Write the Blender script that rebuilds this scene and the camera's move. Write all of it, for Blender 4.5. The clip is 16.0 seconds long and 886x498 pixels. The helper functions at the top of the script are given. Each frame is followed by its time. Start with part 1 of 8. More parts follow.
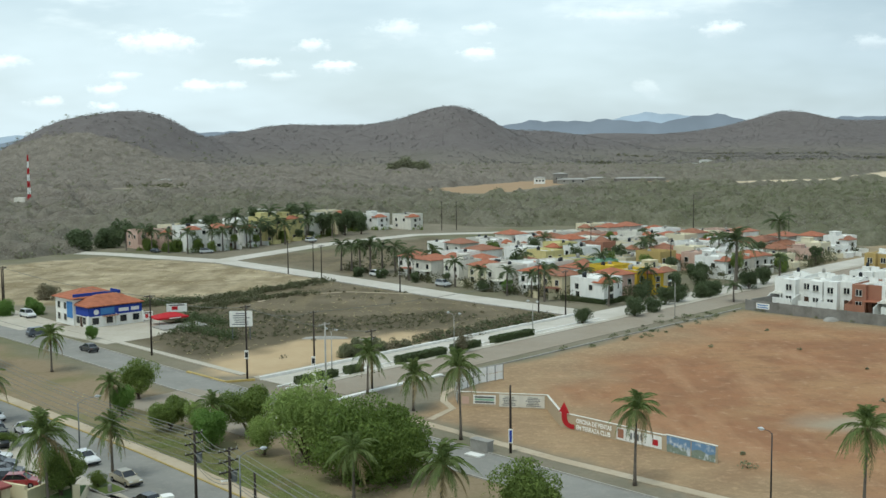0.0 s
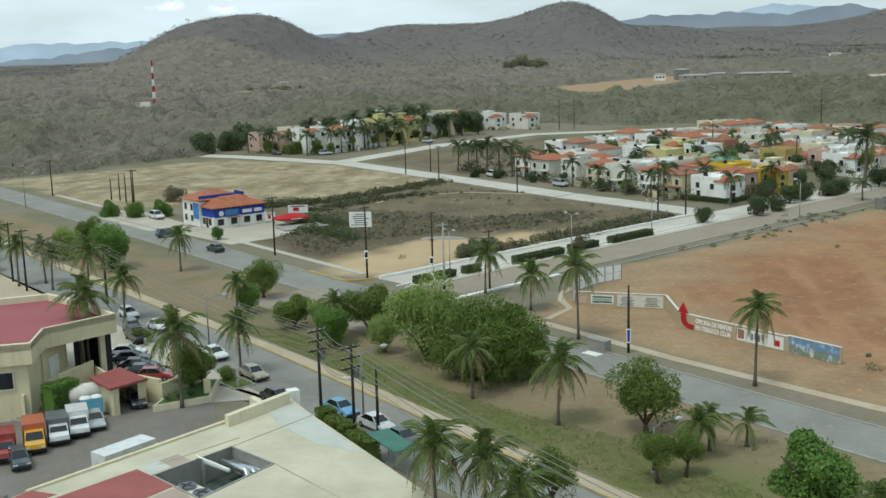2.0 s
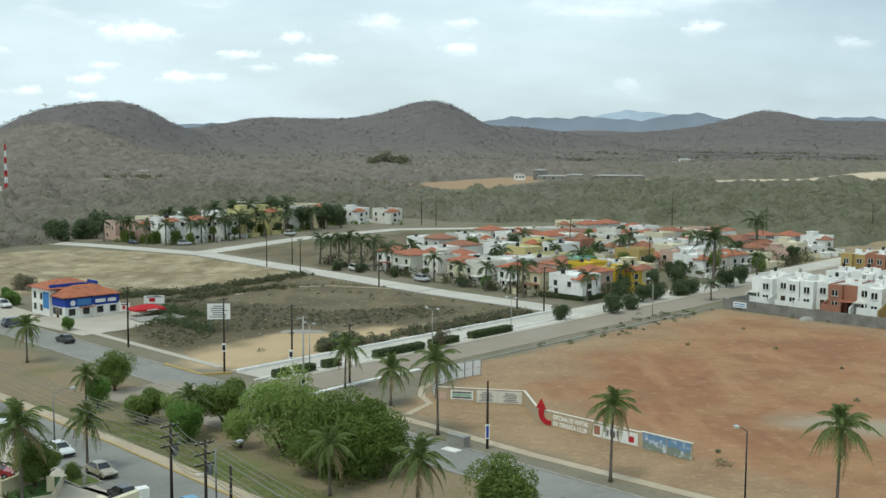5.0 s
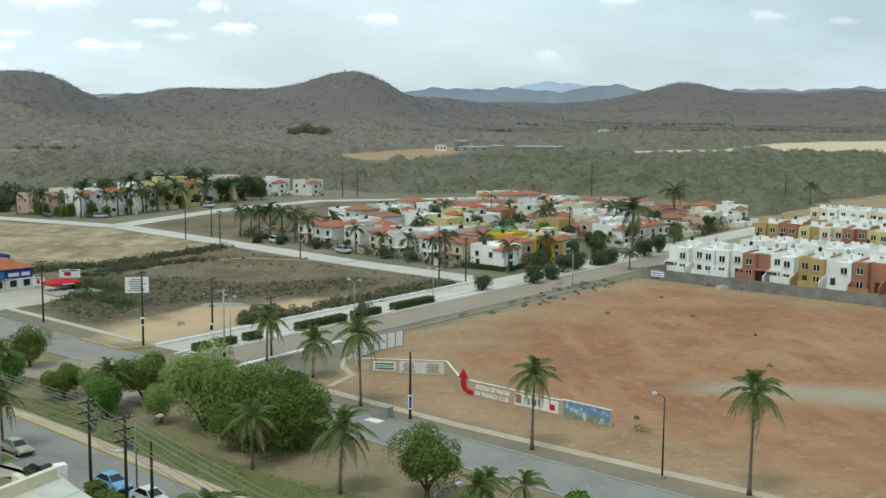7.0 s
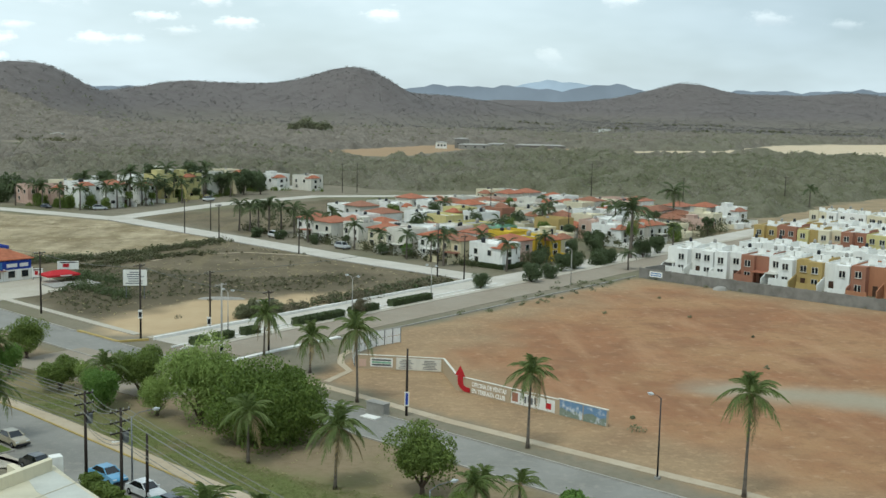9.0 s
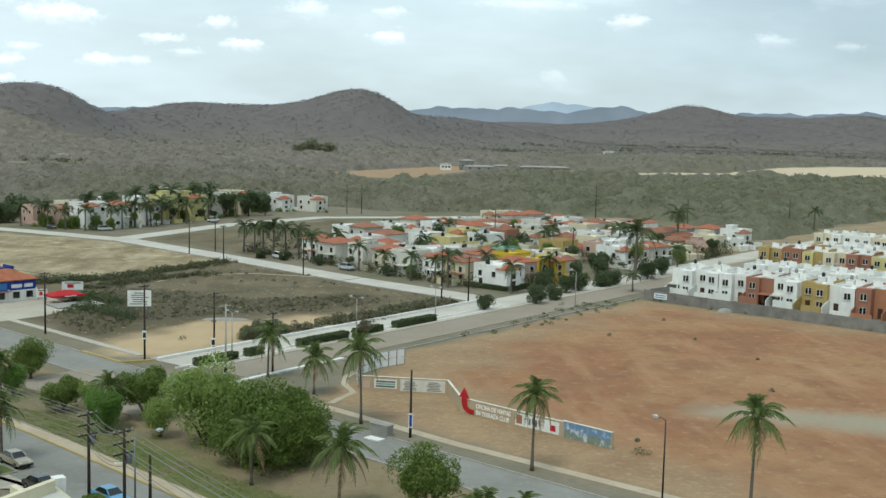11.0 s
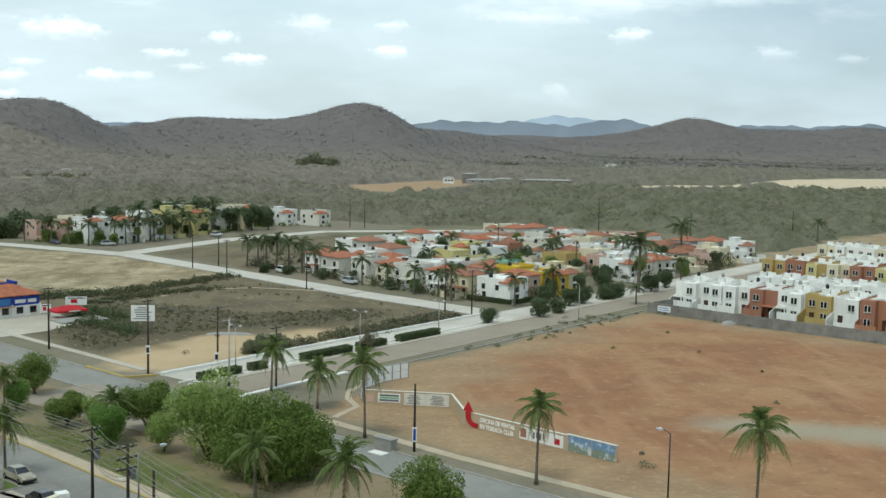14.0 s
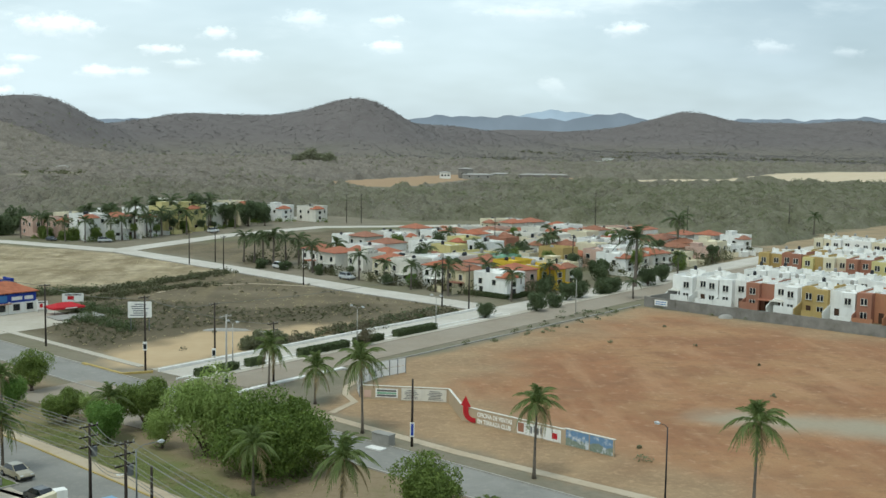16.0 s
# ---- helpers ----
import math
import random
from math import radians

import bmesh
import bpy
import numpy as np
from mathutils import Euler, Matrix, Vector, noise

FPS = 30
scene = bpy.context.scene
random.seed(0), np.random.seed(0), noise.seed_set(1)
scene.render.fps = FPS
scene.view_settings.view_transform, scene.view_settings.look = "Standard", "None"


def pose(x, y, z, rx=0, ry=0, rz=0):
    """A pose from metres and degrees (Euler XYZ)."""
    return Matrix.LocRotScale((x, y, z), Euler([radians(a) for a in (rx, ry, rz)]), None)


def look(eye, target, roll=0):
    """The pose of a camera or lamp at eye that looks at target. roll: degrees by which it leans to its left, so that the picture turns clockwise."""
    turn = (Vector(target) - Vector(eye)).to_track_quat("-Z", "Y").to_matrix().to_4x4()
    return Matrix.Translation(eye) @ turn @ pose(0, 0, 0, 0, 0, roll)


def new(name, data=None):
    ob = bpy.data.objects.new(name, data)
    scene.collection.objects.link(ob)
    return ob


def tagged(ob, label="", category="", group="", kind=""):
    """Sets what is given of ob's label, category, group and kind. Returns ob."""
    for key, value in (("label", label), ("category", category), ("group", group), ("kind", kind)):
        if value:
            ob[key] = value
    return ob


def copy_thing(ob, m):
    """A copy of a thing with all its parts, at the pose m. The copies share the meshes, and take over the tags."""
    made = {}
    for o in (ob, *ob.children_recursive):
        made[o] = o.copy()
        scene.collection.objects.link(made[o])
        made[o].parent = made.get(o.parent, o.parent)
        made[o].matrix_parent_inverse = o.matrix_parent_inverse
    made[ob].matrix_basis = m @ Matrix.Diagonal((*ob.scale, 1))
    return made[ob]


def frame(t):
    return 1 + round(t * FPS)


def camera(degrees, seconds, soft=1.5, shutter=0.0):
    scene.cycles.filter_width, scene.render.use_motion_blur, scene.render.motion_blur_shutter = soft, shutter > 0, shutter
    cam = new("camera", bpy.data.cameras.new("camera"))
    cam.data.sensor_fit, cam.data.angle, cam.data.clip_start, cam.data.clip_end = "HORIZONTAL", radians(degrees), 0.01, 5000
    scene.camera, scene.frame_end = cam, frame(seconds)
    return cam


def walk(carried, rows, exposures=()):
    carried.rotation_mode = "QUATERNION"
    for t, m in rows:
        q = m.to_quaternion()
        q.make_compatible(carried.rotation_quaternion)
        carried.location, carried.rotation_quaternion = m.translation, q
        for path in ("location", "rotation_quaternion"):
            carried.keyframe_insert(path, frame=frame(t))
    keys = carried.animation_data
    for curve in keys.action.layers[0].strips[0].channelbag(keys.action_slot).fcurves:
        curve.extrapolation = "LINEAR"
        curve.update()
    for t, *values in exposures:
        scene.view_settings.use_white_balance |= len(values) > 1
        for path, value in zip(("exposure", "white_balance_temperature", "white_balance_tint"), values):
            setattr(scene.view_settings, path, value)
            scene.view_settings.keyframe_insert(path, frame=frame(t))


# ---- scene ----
cam = camera(43, 16.0)

EYE = (0, 0, 36)
PATH = [
    (0.0, pose(*EYE, 84.59, 0.51, 0.15)),
    (0.5, pose(*EYE, 80.35, -1.07, 3.03)),
    (1.0, pose(*EYE, 81.14, 4.22, 5.94)),
    (1.5, pose(*EYE, 81.59, 5.31, 5.93)),
    (2.0, pose(*EYE, 79.62, 1.62, 6.01)),
    (2.5, pose(*EYE, 79.22, -0.87, 5.46)),
    (3.0, pose(*EYE, 80.89, -1.16, 5.35)),
    (3.5, pose(*EYE, 82.82, 0.67, 3.58)),
    (4.0, pose(*EYE, 85.21, -0.38, 0.82)),
    (4.5, pose(*EYE, 83.97, -0.88, -0.46)),
    (5.0, pose(*EYE, 84.34, -0.31, -0.83)),
    (7.5, pose(*EYE, 82.50, -0.53, -5.19)),
    (8.0, pose(*EYE, 82.32, -0.90, -4.40)),
    (8.5, pose(*EYE, 82.67, -0.96, -4.71)),
    (9.0, pose(*EYE, 82.76, -1.28, -4.78)),
    (9.5, pose(*EYE, 82.91, -1.30, -4.55)),
    (10.0, pose(*EYE, 83.42, -1.41, -4.52)),
    (12.5, pose(*EYE, 84.14, -1.33, -4.59)),
    (13.0, pose(*EYE, 84.44, -1.18, -4.50)),
    (13.5, pose(*EYE, 84.53, -1.28, -4.72)),
    (14.0, pose(*EYE, 84.53, -1.12, -4.41)),
    (14.5, pose(*EYE, 84.69, -1.17, -4.04)),
    (15.0, pose(*EYE, 84.83, -1.26, -4.03)),
    (15.5, pose(*EYE, 84.78, -1.11, -3.97)),
    (16.0, pose(*EYE, 84.28, -0.87, -4.60)),
]
walk(cam, PATH, [(0.0, 0.18, 6120, -1), (16.0, 0.18, 6120, -1)])

# ---------------------------------------------------------------- light
SUN_EL, SUN_AZ = radians(62), radians(215)   # azimuth clockwise from +y
world = bpy.data.worlds.new("world")
scene.world = world
world.use_nodes = True


def link(tree, a, b):
    tree.links.new(a, b)


def build_sky():
    t = world.node_tree
    t.nodes.clear()
    out = t.nodes.new("ShaderNodeOutputWorld")
    bg = t.nodes.new("ShaderNodeBackground")
    sky = t.nodes.new("ShaderNodeTexSky")
    sky.sky_type = "NISHITA"
    sky.sun_disc = False
    sky.sun_elevation = SUN_EL
    sky.sun_rotation = SUN_AZ
    sky.dust_density = 2.5
    sky.air_density = 1.0
    tc = t.nodes.new("ShaderNodeTexCoord")
    sep = t.nodes.new("ShaderNodeSeparateXYZ")
    link(t, tc.outputs["Generated"], sep.inputs[0])

    def math_node(op, a, b=None, c=None, clamp=False):
        n = t.nodes.new("ShaderNodeMath")
        n.operation = op
        n.use_clamp = clamp
        for i, v in enumerate((a, b, c)):
            if v is None:
                continue
            if isinstance(v, (int, float)):
                n.inputs[i].default_value = v
            else:
                link(t, v, n.inputs[i])
        return n.outputs[0]

    # a bearing and a height coordinate on the sky in front
    ya = math_node("MAXIMUM", math_node("ABSOLUTE", sep.outputs[1]), 0.05)
    u = math_node("DIVIDE", sep.outputs[0], ya)
    v = math_node("DIVIDE", sep.outputs[2], ya)
    comb = t.nodes.new("ShaderNodeCombineXYZ")
    link(t, u, comb.inputs[0])
    link(t, v, comb.inputs[1])

    def noise_node(sx, sy, scale, detail, rough=0.55, off=0.0):
        mp = t.nodes.new("ShaderNodeMapping")
        mp.inputs["Scale"].default_value = (sx, sy, 1)
        mp.inputs["Location"].default_value = (off, off * 0.7, off)
        link(t, comb.outputs[0], mp.inputs[0])
        n = t.nodes.new("ShaderNodeTexNoise")
        n.inputs["Scale"].default_value = scale
        n.inputs["Detail"].default_value = detail
        n.inputs["Roughness"].default_value = rough
        link(t, mp.outputs[0], n.inputs["Vector"])
        return n.outputs["Fac"]

    def ramp(fac, p0, p1, v0=0.0, v1=1.0):
        n = t.nodes.new("ShaderNodeMapRange")
        n.interpolation_type = "SMOOTHSTEP"
        n.inputs["From Min"].default_value = p0
        n.inputs["From Max"].default_value = p1
        n.inputs["To Min"].default_value = v0
        n.inputs["To Max"].default_value = v1
        link(t, fac, n.inputs["Value"])
        return n.outputs[0]

    def blend(fac, a, b, mode="MIX"):
        n = t.nodes.new("ShaderNodeMix")
        n.data_type = "RGBA"
        n.blend_type = mode
        for s, val in ((n.inputs[0], fac), (n.inputs[6], a), (n.inputs[7], b)):
            if isinstance(val, (tuple, list)):
                s.default_value = (*val, 1)
            elif isinstance(val, (int, float)):
                s.default_value = val
            else:
                link(t, val, s)
        return n.outputs[2]

    # thin high veil that whitens the blue, thicker in streaks
    veil = noise_node(1.0, 3.2, 3.0, 4, 0.6)
    veil_f = ramp(veil, 0.30, 0.72, 0.62, 0.97)
    col = blend(veil_f, sky.outputs[0], VEIL)
    # broad soft cloud sheets higher up
    sheets = ramp(noise_node(1.0, 3.6, 5.5, 5, 0.6, 3.1), 0.50, 0.74)
    high = ramp(v, 0.06, 0.15)
    col = blend(math_node("MULTIPLY", math_node("MULTIPLY", sheets, high), 0.75), col, CLOUD)
    # small fair-weather clouds: bearing, height, half width, half height, grey underside
    wob = math_node("SUBTRACT", noise_node(1.0, 1.6, 42.0, 4, 0.62), 0.5)
    wob2 = math_node("SUBTRACT", noise_node(1.0, 1.6, 110.0, 3, 0.6, 1.7), 0.5)
    wobble = math_node("ADD", math_node("MULTIPLY", wob, 2.3), math_node("MULTIPLY", wob2, 1.5))
    for cu, cv, hw, hh, strength in CLOUDS:
        du = math_node("DIVIDE", math_node("SUBTRACT", u, cu), hw)
        dv = math_node("DIVIDE", math_node("SUBTRACT", v, cv), hh)
        r = math_node("SQRT", math_node("ADD", math_node("MULTIPLY", du, du), math_node("MULTIPLY", dv, dv)))
        m = ramp(math_node("ADD", r, wobble), 1.25, 0.15, 0.0, strength)
        shade = ramp(math_node("ADD", dv, wob), -0.7, 0.35)
        ccol = blend(shade, CLOUD_UNDER, CLOUD)
        col = blend(m, col, ccol)
    # the veil is greyer towards the east, away from the sun
    east = math_node("MULTIPLY", ramp(u, 0.10, 0.42), ramp(v, 0.0, 0.09, 0.25, 1.0))
    col = blend(math_node("MULTIPLY", east, 0.8), col, blend(1.0, col, (0.70, 0.73, 0.765), "MULTIPLY"))
    link(t, col, bg.inputs["Color"])
    bg.inputs["Strength"].default_value = SKY_STRENGTH
    link(t, bg.outputs[0], out.inputs[0])


SKY_STRENGTH = 0.12
VEIL = (6.4, 7.0, 7.45)
CLOUD = (9.8, 9.9, 10.0)
CLOUD_UNDER = (7.0, 7.3, 7.7)
CLOUDS = [(-0.252, 0.089, 0.038, 0.0095, 0.8), (-0.218, 0.051, 0.021, 0.0055, 0.9), (-0.287, 0.061, 0.017, 0.0045, 0.6), (-0.299, 0.049, 0.016, 0.0065, 0.8),
          (-0.119, 0.086, 0.016, 0.006, 0.7), (-0.163, 0.071, 0.019, 0.005, 0.75), (-0.097, 0.068, 0.019, 0.0055, 0.95), (-0.146, 0.06, 0.015, 0.0045, 0.5),
          (0.029, 0.078, 0.016, 0.0065, 0.95), (0.032, 0.099, 0.016, 0.005, 0.5), (-0.042, 0.099, 0.022, 0.008, 0.5), (0.242, 0.097, 0.019, 0.0075, 0.8),
          (0.375, 0.084, 0.021, 0.0065, 0.55), (-0.301, 0.034, 0.013, 0.0045, 0.8), (0.158, 0.109, 0.045, 0.007, 0.4), (-0.187, 0.051, 0.011, 0.0045, 0.5),
          (0.447, 0.081, 0.016, 0.0045, 0.4), (-0.35, 0.038, 0.018, 0.0045, 0.6), (-0.394, 0.073, 0.03, 0.008, 0.6), (0.178, 0.046, 0.012, 0.008, 0.25),
          (0.312, 0.144, 0.04, 0.009, 0.5), (-0.182, 0.137, 0.045, 0.012, 0.6), (-0.033, 0.156, 0.04, 0.01, 0.6)]
build_sky()

sun_data = bpy.data.lights.new("sun", "SUN")
sun_data.energy = 1.25
sun_data.angle = radians(12)
sun_data.color = (1.0, 0.96, 0.9)
sun = new("sun", sun_data)
sun.matrix_world = look((math.sin(SUN_AZ) * 100, math.cos(SUN_AZ) * 100, 100 * math.tan(SUN_EL)), (0, 0, 0))

# ---------------------------------------------------------------- materials


def rgb(h):
    """Linear colour from a hex string."""
    v = [int(h[i:i + 2], 16) / 255 for i in (0, 2, 4)]
    return tuple(c / 12.92 if c <= 0.04045 else ((c + 0.055) / 1.055) ** 2.4 for c in v)


class Nodes:
    def __init__(self, name):
        self.m = bpy.data.materials.new(name)
        self.m.use_nodes = True
        self.t = self.m.node_tree
        self.b = self.t.nodes["Principled BSDF"]
        self.geo = self.t.nodes.new("ShaderNodeNewGeometry")
        self.pos = self.geo.outputs["Position"]

    def put(self, sock, val):
        if isinstance(val, (tuple, list)):
            sock.default_value = (*val, 1) if len(val) == 3 and len(sock.default_value) == 4 else val
        elif isinstance(val, (int, float)):
            sock.default_value = val
        else:
            self.t.links.new(val, sock)

    def noise(self, scale, detail=3, rough=0.55, stretch=None):
        vec = self.pos
        if stretch:
            mp = self.t.nodes.new("ShaderNodeMapping")
            mp.inputs["Scale"].default_value = stretch
            self.t.links.new(vec, mp.inputs[0])
            vec = mp.outputs[0]
        n = self.t.nodes.new("ShaderNodeTexNoise")
        n.inputs["Scale"].default_value = scale
        n.inputs["Detail"].default_value = detail
        n.inputs["Roughness"].default_value = rough
        self.t.links.new(vec, n.inputs["Vector"])
        return n.outputs["Fac"]

    def ramp(self, fac, a, b, lo=0.0, hi=1.0):
        n = self.t.nodes.new("ShaderNodeMapRange")
        n.inputs["From Min"].default_value = a
        n.inputs["From Max"].default_value = b
        n.inputs["To Min"].default_value = lo
        n.inputs["To Max"].default_value = hi
        self.put(n.inputs["Value"], fac)
        return n.outputs[0]

    def mix(self, fac, a, b, mode="MIX"):
        n = self.t.nodes.new("ShaderNodeMix")
        n.data_type = "RGBA"
        n.blend_type = mode
        self.put(n.inputs[0], fac)
        self.put(n.inputs[6], a)
        self.put(n.inputs[7], b)
        return n.outputs[2]

    def math(self, op, a, b=0.0):
        n = self.t.nodes.new("ShaderNodeMath")
        n.operation = op
        self.put(n.inputs[0], a)
        self.put(n.inputs[1], b)
        return n.outputs[0]

    def bump(self, height, strength=0.3, dist=0.05):
        n = self.t.nodes.new("ShaderNodeBump")
        n.inputs["Strength"].default_value = strength
        n.inputs["Distance"].default_value = dist
        self.put(n.inputs["Height"], height)
        self.t.links.new(n.outputs[0], self.b.inputs["Normal"])

    def done(self, color, rough=0.8, metal=0.0, spec=0.3):
        self.put(self.b.inputs["Base Color"], color)
        self.put(self.b.inputs["Roughness"], rough)
        self.b.inputs["Metallic"].default_value = metal
        self.b.inputs["Specular IOR Level"].default_value = spec
        return self.m


def surface(name, base, dark=0.75, scale=1.5, fine=12.0, rough=0.8, metal=0.0, spec=0.3, tint=None, bump=0.15):
    """A painted or plain surface with stains at one scale and grain at another."""
    n = Nodes(name)
    low = tint or tuple(c * dark for c in base)
    c = n.mix(n.ramp(n.noise(scale, 4, 0.6), 0.38, 0.68), base, low)
    grain = n.noise(fine, 3)
    c = n.mix(0.25, c, n.mix(grain, tuple(k * 0.7 for k in base), tuple(min(1, k * 1.15) for k in base)))
    if bump:
        n.bump(grain, bump, 0.02)
    return n.done(c, rough, metal, spec)


def foliage(name, a, b, c3, scale=0.9):
    n = Nodes(name)
    isl = n.geo.outputs["Random Per Island"]
    c = n.mix(isl, a, b)
    c = n.mix(n.ramp(n.noise(scale, 2), 0.42, 0.66), c, c3)
    tr = n.t.nodes.new("ShaderNodeBsdfTranslucent")
    n.put(tr.inputs[0], n.mix(0.4, c, b))
    mx = n.t.nodes.new("ShaderNodeMixShader")
    mx.inputs[0].default_value = 0.38
    n.done(c, 0.6, 0, 0.25)
    n.t.links.new(n.b.outputs[0], mx.inputs[1])
    n.t.links.new(tr.outputs[0], mx.inputs[2])
    n.t.links.new(mx.outputs[0], n.t.nodes["Material Output"].inputs[0])
    return n.m


def tiled_roof(name, base):
    """Clay tiles in courses, weathered."""
    n = Nodes(name)
    w = n.t.nodes.new("ShaderNodeTexWave")
    w.wave_type, w.bands_direction = "BANDS", "Z"
    w.inputs["Scale"].default_value = 1.3
    w.inputs["Distortion"].default_value = 1.5
    n.t.links.new(n.pos, w.inputs["Vector"])
    c = n.mix(n.ramp(n.noise(0.9, 4), 0.35, 0.7), base, tuple(k * 0.6 for k in base))
    c = n.mix(0.22, c, n.mix(w.outputs["Fac"], tuple(k * 0.5 for k in base), base))
    rnd = n.t.nodes.new("ShaderNodeObjectInfo").outputs["Random"]
    c = n.mix(n.ramp(rnd, 0, 1, 0, 0.45), c, rgb("946a58"))
    n.bump(w.outputs["Fac"], 0.5, 0.06)
    return n.done(c, 0.85)


def paint(name, base):
    """House paint: rain streaks, grime, and a little difference from house to house."""
    n = Nodes(name)
    streak = n.noise(1.6, 4, 0.6, (1, 1, 0.18))
    c = n.mix(n.ramp(streak, 0.48, 0.8, 0, 0.6), base, tuple(k * 0.62 + 0.015 for k in base))
    c = n.mix(n.ramp(n.noise(0.35, 3), 0.4, 0.75, 0, 0.45), c, tuple(k * 0.8 for k in base))
    n.bump(n.noise(9.0, 3), 0.1, 0.02)
    return n.done(c, 0.88, 0, 0.2)


M_WHITE = paint("white_paint", rgb("e4e3dc"))
M_MIDWHITE = paint("aged_white_paint", rgb("c4c1b6"))
M_OFFWHITE = paint("offwhite_paint", rgb("d5d1c4"))
M_CREAM = paint("cream_paint", rgb("d3c8a6"))
M_CREAM2 = paint("pale_cream_paint", rgb("d5ccb0"))
M_YELLOW = paint("yellow_paint", rgb("c9aa3c"))
M_PALE_YELLOW = paint("pale_yellow_paint", rgb("c9bf86"))
M_OCHRE = paint("ochre_paint", rgb("b09963"))
M_ORANGE = paint("orange_paint", rgb("ac7a5c"))
M_TERRA = paint("terracotta_paint", rgb("9c6f5a"))
M_BLUE = paint("blue_paint", rgb("2f4596"))
M_SKYBLUE = paint("sky_blue_paint", rgb("4d7fb5"))
M_PINK = paint("pink_paint", rgb("c5a898"))
M_GREEN = paint("green_paint", rgb("86b095"))
M_GREY_ROOF = surface("flat_roof_grey", rgb("a3a099"), 0.6, 0.5)
M_WHITE_ROOF = surface("flat_roof_white", rgb("cdccc6"), 0.72, 0.6)
M_ROOF = tiled_roof("clay_tile_roof", rgb("ad6a4c"))
M_ROOF_OLD = tiled_roof("weathered_clay_roof", rgb("98684f"))
M_GLASS = surface("dark_window_glass", rgb("20262a"), 0.8, 0.4, rough=0.12, spec=0.6, bump=0)
M_DOOR = surface("brown_door", rgb("4f3a2c"), 0.7)
M_CONCRETE = surface("grey_concrete", rgb("9a978f"), 0.7, 0.7, 6)
M_BLOCK = surface("rendered_block_wall", rgb("85827b"), 0.62, 0.45, 5, tint=rgb("625f58"))
M_KERB = surface("whitewashed_kerb", rgb("e6e4dd"), 0.8, 1.2)
M_KERB_GREY = surface("grey_kerb", rgb("a39f95"), 0.7, 1.2)
M_KERB_YELLOW = surface("yellow_kerb", rgb("b09a5c"), 0.7, 0.6)
M_TRUNK = surface("palm_trunk_bark", rgb("6e655a"), 0.55, 2.5, 14, bump=0.5)
M_BARK = surface("tree_bark", rgb("5b4e42"), 0.55, 2.5, 14, bump=0.5)
M_POLE = surface("tarred_wood_pole", rgb("3a322c"), 0.6, 2.0, 14)
M_CPOLE = surface("concrete_pole", rgb("a9a69d"), 0.75, 1.5, 12)
M_STEEL = surface("grey_steel", rgb("7b7e80"), 0.7, 2.0, 15, rough=0.45, metal=0.6)
M_DARKSTEEL = surface("dark_steel", rgb("36383a"), 0.7, 2.0, 15, rough=0.5, metal=0.5)
M_LAMP = surface("lamp_housing", rgb("c3c6c6"), 0.8, 3.0, 15, rough=0.4)
M_CABLE = surface("black_cable", rgb("77776f"), 0.9)
M_RUBBER = surface("tyre_rubber", rgb("1d1d1d"), 0.8)
M_RIM = surface("alloy_rim", rgb("9fa1a3"), 0.7, 3, rough=0.35, metal=0.7)
M_CARGLASS = surface("car_glass", rgb("171c20"), 0.8, 1.0, rough=0.06, spec=0.8, bump=0)
M_HEADLIGHT = surface("headlight_glass", rgb("d9dcdc"), 0.9, 3, rough=0.1, spec=0.7, bump=0)
M_TAILLIGHT = surface("red_lamp_glass", rgb("8c1c18"), 0.9, 3, rough=0.15, spec=0.6, bump=0)
M_RED = surface("red_paint", rgb("b3242b"), 0.75, 1.2)
M_PALM = foliage("palm_frond", rgb("546537"), rgb("78864b"), rgb("6d7848"))
M_PALM_DRY = foliage("dry_palm_frond", rgb("8c7c58"), rgb("a08f68"), rgb("75684a"))
M_LEAF = foliage("dark_green_leaves", rgb("596931"), rgb("809049"), rgb("68783c"))
M_LEAF_DEEP = foliage("deep_green_leaves", rgb("4f612a"), rgb("798b42"), rgb("607235"))
M_LEAF2 = foliage("light_green_leaves", rgb("728544"), rgb("9cad62"), rgb("869751"))
M_LEAF3 = foliage("bright_green_leaves", rgb("587636"), rgb("7c994c"), rgb("65823e"))
M_HEDGE = foliage("hedge_leaves", rgb("4a5536"), rgb("616c46"), rgb("545f40"))
M_SHRUB = foliage("dry_shrub_twigs", rgb("716c55"), rgb("8a8068"), rgb("5f614a"), 0.15)
M_OLIVE = foliage("olive_thicket_leaves", rgb("54573c"), rgb("6c6e4e"), rgb("5f5c45"), 0.2)
M_SCRUB = foliage("leafless_scrub", rgb("7d766a"), rgb("9a9285"), rgb("858070"), 0.03)
M_SCRUB_GREEN = foliage("greening_scrub", rgb("6a6f52"), rgb("878a68"), rgb("7c7b64"), 0.04)
M_LAWN = foliage("lawn_blades", rgb("6d7845"), rgb("8a9059"), rgb("7f7f52"), 0.15)
M_TURF = foliage("thin_turf", rgb("a09a70"), rgb("b0a67e"), rgb("949664"), 0.12)
M_WOODS = foliage("bare_hill_woods", rgb("706b68"), rgb("807b77"), rgb("686561"), 0.012)
M_GRASS = foliage("dry_grass", rgb("b3a47e"), rgb("c4b58e"), rgb("a19c74"), 0.2)
# ---------------------------------------------------------------- mesh tools


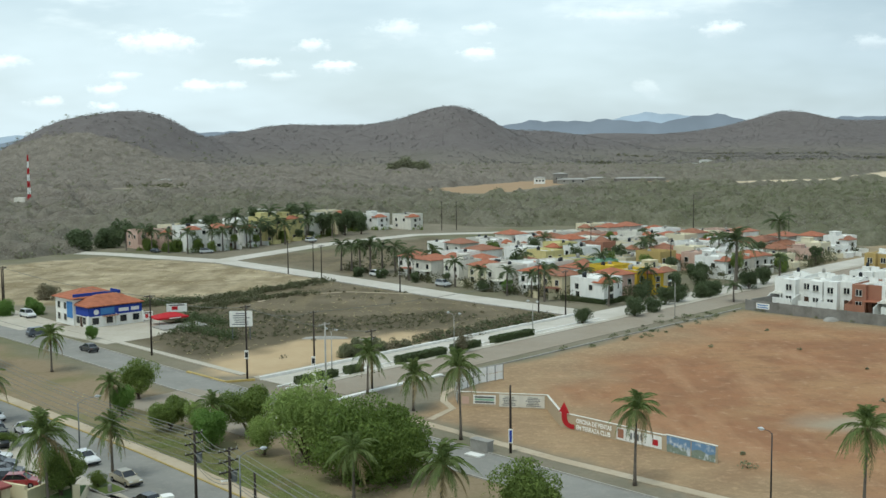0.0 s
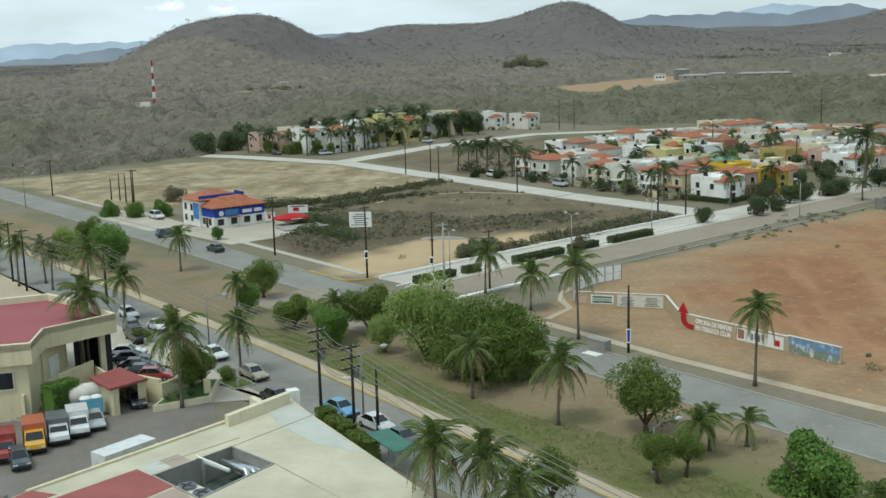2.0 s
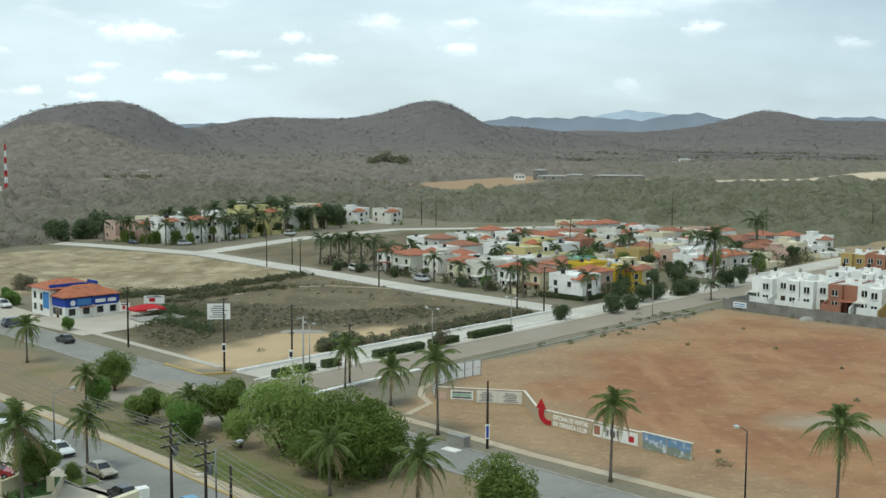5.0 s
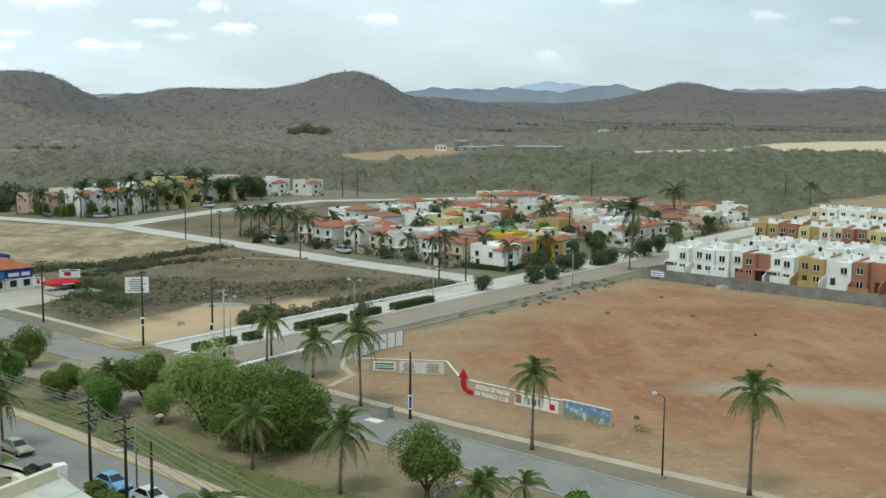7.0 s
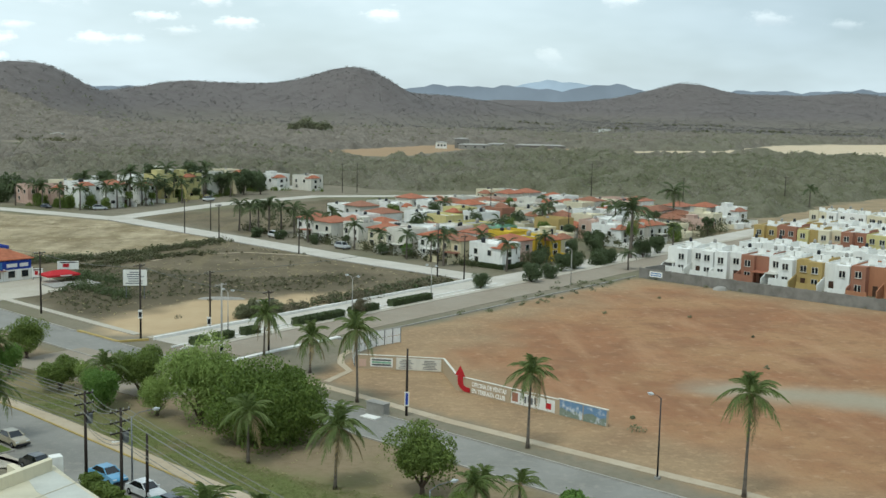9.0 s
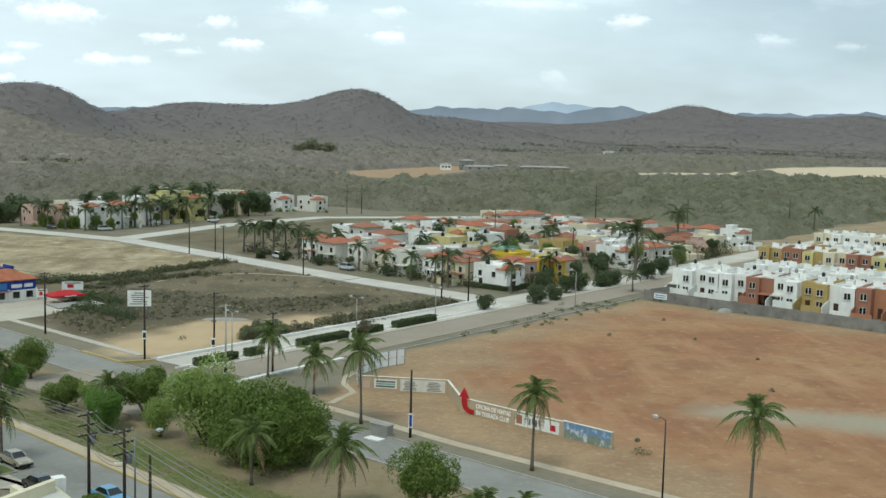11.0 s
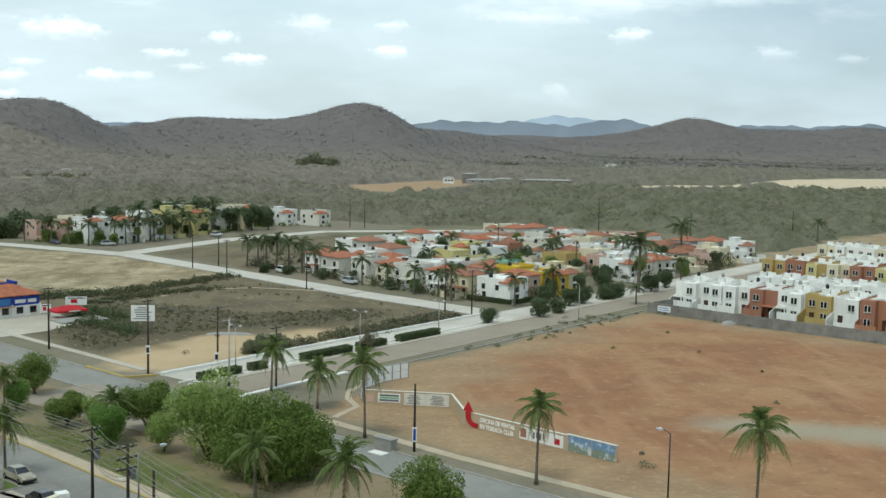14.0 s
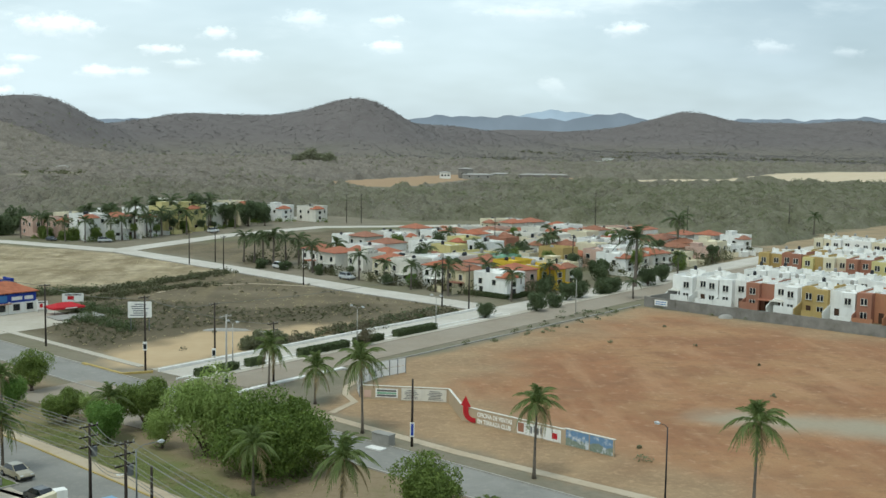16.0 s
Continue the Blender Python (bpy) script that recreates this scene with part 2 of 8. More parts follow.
class Shape:
    """Collects vertices and faces of one mesh."""

    def __init__(self):
        self.v, self.f = [], []

    def quad(self, a, b, c, d):
        i = len(self.v)
        self.v += [tuple(a), tuple(b), tuple(c), tuple(d)]
        self.f.append((i, i + 1, i + 2, i + 3))
        return self

    def box(self, x, y, z, sx, sy, sz, rz=0.0):
        """A box whose base centre is x, y, z."""
        i, c, s = len(self.v), math.cos(radians(rz)), math.sin(radians(rz))
        for dz in (0, sz):
            for dx, dy in ((-1, -1), (1, -1), (1, 1), (-1, 1)):
                px, py = dx * sx / 2, dy * sy / 2
                self.v.append((x + px * c - py * s, y + px * s + py * c, z + dz))
        self.f += [(i + 3, i + 2, i + 1, i), (i + 4, i + 5, i + 6, i + 7)]
        self.f += [(i + k, i + (k + 1) % 4, i + 4 + (k + 1) % 4, i + 4 + k) for k in range(4)]
        return self

    def prism(self, pts, z0, z1, cap=True):
        """An upright prism on a plan polygon (counterclockwise)."""
        i, n = len(self.v), len(pts)
        self.v += [(p[0], p[1], z0) for p in pts] + [(p[0], p[1], z1) for p in pts]
        self.f += [(i + k, i + (k + 1) % n, i + n + (k + 1) % n, i + n + k) for k in range(n)]
        if cap:
            self.f += [tuple(i + n + k for k in range(n)), tuple(i + k for k in reversed(range(n)))]
        return self

    def tube(self, path, radii, n=8, cap=True):
        """A tapered tube along a path."""
        rings = []
        for k, p in enumerate(path):
            p = Vector(p)
            d = Vector(path[min(k + 1, len(path) - 1)]) - Vector(path[max(k - 1, 0)])
            d.normalize()
            s = d.cross(Vector((0.31, 0.95, 0.05)))
            if s.length < 0.1:
                s = d.cross(Vector((1, 0, 0)))
            s.normalize()
            u = d.cross(s)
            r = radii[k] if isinstance(radii, (list, tuple)) else radii
            rings.append([len(self.v) + j for j in range(n)])
            for j in range(n):
                a = 2 * math.pi * j / n
                self.v.append(tuple(p + (s * math.cos(a) + u * math.sin(a)) * r))
        for a, b in zip(rings, rings[1:]):
            self.f += [(a[j], a[(j + 1) % n], b[(j + 1) % n], b[j]) for j in range(n)]
        if cap:
            self.f += [tuple(reversed(rings[0])), tuple(rings[-1])]
        return self

    def hip(self, x0, y0, x1, y1, z, rise, over=0.4, thick=0.14):
        """A hipped roof over a rectangle, with its eaves' thickness."""
        x0, y0, x1, y1 = x0 - over, y0 - over, x1 + over, y1 + over
        w, d = x1 - x0, y1 - y0
        if w >= d:
            ra, rb = (x0 + d / 2, (y0 + y1) / 2), (x1 - d / 2, (y0 + y1) / 2)
        else:
            ra, rb = ((x0 + x1) / 2, y0 + w / 2), ((x0 + x1) / 2, y1 - w / 2)
        i = len(self.v)
        self.v += [(x0, y0, z), (x1, y0, z), (x1, y1, z), (x0, y1, z)]
        self.v += [(x0, y0, z + thick), (x1, y0, z + thick), (x1, y1, z + thick), (x0, y1, z + thick)]
        self.v += [(*ra, z + rise), (*rb, z + rise)]
        e, g = i + 8, i + 9
        self.f += [(i + 3, i + 2, i + 1, i)] + [(i + k, i + (k + 1) % 4, i + 4 + (k + 1) % 4, i + 4 + k) for k in range(4)]
        if w >= d:
            self.f += [(i + 4, i + 5, g, e), (i + 5, i + 6, g), (i + 6, i + 7, e, g), (i + 7, i + 4, e)]
        else:
            self.f += [(i + 4, i + 5, e), (i + 5, i + 6, g, e), (i + 6, i + 7, g), (i + 7, i + 4, e, g)]
        return self

    def dome(self, x, y, z, rx, ry, rz, seg=12, rings=4):
        i = len(self.v)
        for k in range(rings):
            a = k / rings * math.pi / 2
            for j in range(seg):
                b = 2 * math.pi * j / seg
                self.v.append((x + rx * math.cos(a) * math.cos(b), y + ry * math.cos(a) * math.sin(b), z + rz * math.sin(a)))
        self.v.append((x, y, z + rz))
        for k in range(rings - 1):
            for j in range(seg):
                a, b = i + k * seg + j, i + k * seg + (j + 1) % seg
                self.f.append((a, b, b + seg, a + seg))
        top = i + rings * seg
        self.f += [(i + (rings - 1) * seg + j, i + (rings - 1) * seg + (j + 1) % seg, top) for j in range(seg)]
        return self

    def mesh(self, name, mat=None, smooth=False):
        me = bpy.data.meshes.new(name)
        me.from_pydata(self.v, [], self.f)
        if mat:
            me.materials.append(mat)
        if smooth:
            me.polygons.foreach_set("use_smooth", [True] * len(me.polygons))
        me.update()
        return me


def part(name, shape, mat, parent, label="", smooth=False):
    """One mesh object under a thing or under a part."""
    ob = new(name, shape if isinstance(shape, bpy.types.Mesh) else shape.mesh(name, mat, smooth))
    ob.parent = parent
    return tagged(ob, label)


def thing(name, m, label, category, group="", kind=""):
    ob = new(name)
    ob.matrix_world = m
    return tagged(ob, label, category, group, kind)


def single(name, shape, mat, label, category, group="", kind="", smooth=False, m=None):
    ob = new(name, shape if isinstance(shape, bpy.types.Mesh) else shape.mesh(name, mat, smooth))
    if m is not None:
        ob.matrix_world = m
    return tagged(ob, label, category, group, kind)


def quads_mesh(name, verts, mat):
    """A mesh of loose four-cornered pieces from an array (n, 4, 3)."""
    n = len(verts)
    me = bpy.data.meshes.new(name)
    me.vertices.add(n * 4)
    me.vertices.foreach_set("co", np.asarray(verts, np.float32).ravel())
    me.loops.add(n * 4)
    me.loops.foreach_set("vertex_index", np.arange(n * 4, dtype=np.int32))
    me.polygons.add(n)
    me.polygons.foreach_set("loop_start", np.arange(0, n * 4, 4, dtype=np.int32))
    me.materials.append(mat)
    me.update()
    me.validate()
    return me


rng = np.random.default_rng(7)


def leaf_quads(centres, size, rng, flat=0.0, out=None):
    """Small pointed leaves at the centres; with out, they face roughly that way."""
    n = len(centres)
    a = rng.normal(size=(n, 3))
    if out is not None:
        a = a * 0.75 + out
    a /= np.linalg.norm(a, axis=1)[:, None] + 1e-9
    t = rng.normal(size=(n, 3))
    t[:, 2] *= 1 - flat
    u = np.cross(a, t)
    u /= np.linalg.norm(u, axis=1)[:, None] + 1e-9
    w = np.cross(a, u)
    s = size * rng.uniform(0.6, 1.35, (n, 1))
    return np.stack([centres - u * s, centres - w * s * 0.55, centres + u * s, centres + w * s * 0.55], 1)


# ---------------------------------------------------------------- terrain

HILLS = [  # x, y, half width across, half width along, height, sharpness
    (-497, 1626, 128, 190, 74, 1.4), (-395, 1690, 90, 160, 18, 1.0),
    (-240, 2090, 205, 230, 63, 1.2), (18, 2000, 118, 190, 84, 0.95), (150, 2350, 250, 240, 58, 1.0), (-390, 1880, 120, 150, 24, 1.0),
    (880, 2900, 150, 260, 86, 0.9), (1120, 2960, 170, 260, 60, 0.9), (1330, 2850, 170, 260, 66, 0.9), (700, 3050, 200, 260, 34, 0.9),
    (430, 3300, 300, 300, 52, 0.9), (1620, 2950, 200, 300, 74, 0.9), (1950, 2800, 260, 300, 70, 0.9),
]


def height(x, y):
    x, y = np.asarray(x, float), np.asarray(y, float)
    z = np.zeros(np.broadcast(x, y).shape)
    for hx, hy, a, b, h, p in HILLS:
        q = ((x - hx) / a) ** 2 + ((y - hy) / b) ** 2
        z = z + h * np.exp(-np.power(q, p))
    far = np.clip((np.hypot(x, y) - 600) / 1500, 0, 1)
    roll = np.sin(x * 0.011 + y * 0.004) * np.sin(y * 0.0085 - x * 0.003) * 2.5 + np.sin(x * 0.031 + 1.3) * np.sin(y * 0.027) * 1.1
    z = z + far * (roll + 3.0)
    steep = np.clip(z / 40, 0, 1)
    return z + steep * np.sin(x * 0.021 + y * 0.01) * np.sin(y * 0.013) * 1.6


def inside(px, py, poly):
    """Signed distance to a polygon, positive inside."""
    d = np.full(px.shape, 1e9)
    odd = np.zeros(px.shape, bool)
    n = len(poly)
    for k in range(n):
        (ax, ay), (bx, by) = poly[k], poly[(k + 1) % n]
        ex, ey = bx - ax, by - ay
        tt = np.clip(((px - ax) * ex + (py - ay) * ey) / (ex * ex + ey * ey), 0, 1)
        d = np.minimum(d, np.hypot(px - ax - tt * ex, py - ay - tt * ey))
        cross = ((ay > py) != (by > py)) & (px < (bx - ax) * (py - ay) / (by - ay + 1e-12) + ax)
        odd ^= cross
    return np.where(odd, d, -d)


LOT = [(-4, 146), (10, 180), (63, 237), (100, 198), (230, 70), (130, 10), (37, 100)]
RED = [(16, 158), (30, 188), (62, 226), (100, 192), (200, 70), (130, 30), (46, 104), (30, 126)]
TAN = [(-29, 296), (-72, 341), (-112, 362), (-165, 310), (-110, 256), (-74, 250)]
FIELD = [(-29, 292), (25, 231), (-28, 171), (-60, 205), (-52, 226), (-72, 246)]
SAND = [(-37, 174), (-40, 184), (-31, 198), (-24, 205), (-14, 206), (3, 217), (8, 214), (-8, 196), (-28, 173)]
WET = [(-54, 205), (-59, 235), (-51, 244), (-35, 241), (-20, 231), (3, 241), (9, 230), (-6, 216), (-21, 213), (-37, 202), (-41, 188), (-47, 192)]
PARK = [(-140, 240), (-125, 243), (-34, 154), (2, 122), (40, 78), (30, 55), (3.5, 86), (-79, 174)]
BED = [(208, 997), (233, 960), (342, 999), (406, 1095), (481, 1226), (573, 1294), (722, 1339), (506, 900), (449, 916), (407, 918), (359, 961), (324, 946), (221, 911), (192, 919)]
TRACK = [(-32, 846), (8, 908), (48, 978), (89, 1056), (122, 1017), (79, 888), (30, 773), (-1, 794)]
LAWN = [(-52, 147), (-8, 100), (6, 85), (20, 72), (20, 82), (6, 99), (-6, 108), (-16, 118), (-34, 138)]
MAST_YARD = [(-288, 695), (-250, 695), (-250, 736), (-288, 736)]
SHED_YARD = [(70, 940), (205, 965), (205, 1000), (70, 1000)]
CLEARING = [(-272, 912), (-254, 980), (-218, 974), (-201, 890), (-230, 840)]
BARE = [(100, 300), (150, 392), (235, 480), (330, 470), (260, 330), (160, 250)]
WORN = [(42, 138), (47, 142.5), (53, 144), (62, 141), (74, 134), (84, 122), (70, 123), (60, 133), (50, 137)]
CROSS = [(-64, 352), (-25, 306), (20, 385), (-6, 428)]


def axis(lo, hi, dense0, dense1, step, grow, top):
    pts = list(np.arange(dense0, dense1 + step / 2, step))
    s, p = step, dense1
    while p < hi:
        s = min(s * grow, top)
        p += s
        pts.append(p)
    s, p = step, dense0
    while p > lo:
        s = min(s * grow, top)
        p -= s
        pts.insert(0, p)
    return np.array(pts)


def build_ground():
    xs = axis(-4800, 4800, -170, 170, 1.6, 1.07, 60)
    xs = np.unique(np.concatenate([xs, np.arange(-800, 500, 14.0)]))
    ys = axis(-900, 4800, 60, 400, 1.8, 1.05, 45)
    X, Y = np.meshgrid(xs, ys)
    Z = height(X, Y)
    nx, ny = len(xs), len(ys)
    idx = np.arange(nx * ny).reshape(ny, nx)
    f = np.stack([idx[:-1, :-1], idx[:-1, 1:], idx[1:, 1:], idx[1:, :-1]], -1).reshape(-1, 4)
    me = bpy.data.meshes.new("ground")
    me.vertices.add(nx * ny)
    me.vertices.foreach_set("co", np.stack([X, Y, Z], -1).astype(np.float32).ravel())
    me.loops.add(f.size)
    me.loops.foreach_set("vertex_index", f.astype(np.int32).ravel())
    me.polygons.add(len(f))
    me.polygons.foreach_set("loop_start", np.arange(0, f.size, 4, dtype=np.int32))
    me.update()
    me.polygons.foreach_set("use_smooth", np.ones(len(f), bool))

    wob = (np.sin(X * 0.31 + Y * 0.17) + np.sin(X * 0.13 - Y * 0.29 + 1) + np.sin(X * 0.71 + 2) * np.sin(Y * 0.63)) * 0.9

    def soft(poly, width, wobble=1.0):
        return np.clip((inside(X, Y, poly) + wob * wobble) / width + 0.5, 0, 1)

    one = np.stack([soft(LOT, 2.5, 0.6), soft(RED, 14, 2.5), soft(TAN, 3, 0.8), np.maximum(soft(FIELD, 2.5, 0.8), soft(CROSS, 4))], -1)
    two = np.stack([soft(SAND, 4, 1.2), soft(WET, 6, 1.0), soft(PARK, 3, 0.8), soft(BARE, 12, 3)], -1)
    far = soft(BED, 10, 3.0)
    far = np.maximum(far, soft(CLEARING, 16, 4.0) * 0.4)
    four = np.stack([soft(LAWN, 6, 1.5), np.maximum(soft(TRACK, 8, 2.0), soft(SHED_YARD, 8, 2.0)), np.zeros_like(X), np.ones_like(X)], -1)
    hill = np.clip(Z / 30, 0, 1)
    three = np.stack([far, hill, np.clip((Y - 500) / 500, 0, 1), soft(WORN, 5, 0.8)], -1)
    for name, arr in (("soil", one), ("cover", two), ("distance", three), ("turf", four)):
        at = me.color_attributes.new(name, "FLOAT_COLOR", "POINT")
        at.data.foreach_set("color", arr.astype(np.float32).ravel())

    n = Nodes("ground_soils")

    def attr(name):
        a = n.t.nodes.new("ShaderNodeAttribute")
        a.attribute_name = name
        s = n.t.nodes.new("ShaderNodeSeparateColor")
        n.t.links.new(a.outputs["Color"], s.inputs[0])
        return s.outputs[0], s.outputs[1], s.outputs[2], a.outputs["Alpha"]

    lot, red, tan, field = attr("soil")
    sand, wet, park, bare = attr("cover")
    river, hillside, farther, track = attr("distance")
    big, mid, fine = n.noise(0.018, 4, 0.6), n.noise(0.11, 5, 0.62), n.noise(1.1, 4, 0.65)
    streak = n.noise(0.16, 4, 0.6, (1, 0.25, 1))
    scrub = n.mix(n.ramp(mid, 0.35, 0.65), rgb("75705f"), rgb("867d6c"))
    scrub = n.mix(n.ramp(big, 0.45, 0.7), scrub, rgb("666749"))
    scrub = n.mix(n.ramp(fine, 0.45, 0.7, 0, 0.3), scrub, rgb("5a5648"))
    woods = n.mix(n.ramp(n.noise(0.05, 5, 0.7), 0.35, 0.65), rgb("655f5d"), rgb("706b68"))
    woods = n.mix(n.ramp(n.noise(0.22, 4, 0.7), 0.42, 0.66, 0, 0.4), woods, rgb("5d5851"))
    col = n.mix(farther, scrub, n.mix(0.45, scrub, woods))
    col = n.mix(hillside, col, woods)
    col = n.mix(n.ramp(river, 0.2, 0.8), col, n.mix(mid, rgb("b59c79"), rgb("cfc5ae")))
    col = n.mix(n.ramp(attr("turf")[1], 0.2, 0.8, 0, 0.9), col, n.mix(mid, rgb("93795c"), rgb("ab9273")))
    lotc = n.mix(n.ramp(mid, 0.36, 0.66), rgb("9c8567"), rgb("8a745a"))
    lotc = n.mix(n.ramp(fine, 0.5, 0.75, 0, 0.6), lotc, rgb("b79b79"))
    redc = n.mix(n.ramp(mid, 0.36, 0.64), rgb("966d4f"), rgb("87644a"))
    redc = n.mix(n.ramp(n.noise(0.045, 5, 0.65), 0.45, 0.62, 0, 0.75), redc, rgb("a2825f"))
    redc = n.mix(n.ramp(n.noise(0.35, 5, 0.7), 0.5, 0.66, 0, 0.5), redc, rgb("7b5d45"))
    redc = n.mix(n.ramp(streak, 0.52, 0.7, 0, 0.55), redc, rgb("ac8968"))
    redc = n.mix(n.ramp(fine, 0.5, 0.8, 0, 0.35), redc, rgb("87634a"))
    grit = n.noise(3.2, 4, 0.75)
    lotc = n.mix(red, lotc, redc)
    lotc = n.mix(n.ramp(grit, 0.52, 0.7, 0, 0.45), lotc, rgb("715a45"))
    lotc = n.mix(n.ramp(n.noise(0.5, 4, 0.7), 0.56, 0.68, 0, 0.4), lotc, rgb("b5987a"))
    lotc = n.mix(track, lotc, n.mix(fine, rgb("a19580"), rgb("8f8672")))
    col = n.mix(lot, col, lotc)
    tanc = n.mix(n.ramp(streak, 0.35, 0.68), rgb("a5977a"), rgb("7c7058"))
    tanc = n.mix(n.ramp(mid, 0.5, 0.66, 0, 0.8), tanc, rgb("bbad90"))
    tanc = n.mix(n.ramp(n.noise(0.06, 5, 0.7), 0.5, 0.62, 0, 0.7), tanc, rgb("77694e"))
    tanc = n.mix(n.ramp(fine, 0.5, 0.72, 0, 0.5), tanc, rgb("6d6346"))
    col = n.mix(tan, col, tanc)
    fieldc = n.mix(n.ramp(mid, 0.35, 0.65), rgb("7a6f5a"), rgb("6a614f"))
    fieldc = n.mix(n.ramp(n.noise(0.05, 5, 0.7), 0.47, 0.62, 0, 0.7), fieldc, rgb("5c5441"))
    fieldc = n.mix(n.ramp(streak, 0.5, 0.7, 0, 0.6), fieldc, rgb("83765a"))
    fieldc = n.mix(n.ramp(fine, 0.45, 0.7, 0, 0.5), fieldc, rgb("4f4939"))
    col = n.mix(field, col, fieldc)
    col = n.mix(wet, col, n.mix(fine, rgb("4f493a"), rgb("625946")))
    col = n.mix(sand, col, n.mix(n.ramp(mid, 0.3, 0.7), rgb("ab9472"), rgb("b8a382")))
    parkc = n.mix(n.ramp(n.noise(0.09, 4), 0.5, 0.7, 0, 0.8), rgb("887961"), rgb("716d4b"))
    parkc = n.mix(n.ramp(fine, 0.45, 0.75, 0, 0.5), parkc, rgb("6f6145"))
    lawn = attr("turf")[0]
    parkc = n.mix(n.math("MULTIPLY", lawn, n.ramp(n.noise(0.16, 5, 0.65), 0.3, 0.52, 0, 1.0)), parkc, n.mix(fine, rgb("5f673c"), rgb("747a4c")))
    col = n.mix(park, col, parkc)
    barec = n.mix(n.ramp(mid, 0.35, 0.65), rgb("8a7a60"), rgb("9c8a6d"))
    col = n.mix(bare, col, barec)
    n.bump(n.math("ADD", fine, n.math("MULTIPLY", mid, 3.0)), 0.35, 0.25)
    me.materials.append(n.done(col, 0.95, 0, 0.1))
    single("ground", me, None, "dry brown, red and grey soil reaching to wooded hills", "ground", kind="structure")


build_ground()

# blue ridges on the horizon, a distant backdrop; haze painted as colour plus glow
def ridge_backdrop(name, dist, base, bumps, colour, glow):
    s = Shape()
    n = 260
    prev = None
    for k in range(n + 1):
        az = radians(-50 + 100 * k / n)
        h = base
        for c, w, a in bumps:
            h += a * math.exp(-((math.degrees(az) - c) / w) ** 2)
        h += 5 * math.sin(k * 0.9) * math.sin(k * 0.37) + 3 * math.sin(k * 2.1)
        x, y = dist * math.sin(az), dist * math.cos(az)
        b = dist + 90
        cur = [len(s.v), len(s.v) + 1, len(s.v) + 2]
        s.v += [(x, y, -30), (x * b / dist, y * b / dist, max(h, 1)), (x * (b + 120) / dist, y * (b + 120) / dist, -30)]
        if prev:
            s.f += [(prev[0], cur[0], cur[1], prev[1]), (prev[1], cur[1], cur[2], prev[2])]
        prev = cur
    n2 = Nodes(name + "_painted_haze")
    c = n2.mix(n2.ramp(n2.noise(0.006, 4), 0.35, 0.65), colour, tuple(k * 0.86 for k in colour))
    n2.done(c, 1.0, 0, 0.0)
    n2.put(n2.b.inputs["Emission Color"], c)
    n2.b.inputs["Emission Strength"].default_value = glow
    single(name, s, n2.m, "mountain ridge far away with blue haze painted in", "mountains", kind="structure", smooth=True)


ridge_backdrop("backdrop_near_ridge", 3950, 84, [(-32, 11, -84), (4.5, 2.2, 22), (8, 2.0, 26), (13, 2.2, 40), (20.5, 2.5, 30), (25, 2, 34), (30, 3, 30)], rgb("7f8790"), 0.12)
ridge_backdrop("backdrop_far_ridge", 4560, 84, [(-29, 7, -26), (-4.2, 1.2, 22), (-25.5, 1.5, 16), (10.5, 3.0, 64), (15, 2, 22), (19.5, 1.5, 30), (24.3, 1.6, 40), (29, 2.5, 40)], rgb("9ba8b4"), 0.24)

# ---------------------------------------------------------------- roads


def strip(pts, w0, w1):
    """Outline of a road along a line, w0 to its left and w1 to its right."""
    left, right = [], []
    for k, p in enumerate(pts):
        a, b = pts[max(k - 1, 0)], pts[min(k + 1, len(pts) - 1)]
        dx, dy = b[0] - a[0], b[1] - a[1]
        l = math.hypot(dx, dy)
        nx, ny = -dy / l, dx / l
        left.append((p[0] + nx * w0, p[1] + ny * w0))
        right.append((p[0] - nx * w1, p[1] - ny * w1))
    return left, right


def ribbon(name, pts, w0, w1, z, mat, label, category, thick=0.06, kind="structure"):
    left, right = strip(pts, w0, w1)
    s = Shape()
    for a, b in zip(right, left):
        s.v += [(*a, z - thick), (*b, z - thick), (*b, z), (*a, z)]
    for k in range(len(pts) - 1):
        i = 4 * k
        s.f += [(i + q, i + 4 + q, i + 4 + (q + 1) % 4, i + (q + 1) % 4) for q in range(4)]
    e = 4 * (len(pts) - 1)
    s.f += [(0, 1, 2, 3), (e + 3, e + 2, e + 1, e)]
    return single(name, s, mat, label, category, kind=kind)


def asphalt(name, a, b, crack):
    n = Nodes(name)
    c = n.mix(n.ramp(n.noise(0.12, 4, 0.6), 0.35, 0.68), a, b)
    c = n.mix(n.ramp(n.noise(0.9, 5, 0.7), 0.52, 0.72, 0, 0.65), c, crack)
    c = n.mix(n.ramp(n.noise(6.0, 3), 0.5, 0.8, 0, 0.35), c, tuple(k * 1.3 for k in a))
    n.bump(n.noise(14, 3), 0.2, 0.01)
    return n.done(c, 0.9, 0, 0.2)


M_ASPHALT = asphalt("worn_asphalt", rgb("8b8982"), rgb("7b7972"), rgb("9a958a"))
M_SLAB = asphalt("pale_concrete_road", rgb("c0bbb0"), rgb("b0aa9d"), rgb("a09a8c"))
M_SLAB2 = asphalt("brownish_concrete_road", rgb("938a7b"), rgb("8b8070"), rgb("a0937f"))
M_LOTPAVE = asphalt("yard_asphalt", rgb("7d7871"), rgb("716b63"), rgb("8a8070"))
M_EARTH = asphalt("trodden_earth_path", rgb("a89981"), rgb("b5a892"), rgb("948670"))
M_LIGHTCON = asphalt("light_pavement", rgb("b5ae9f"), rgb("a69e8e"), rgb("96907f"))

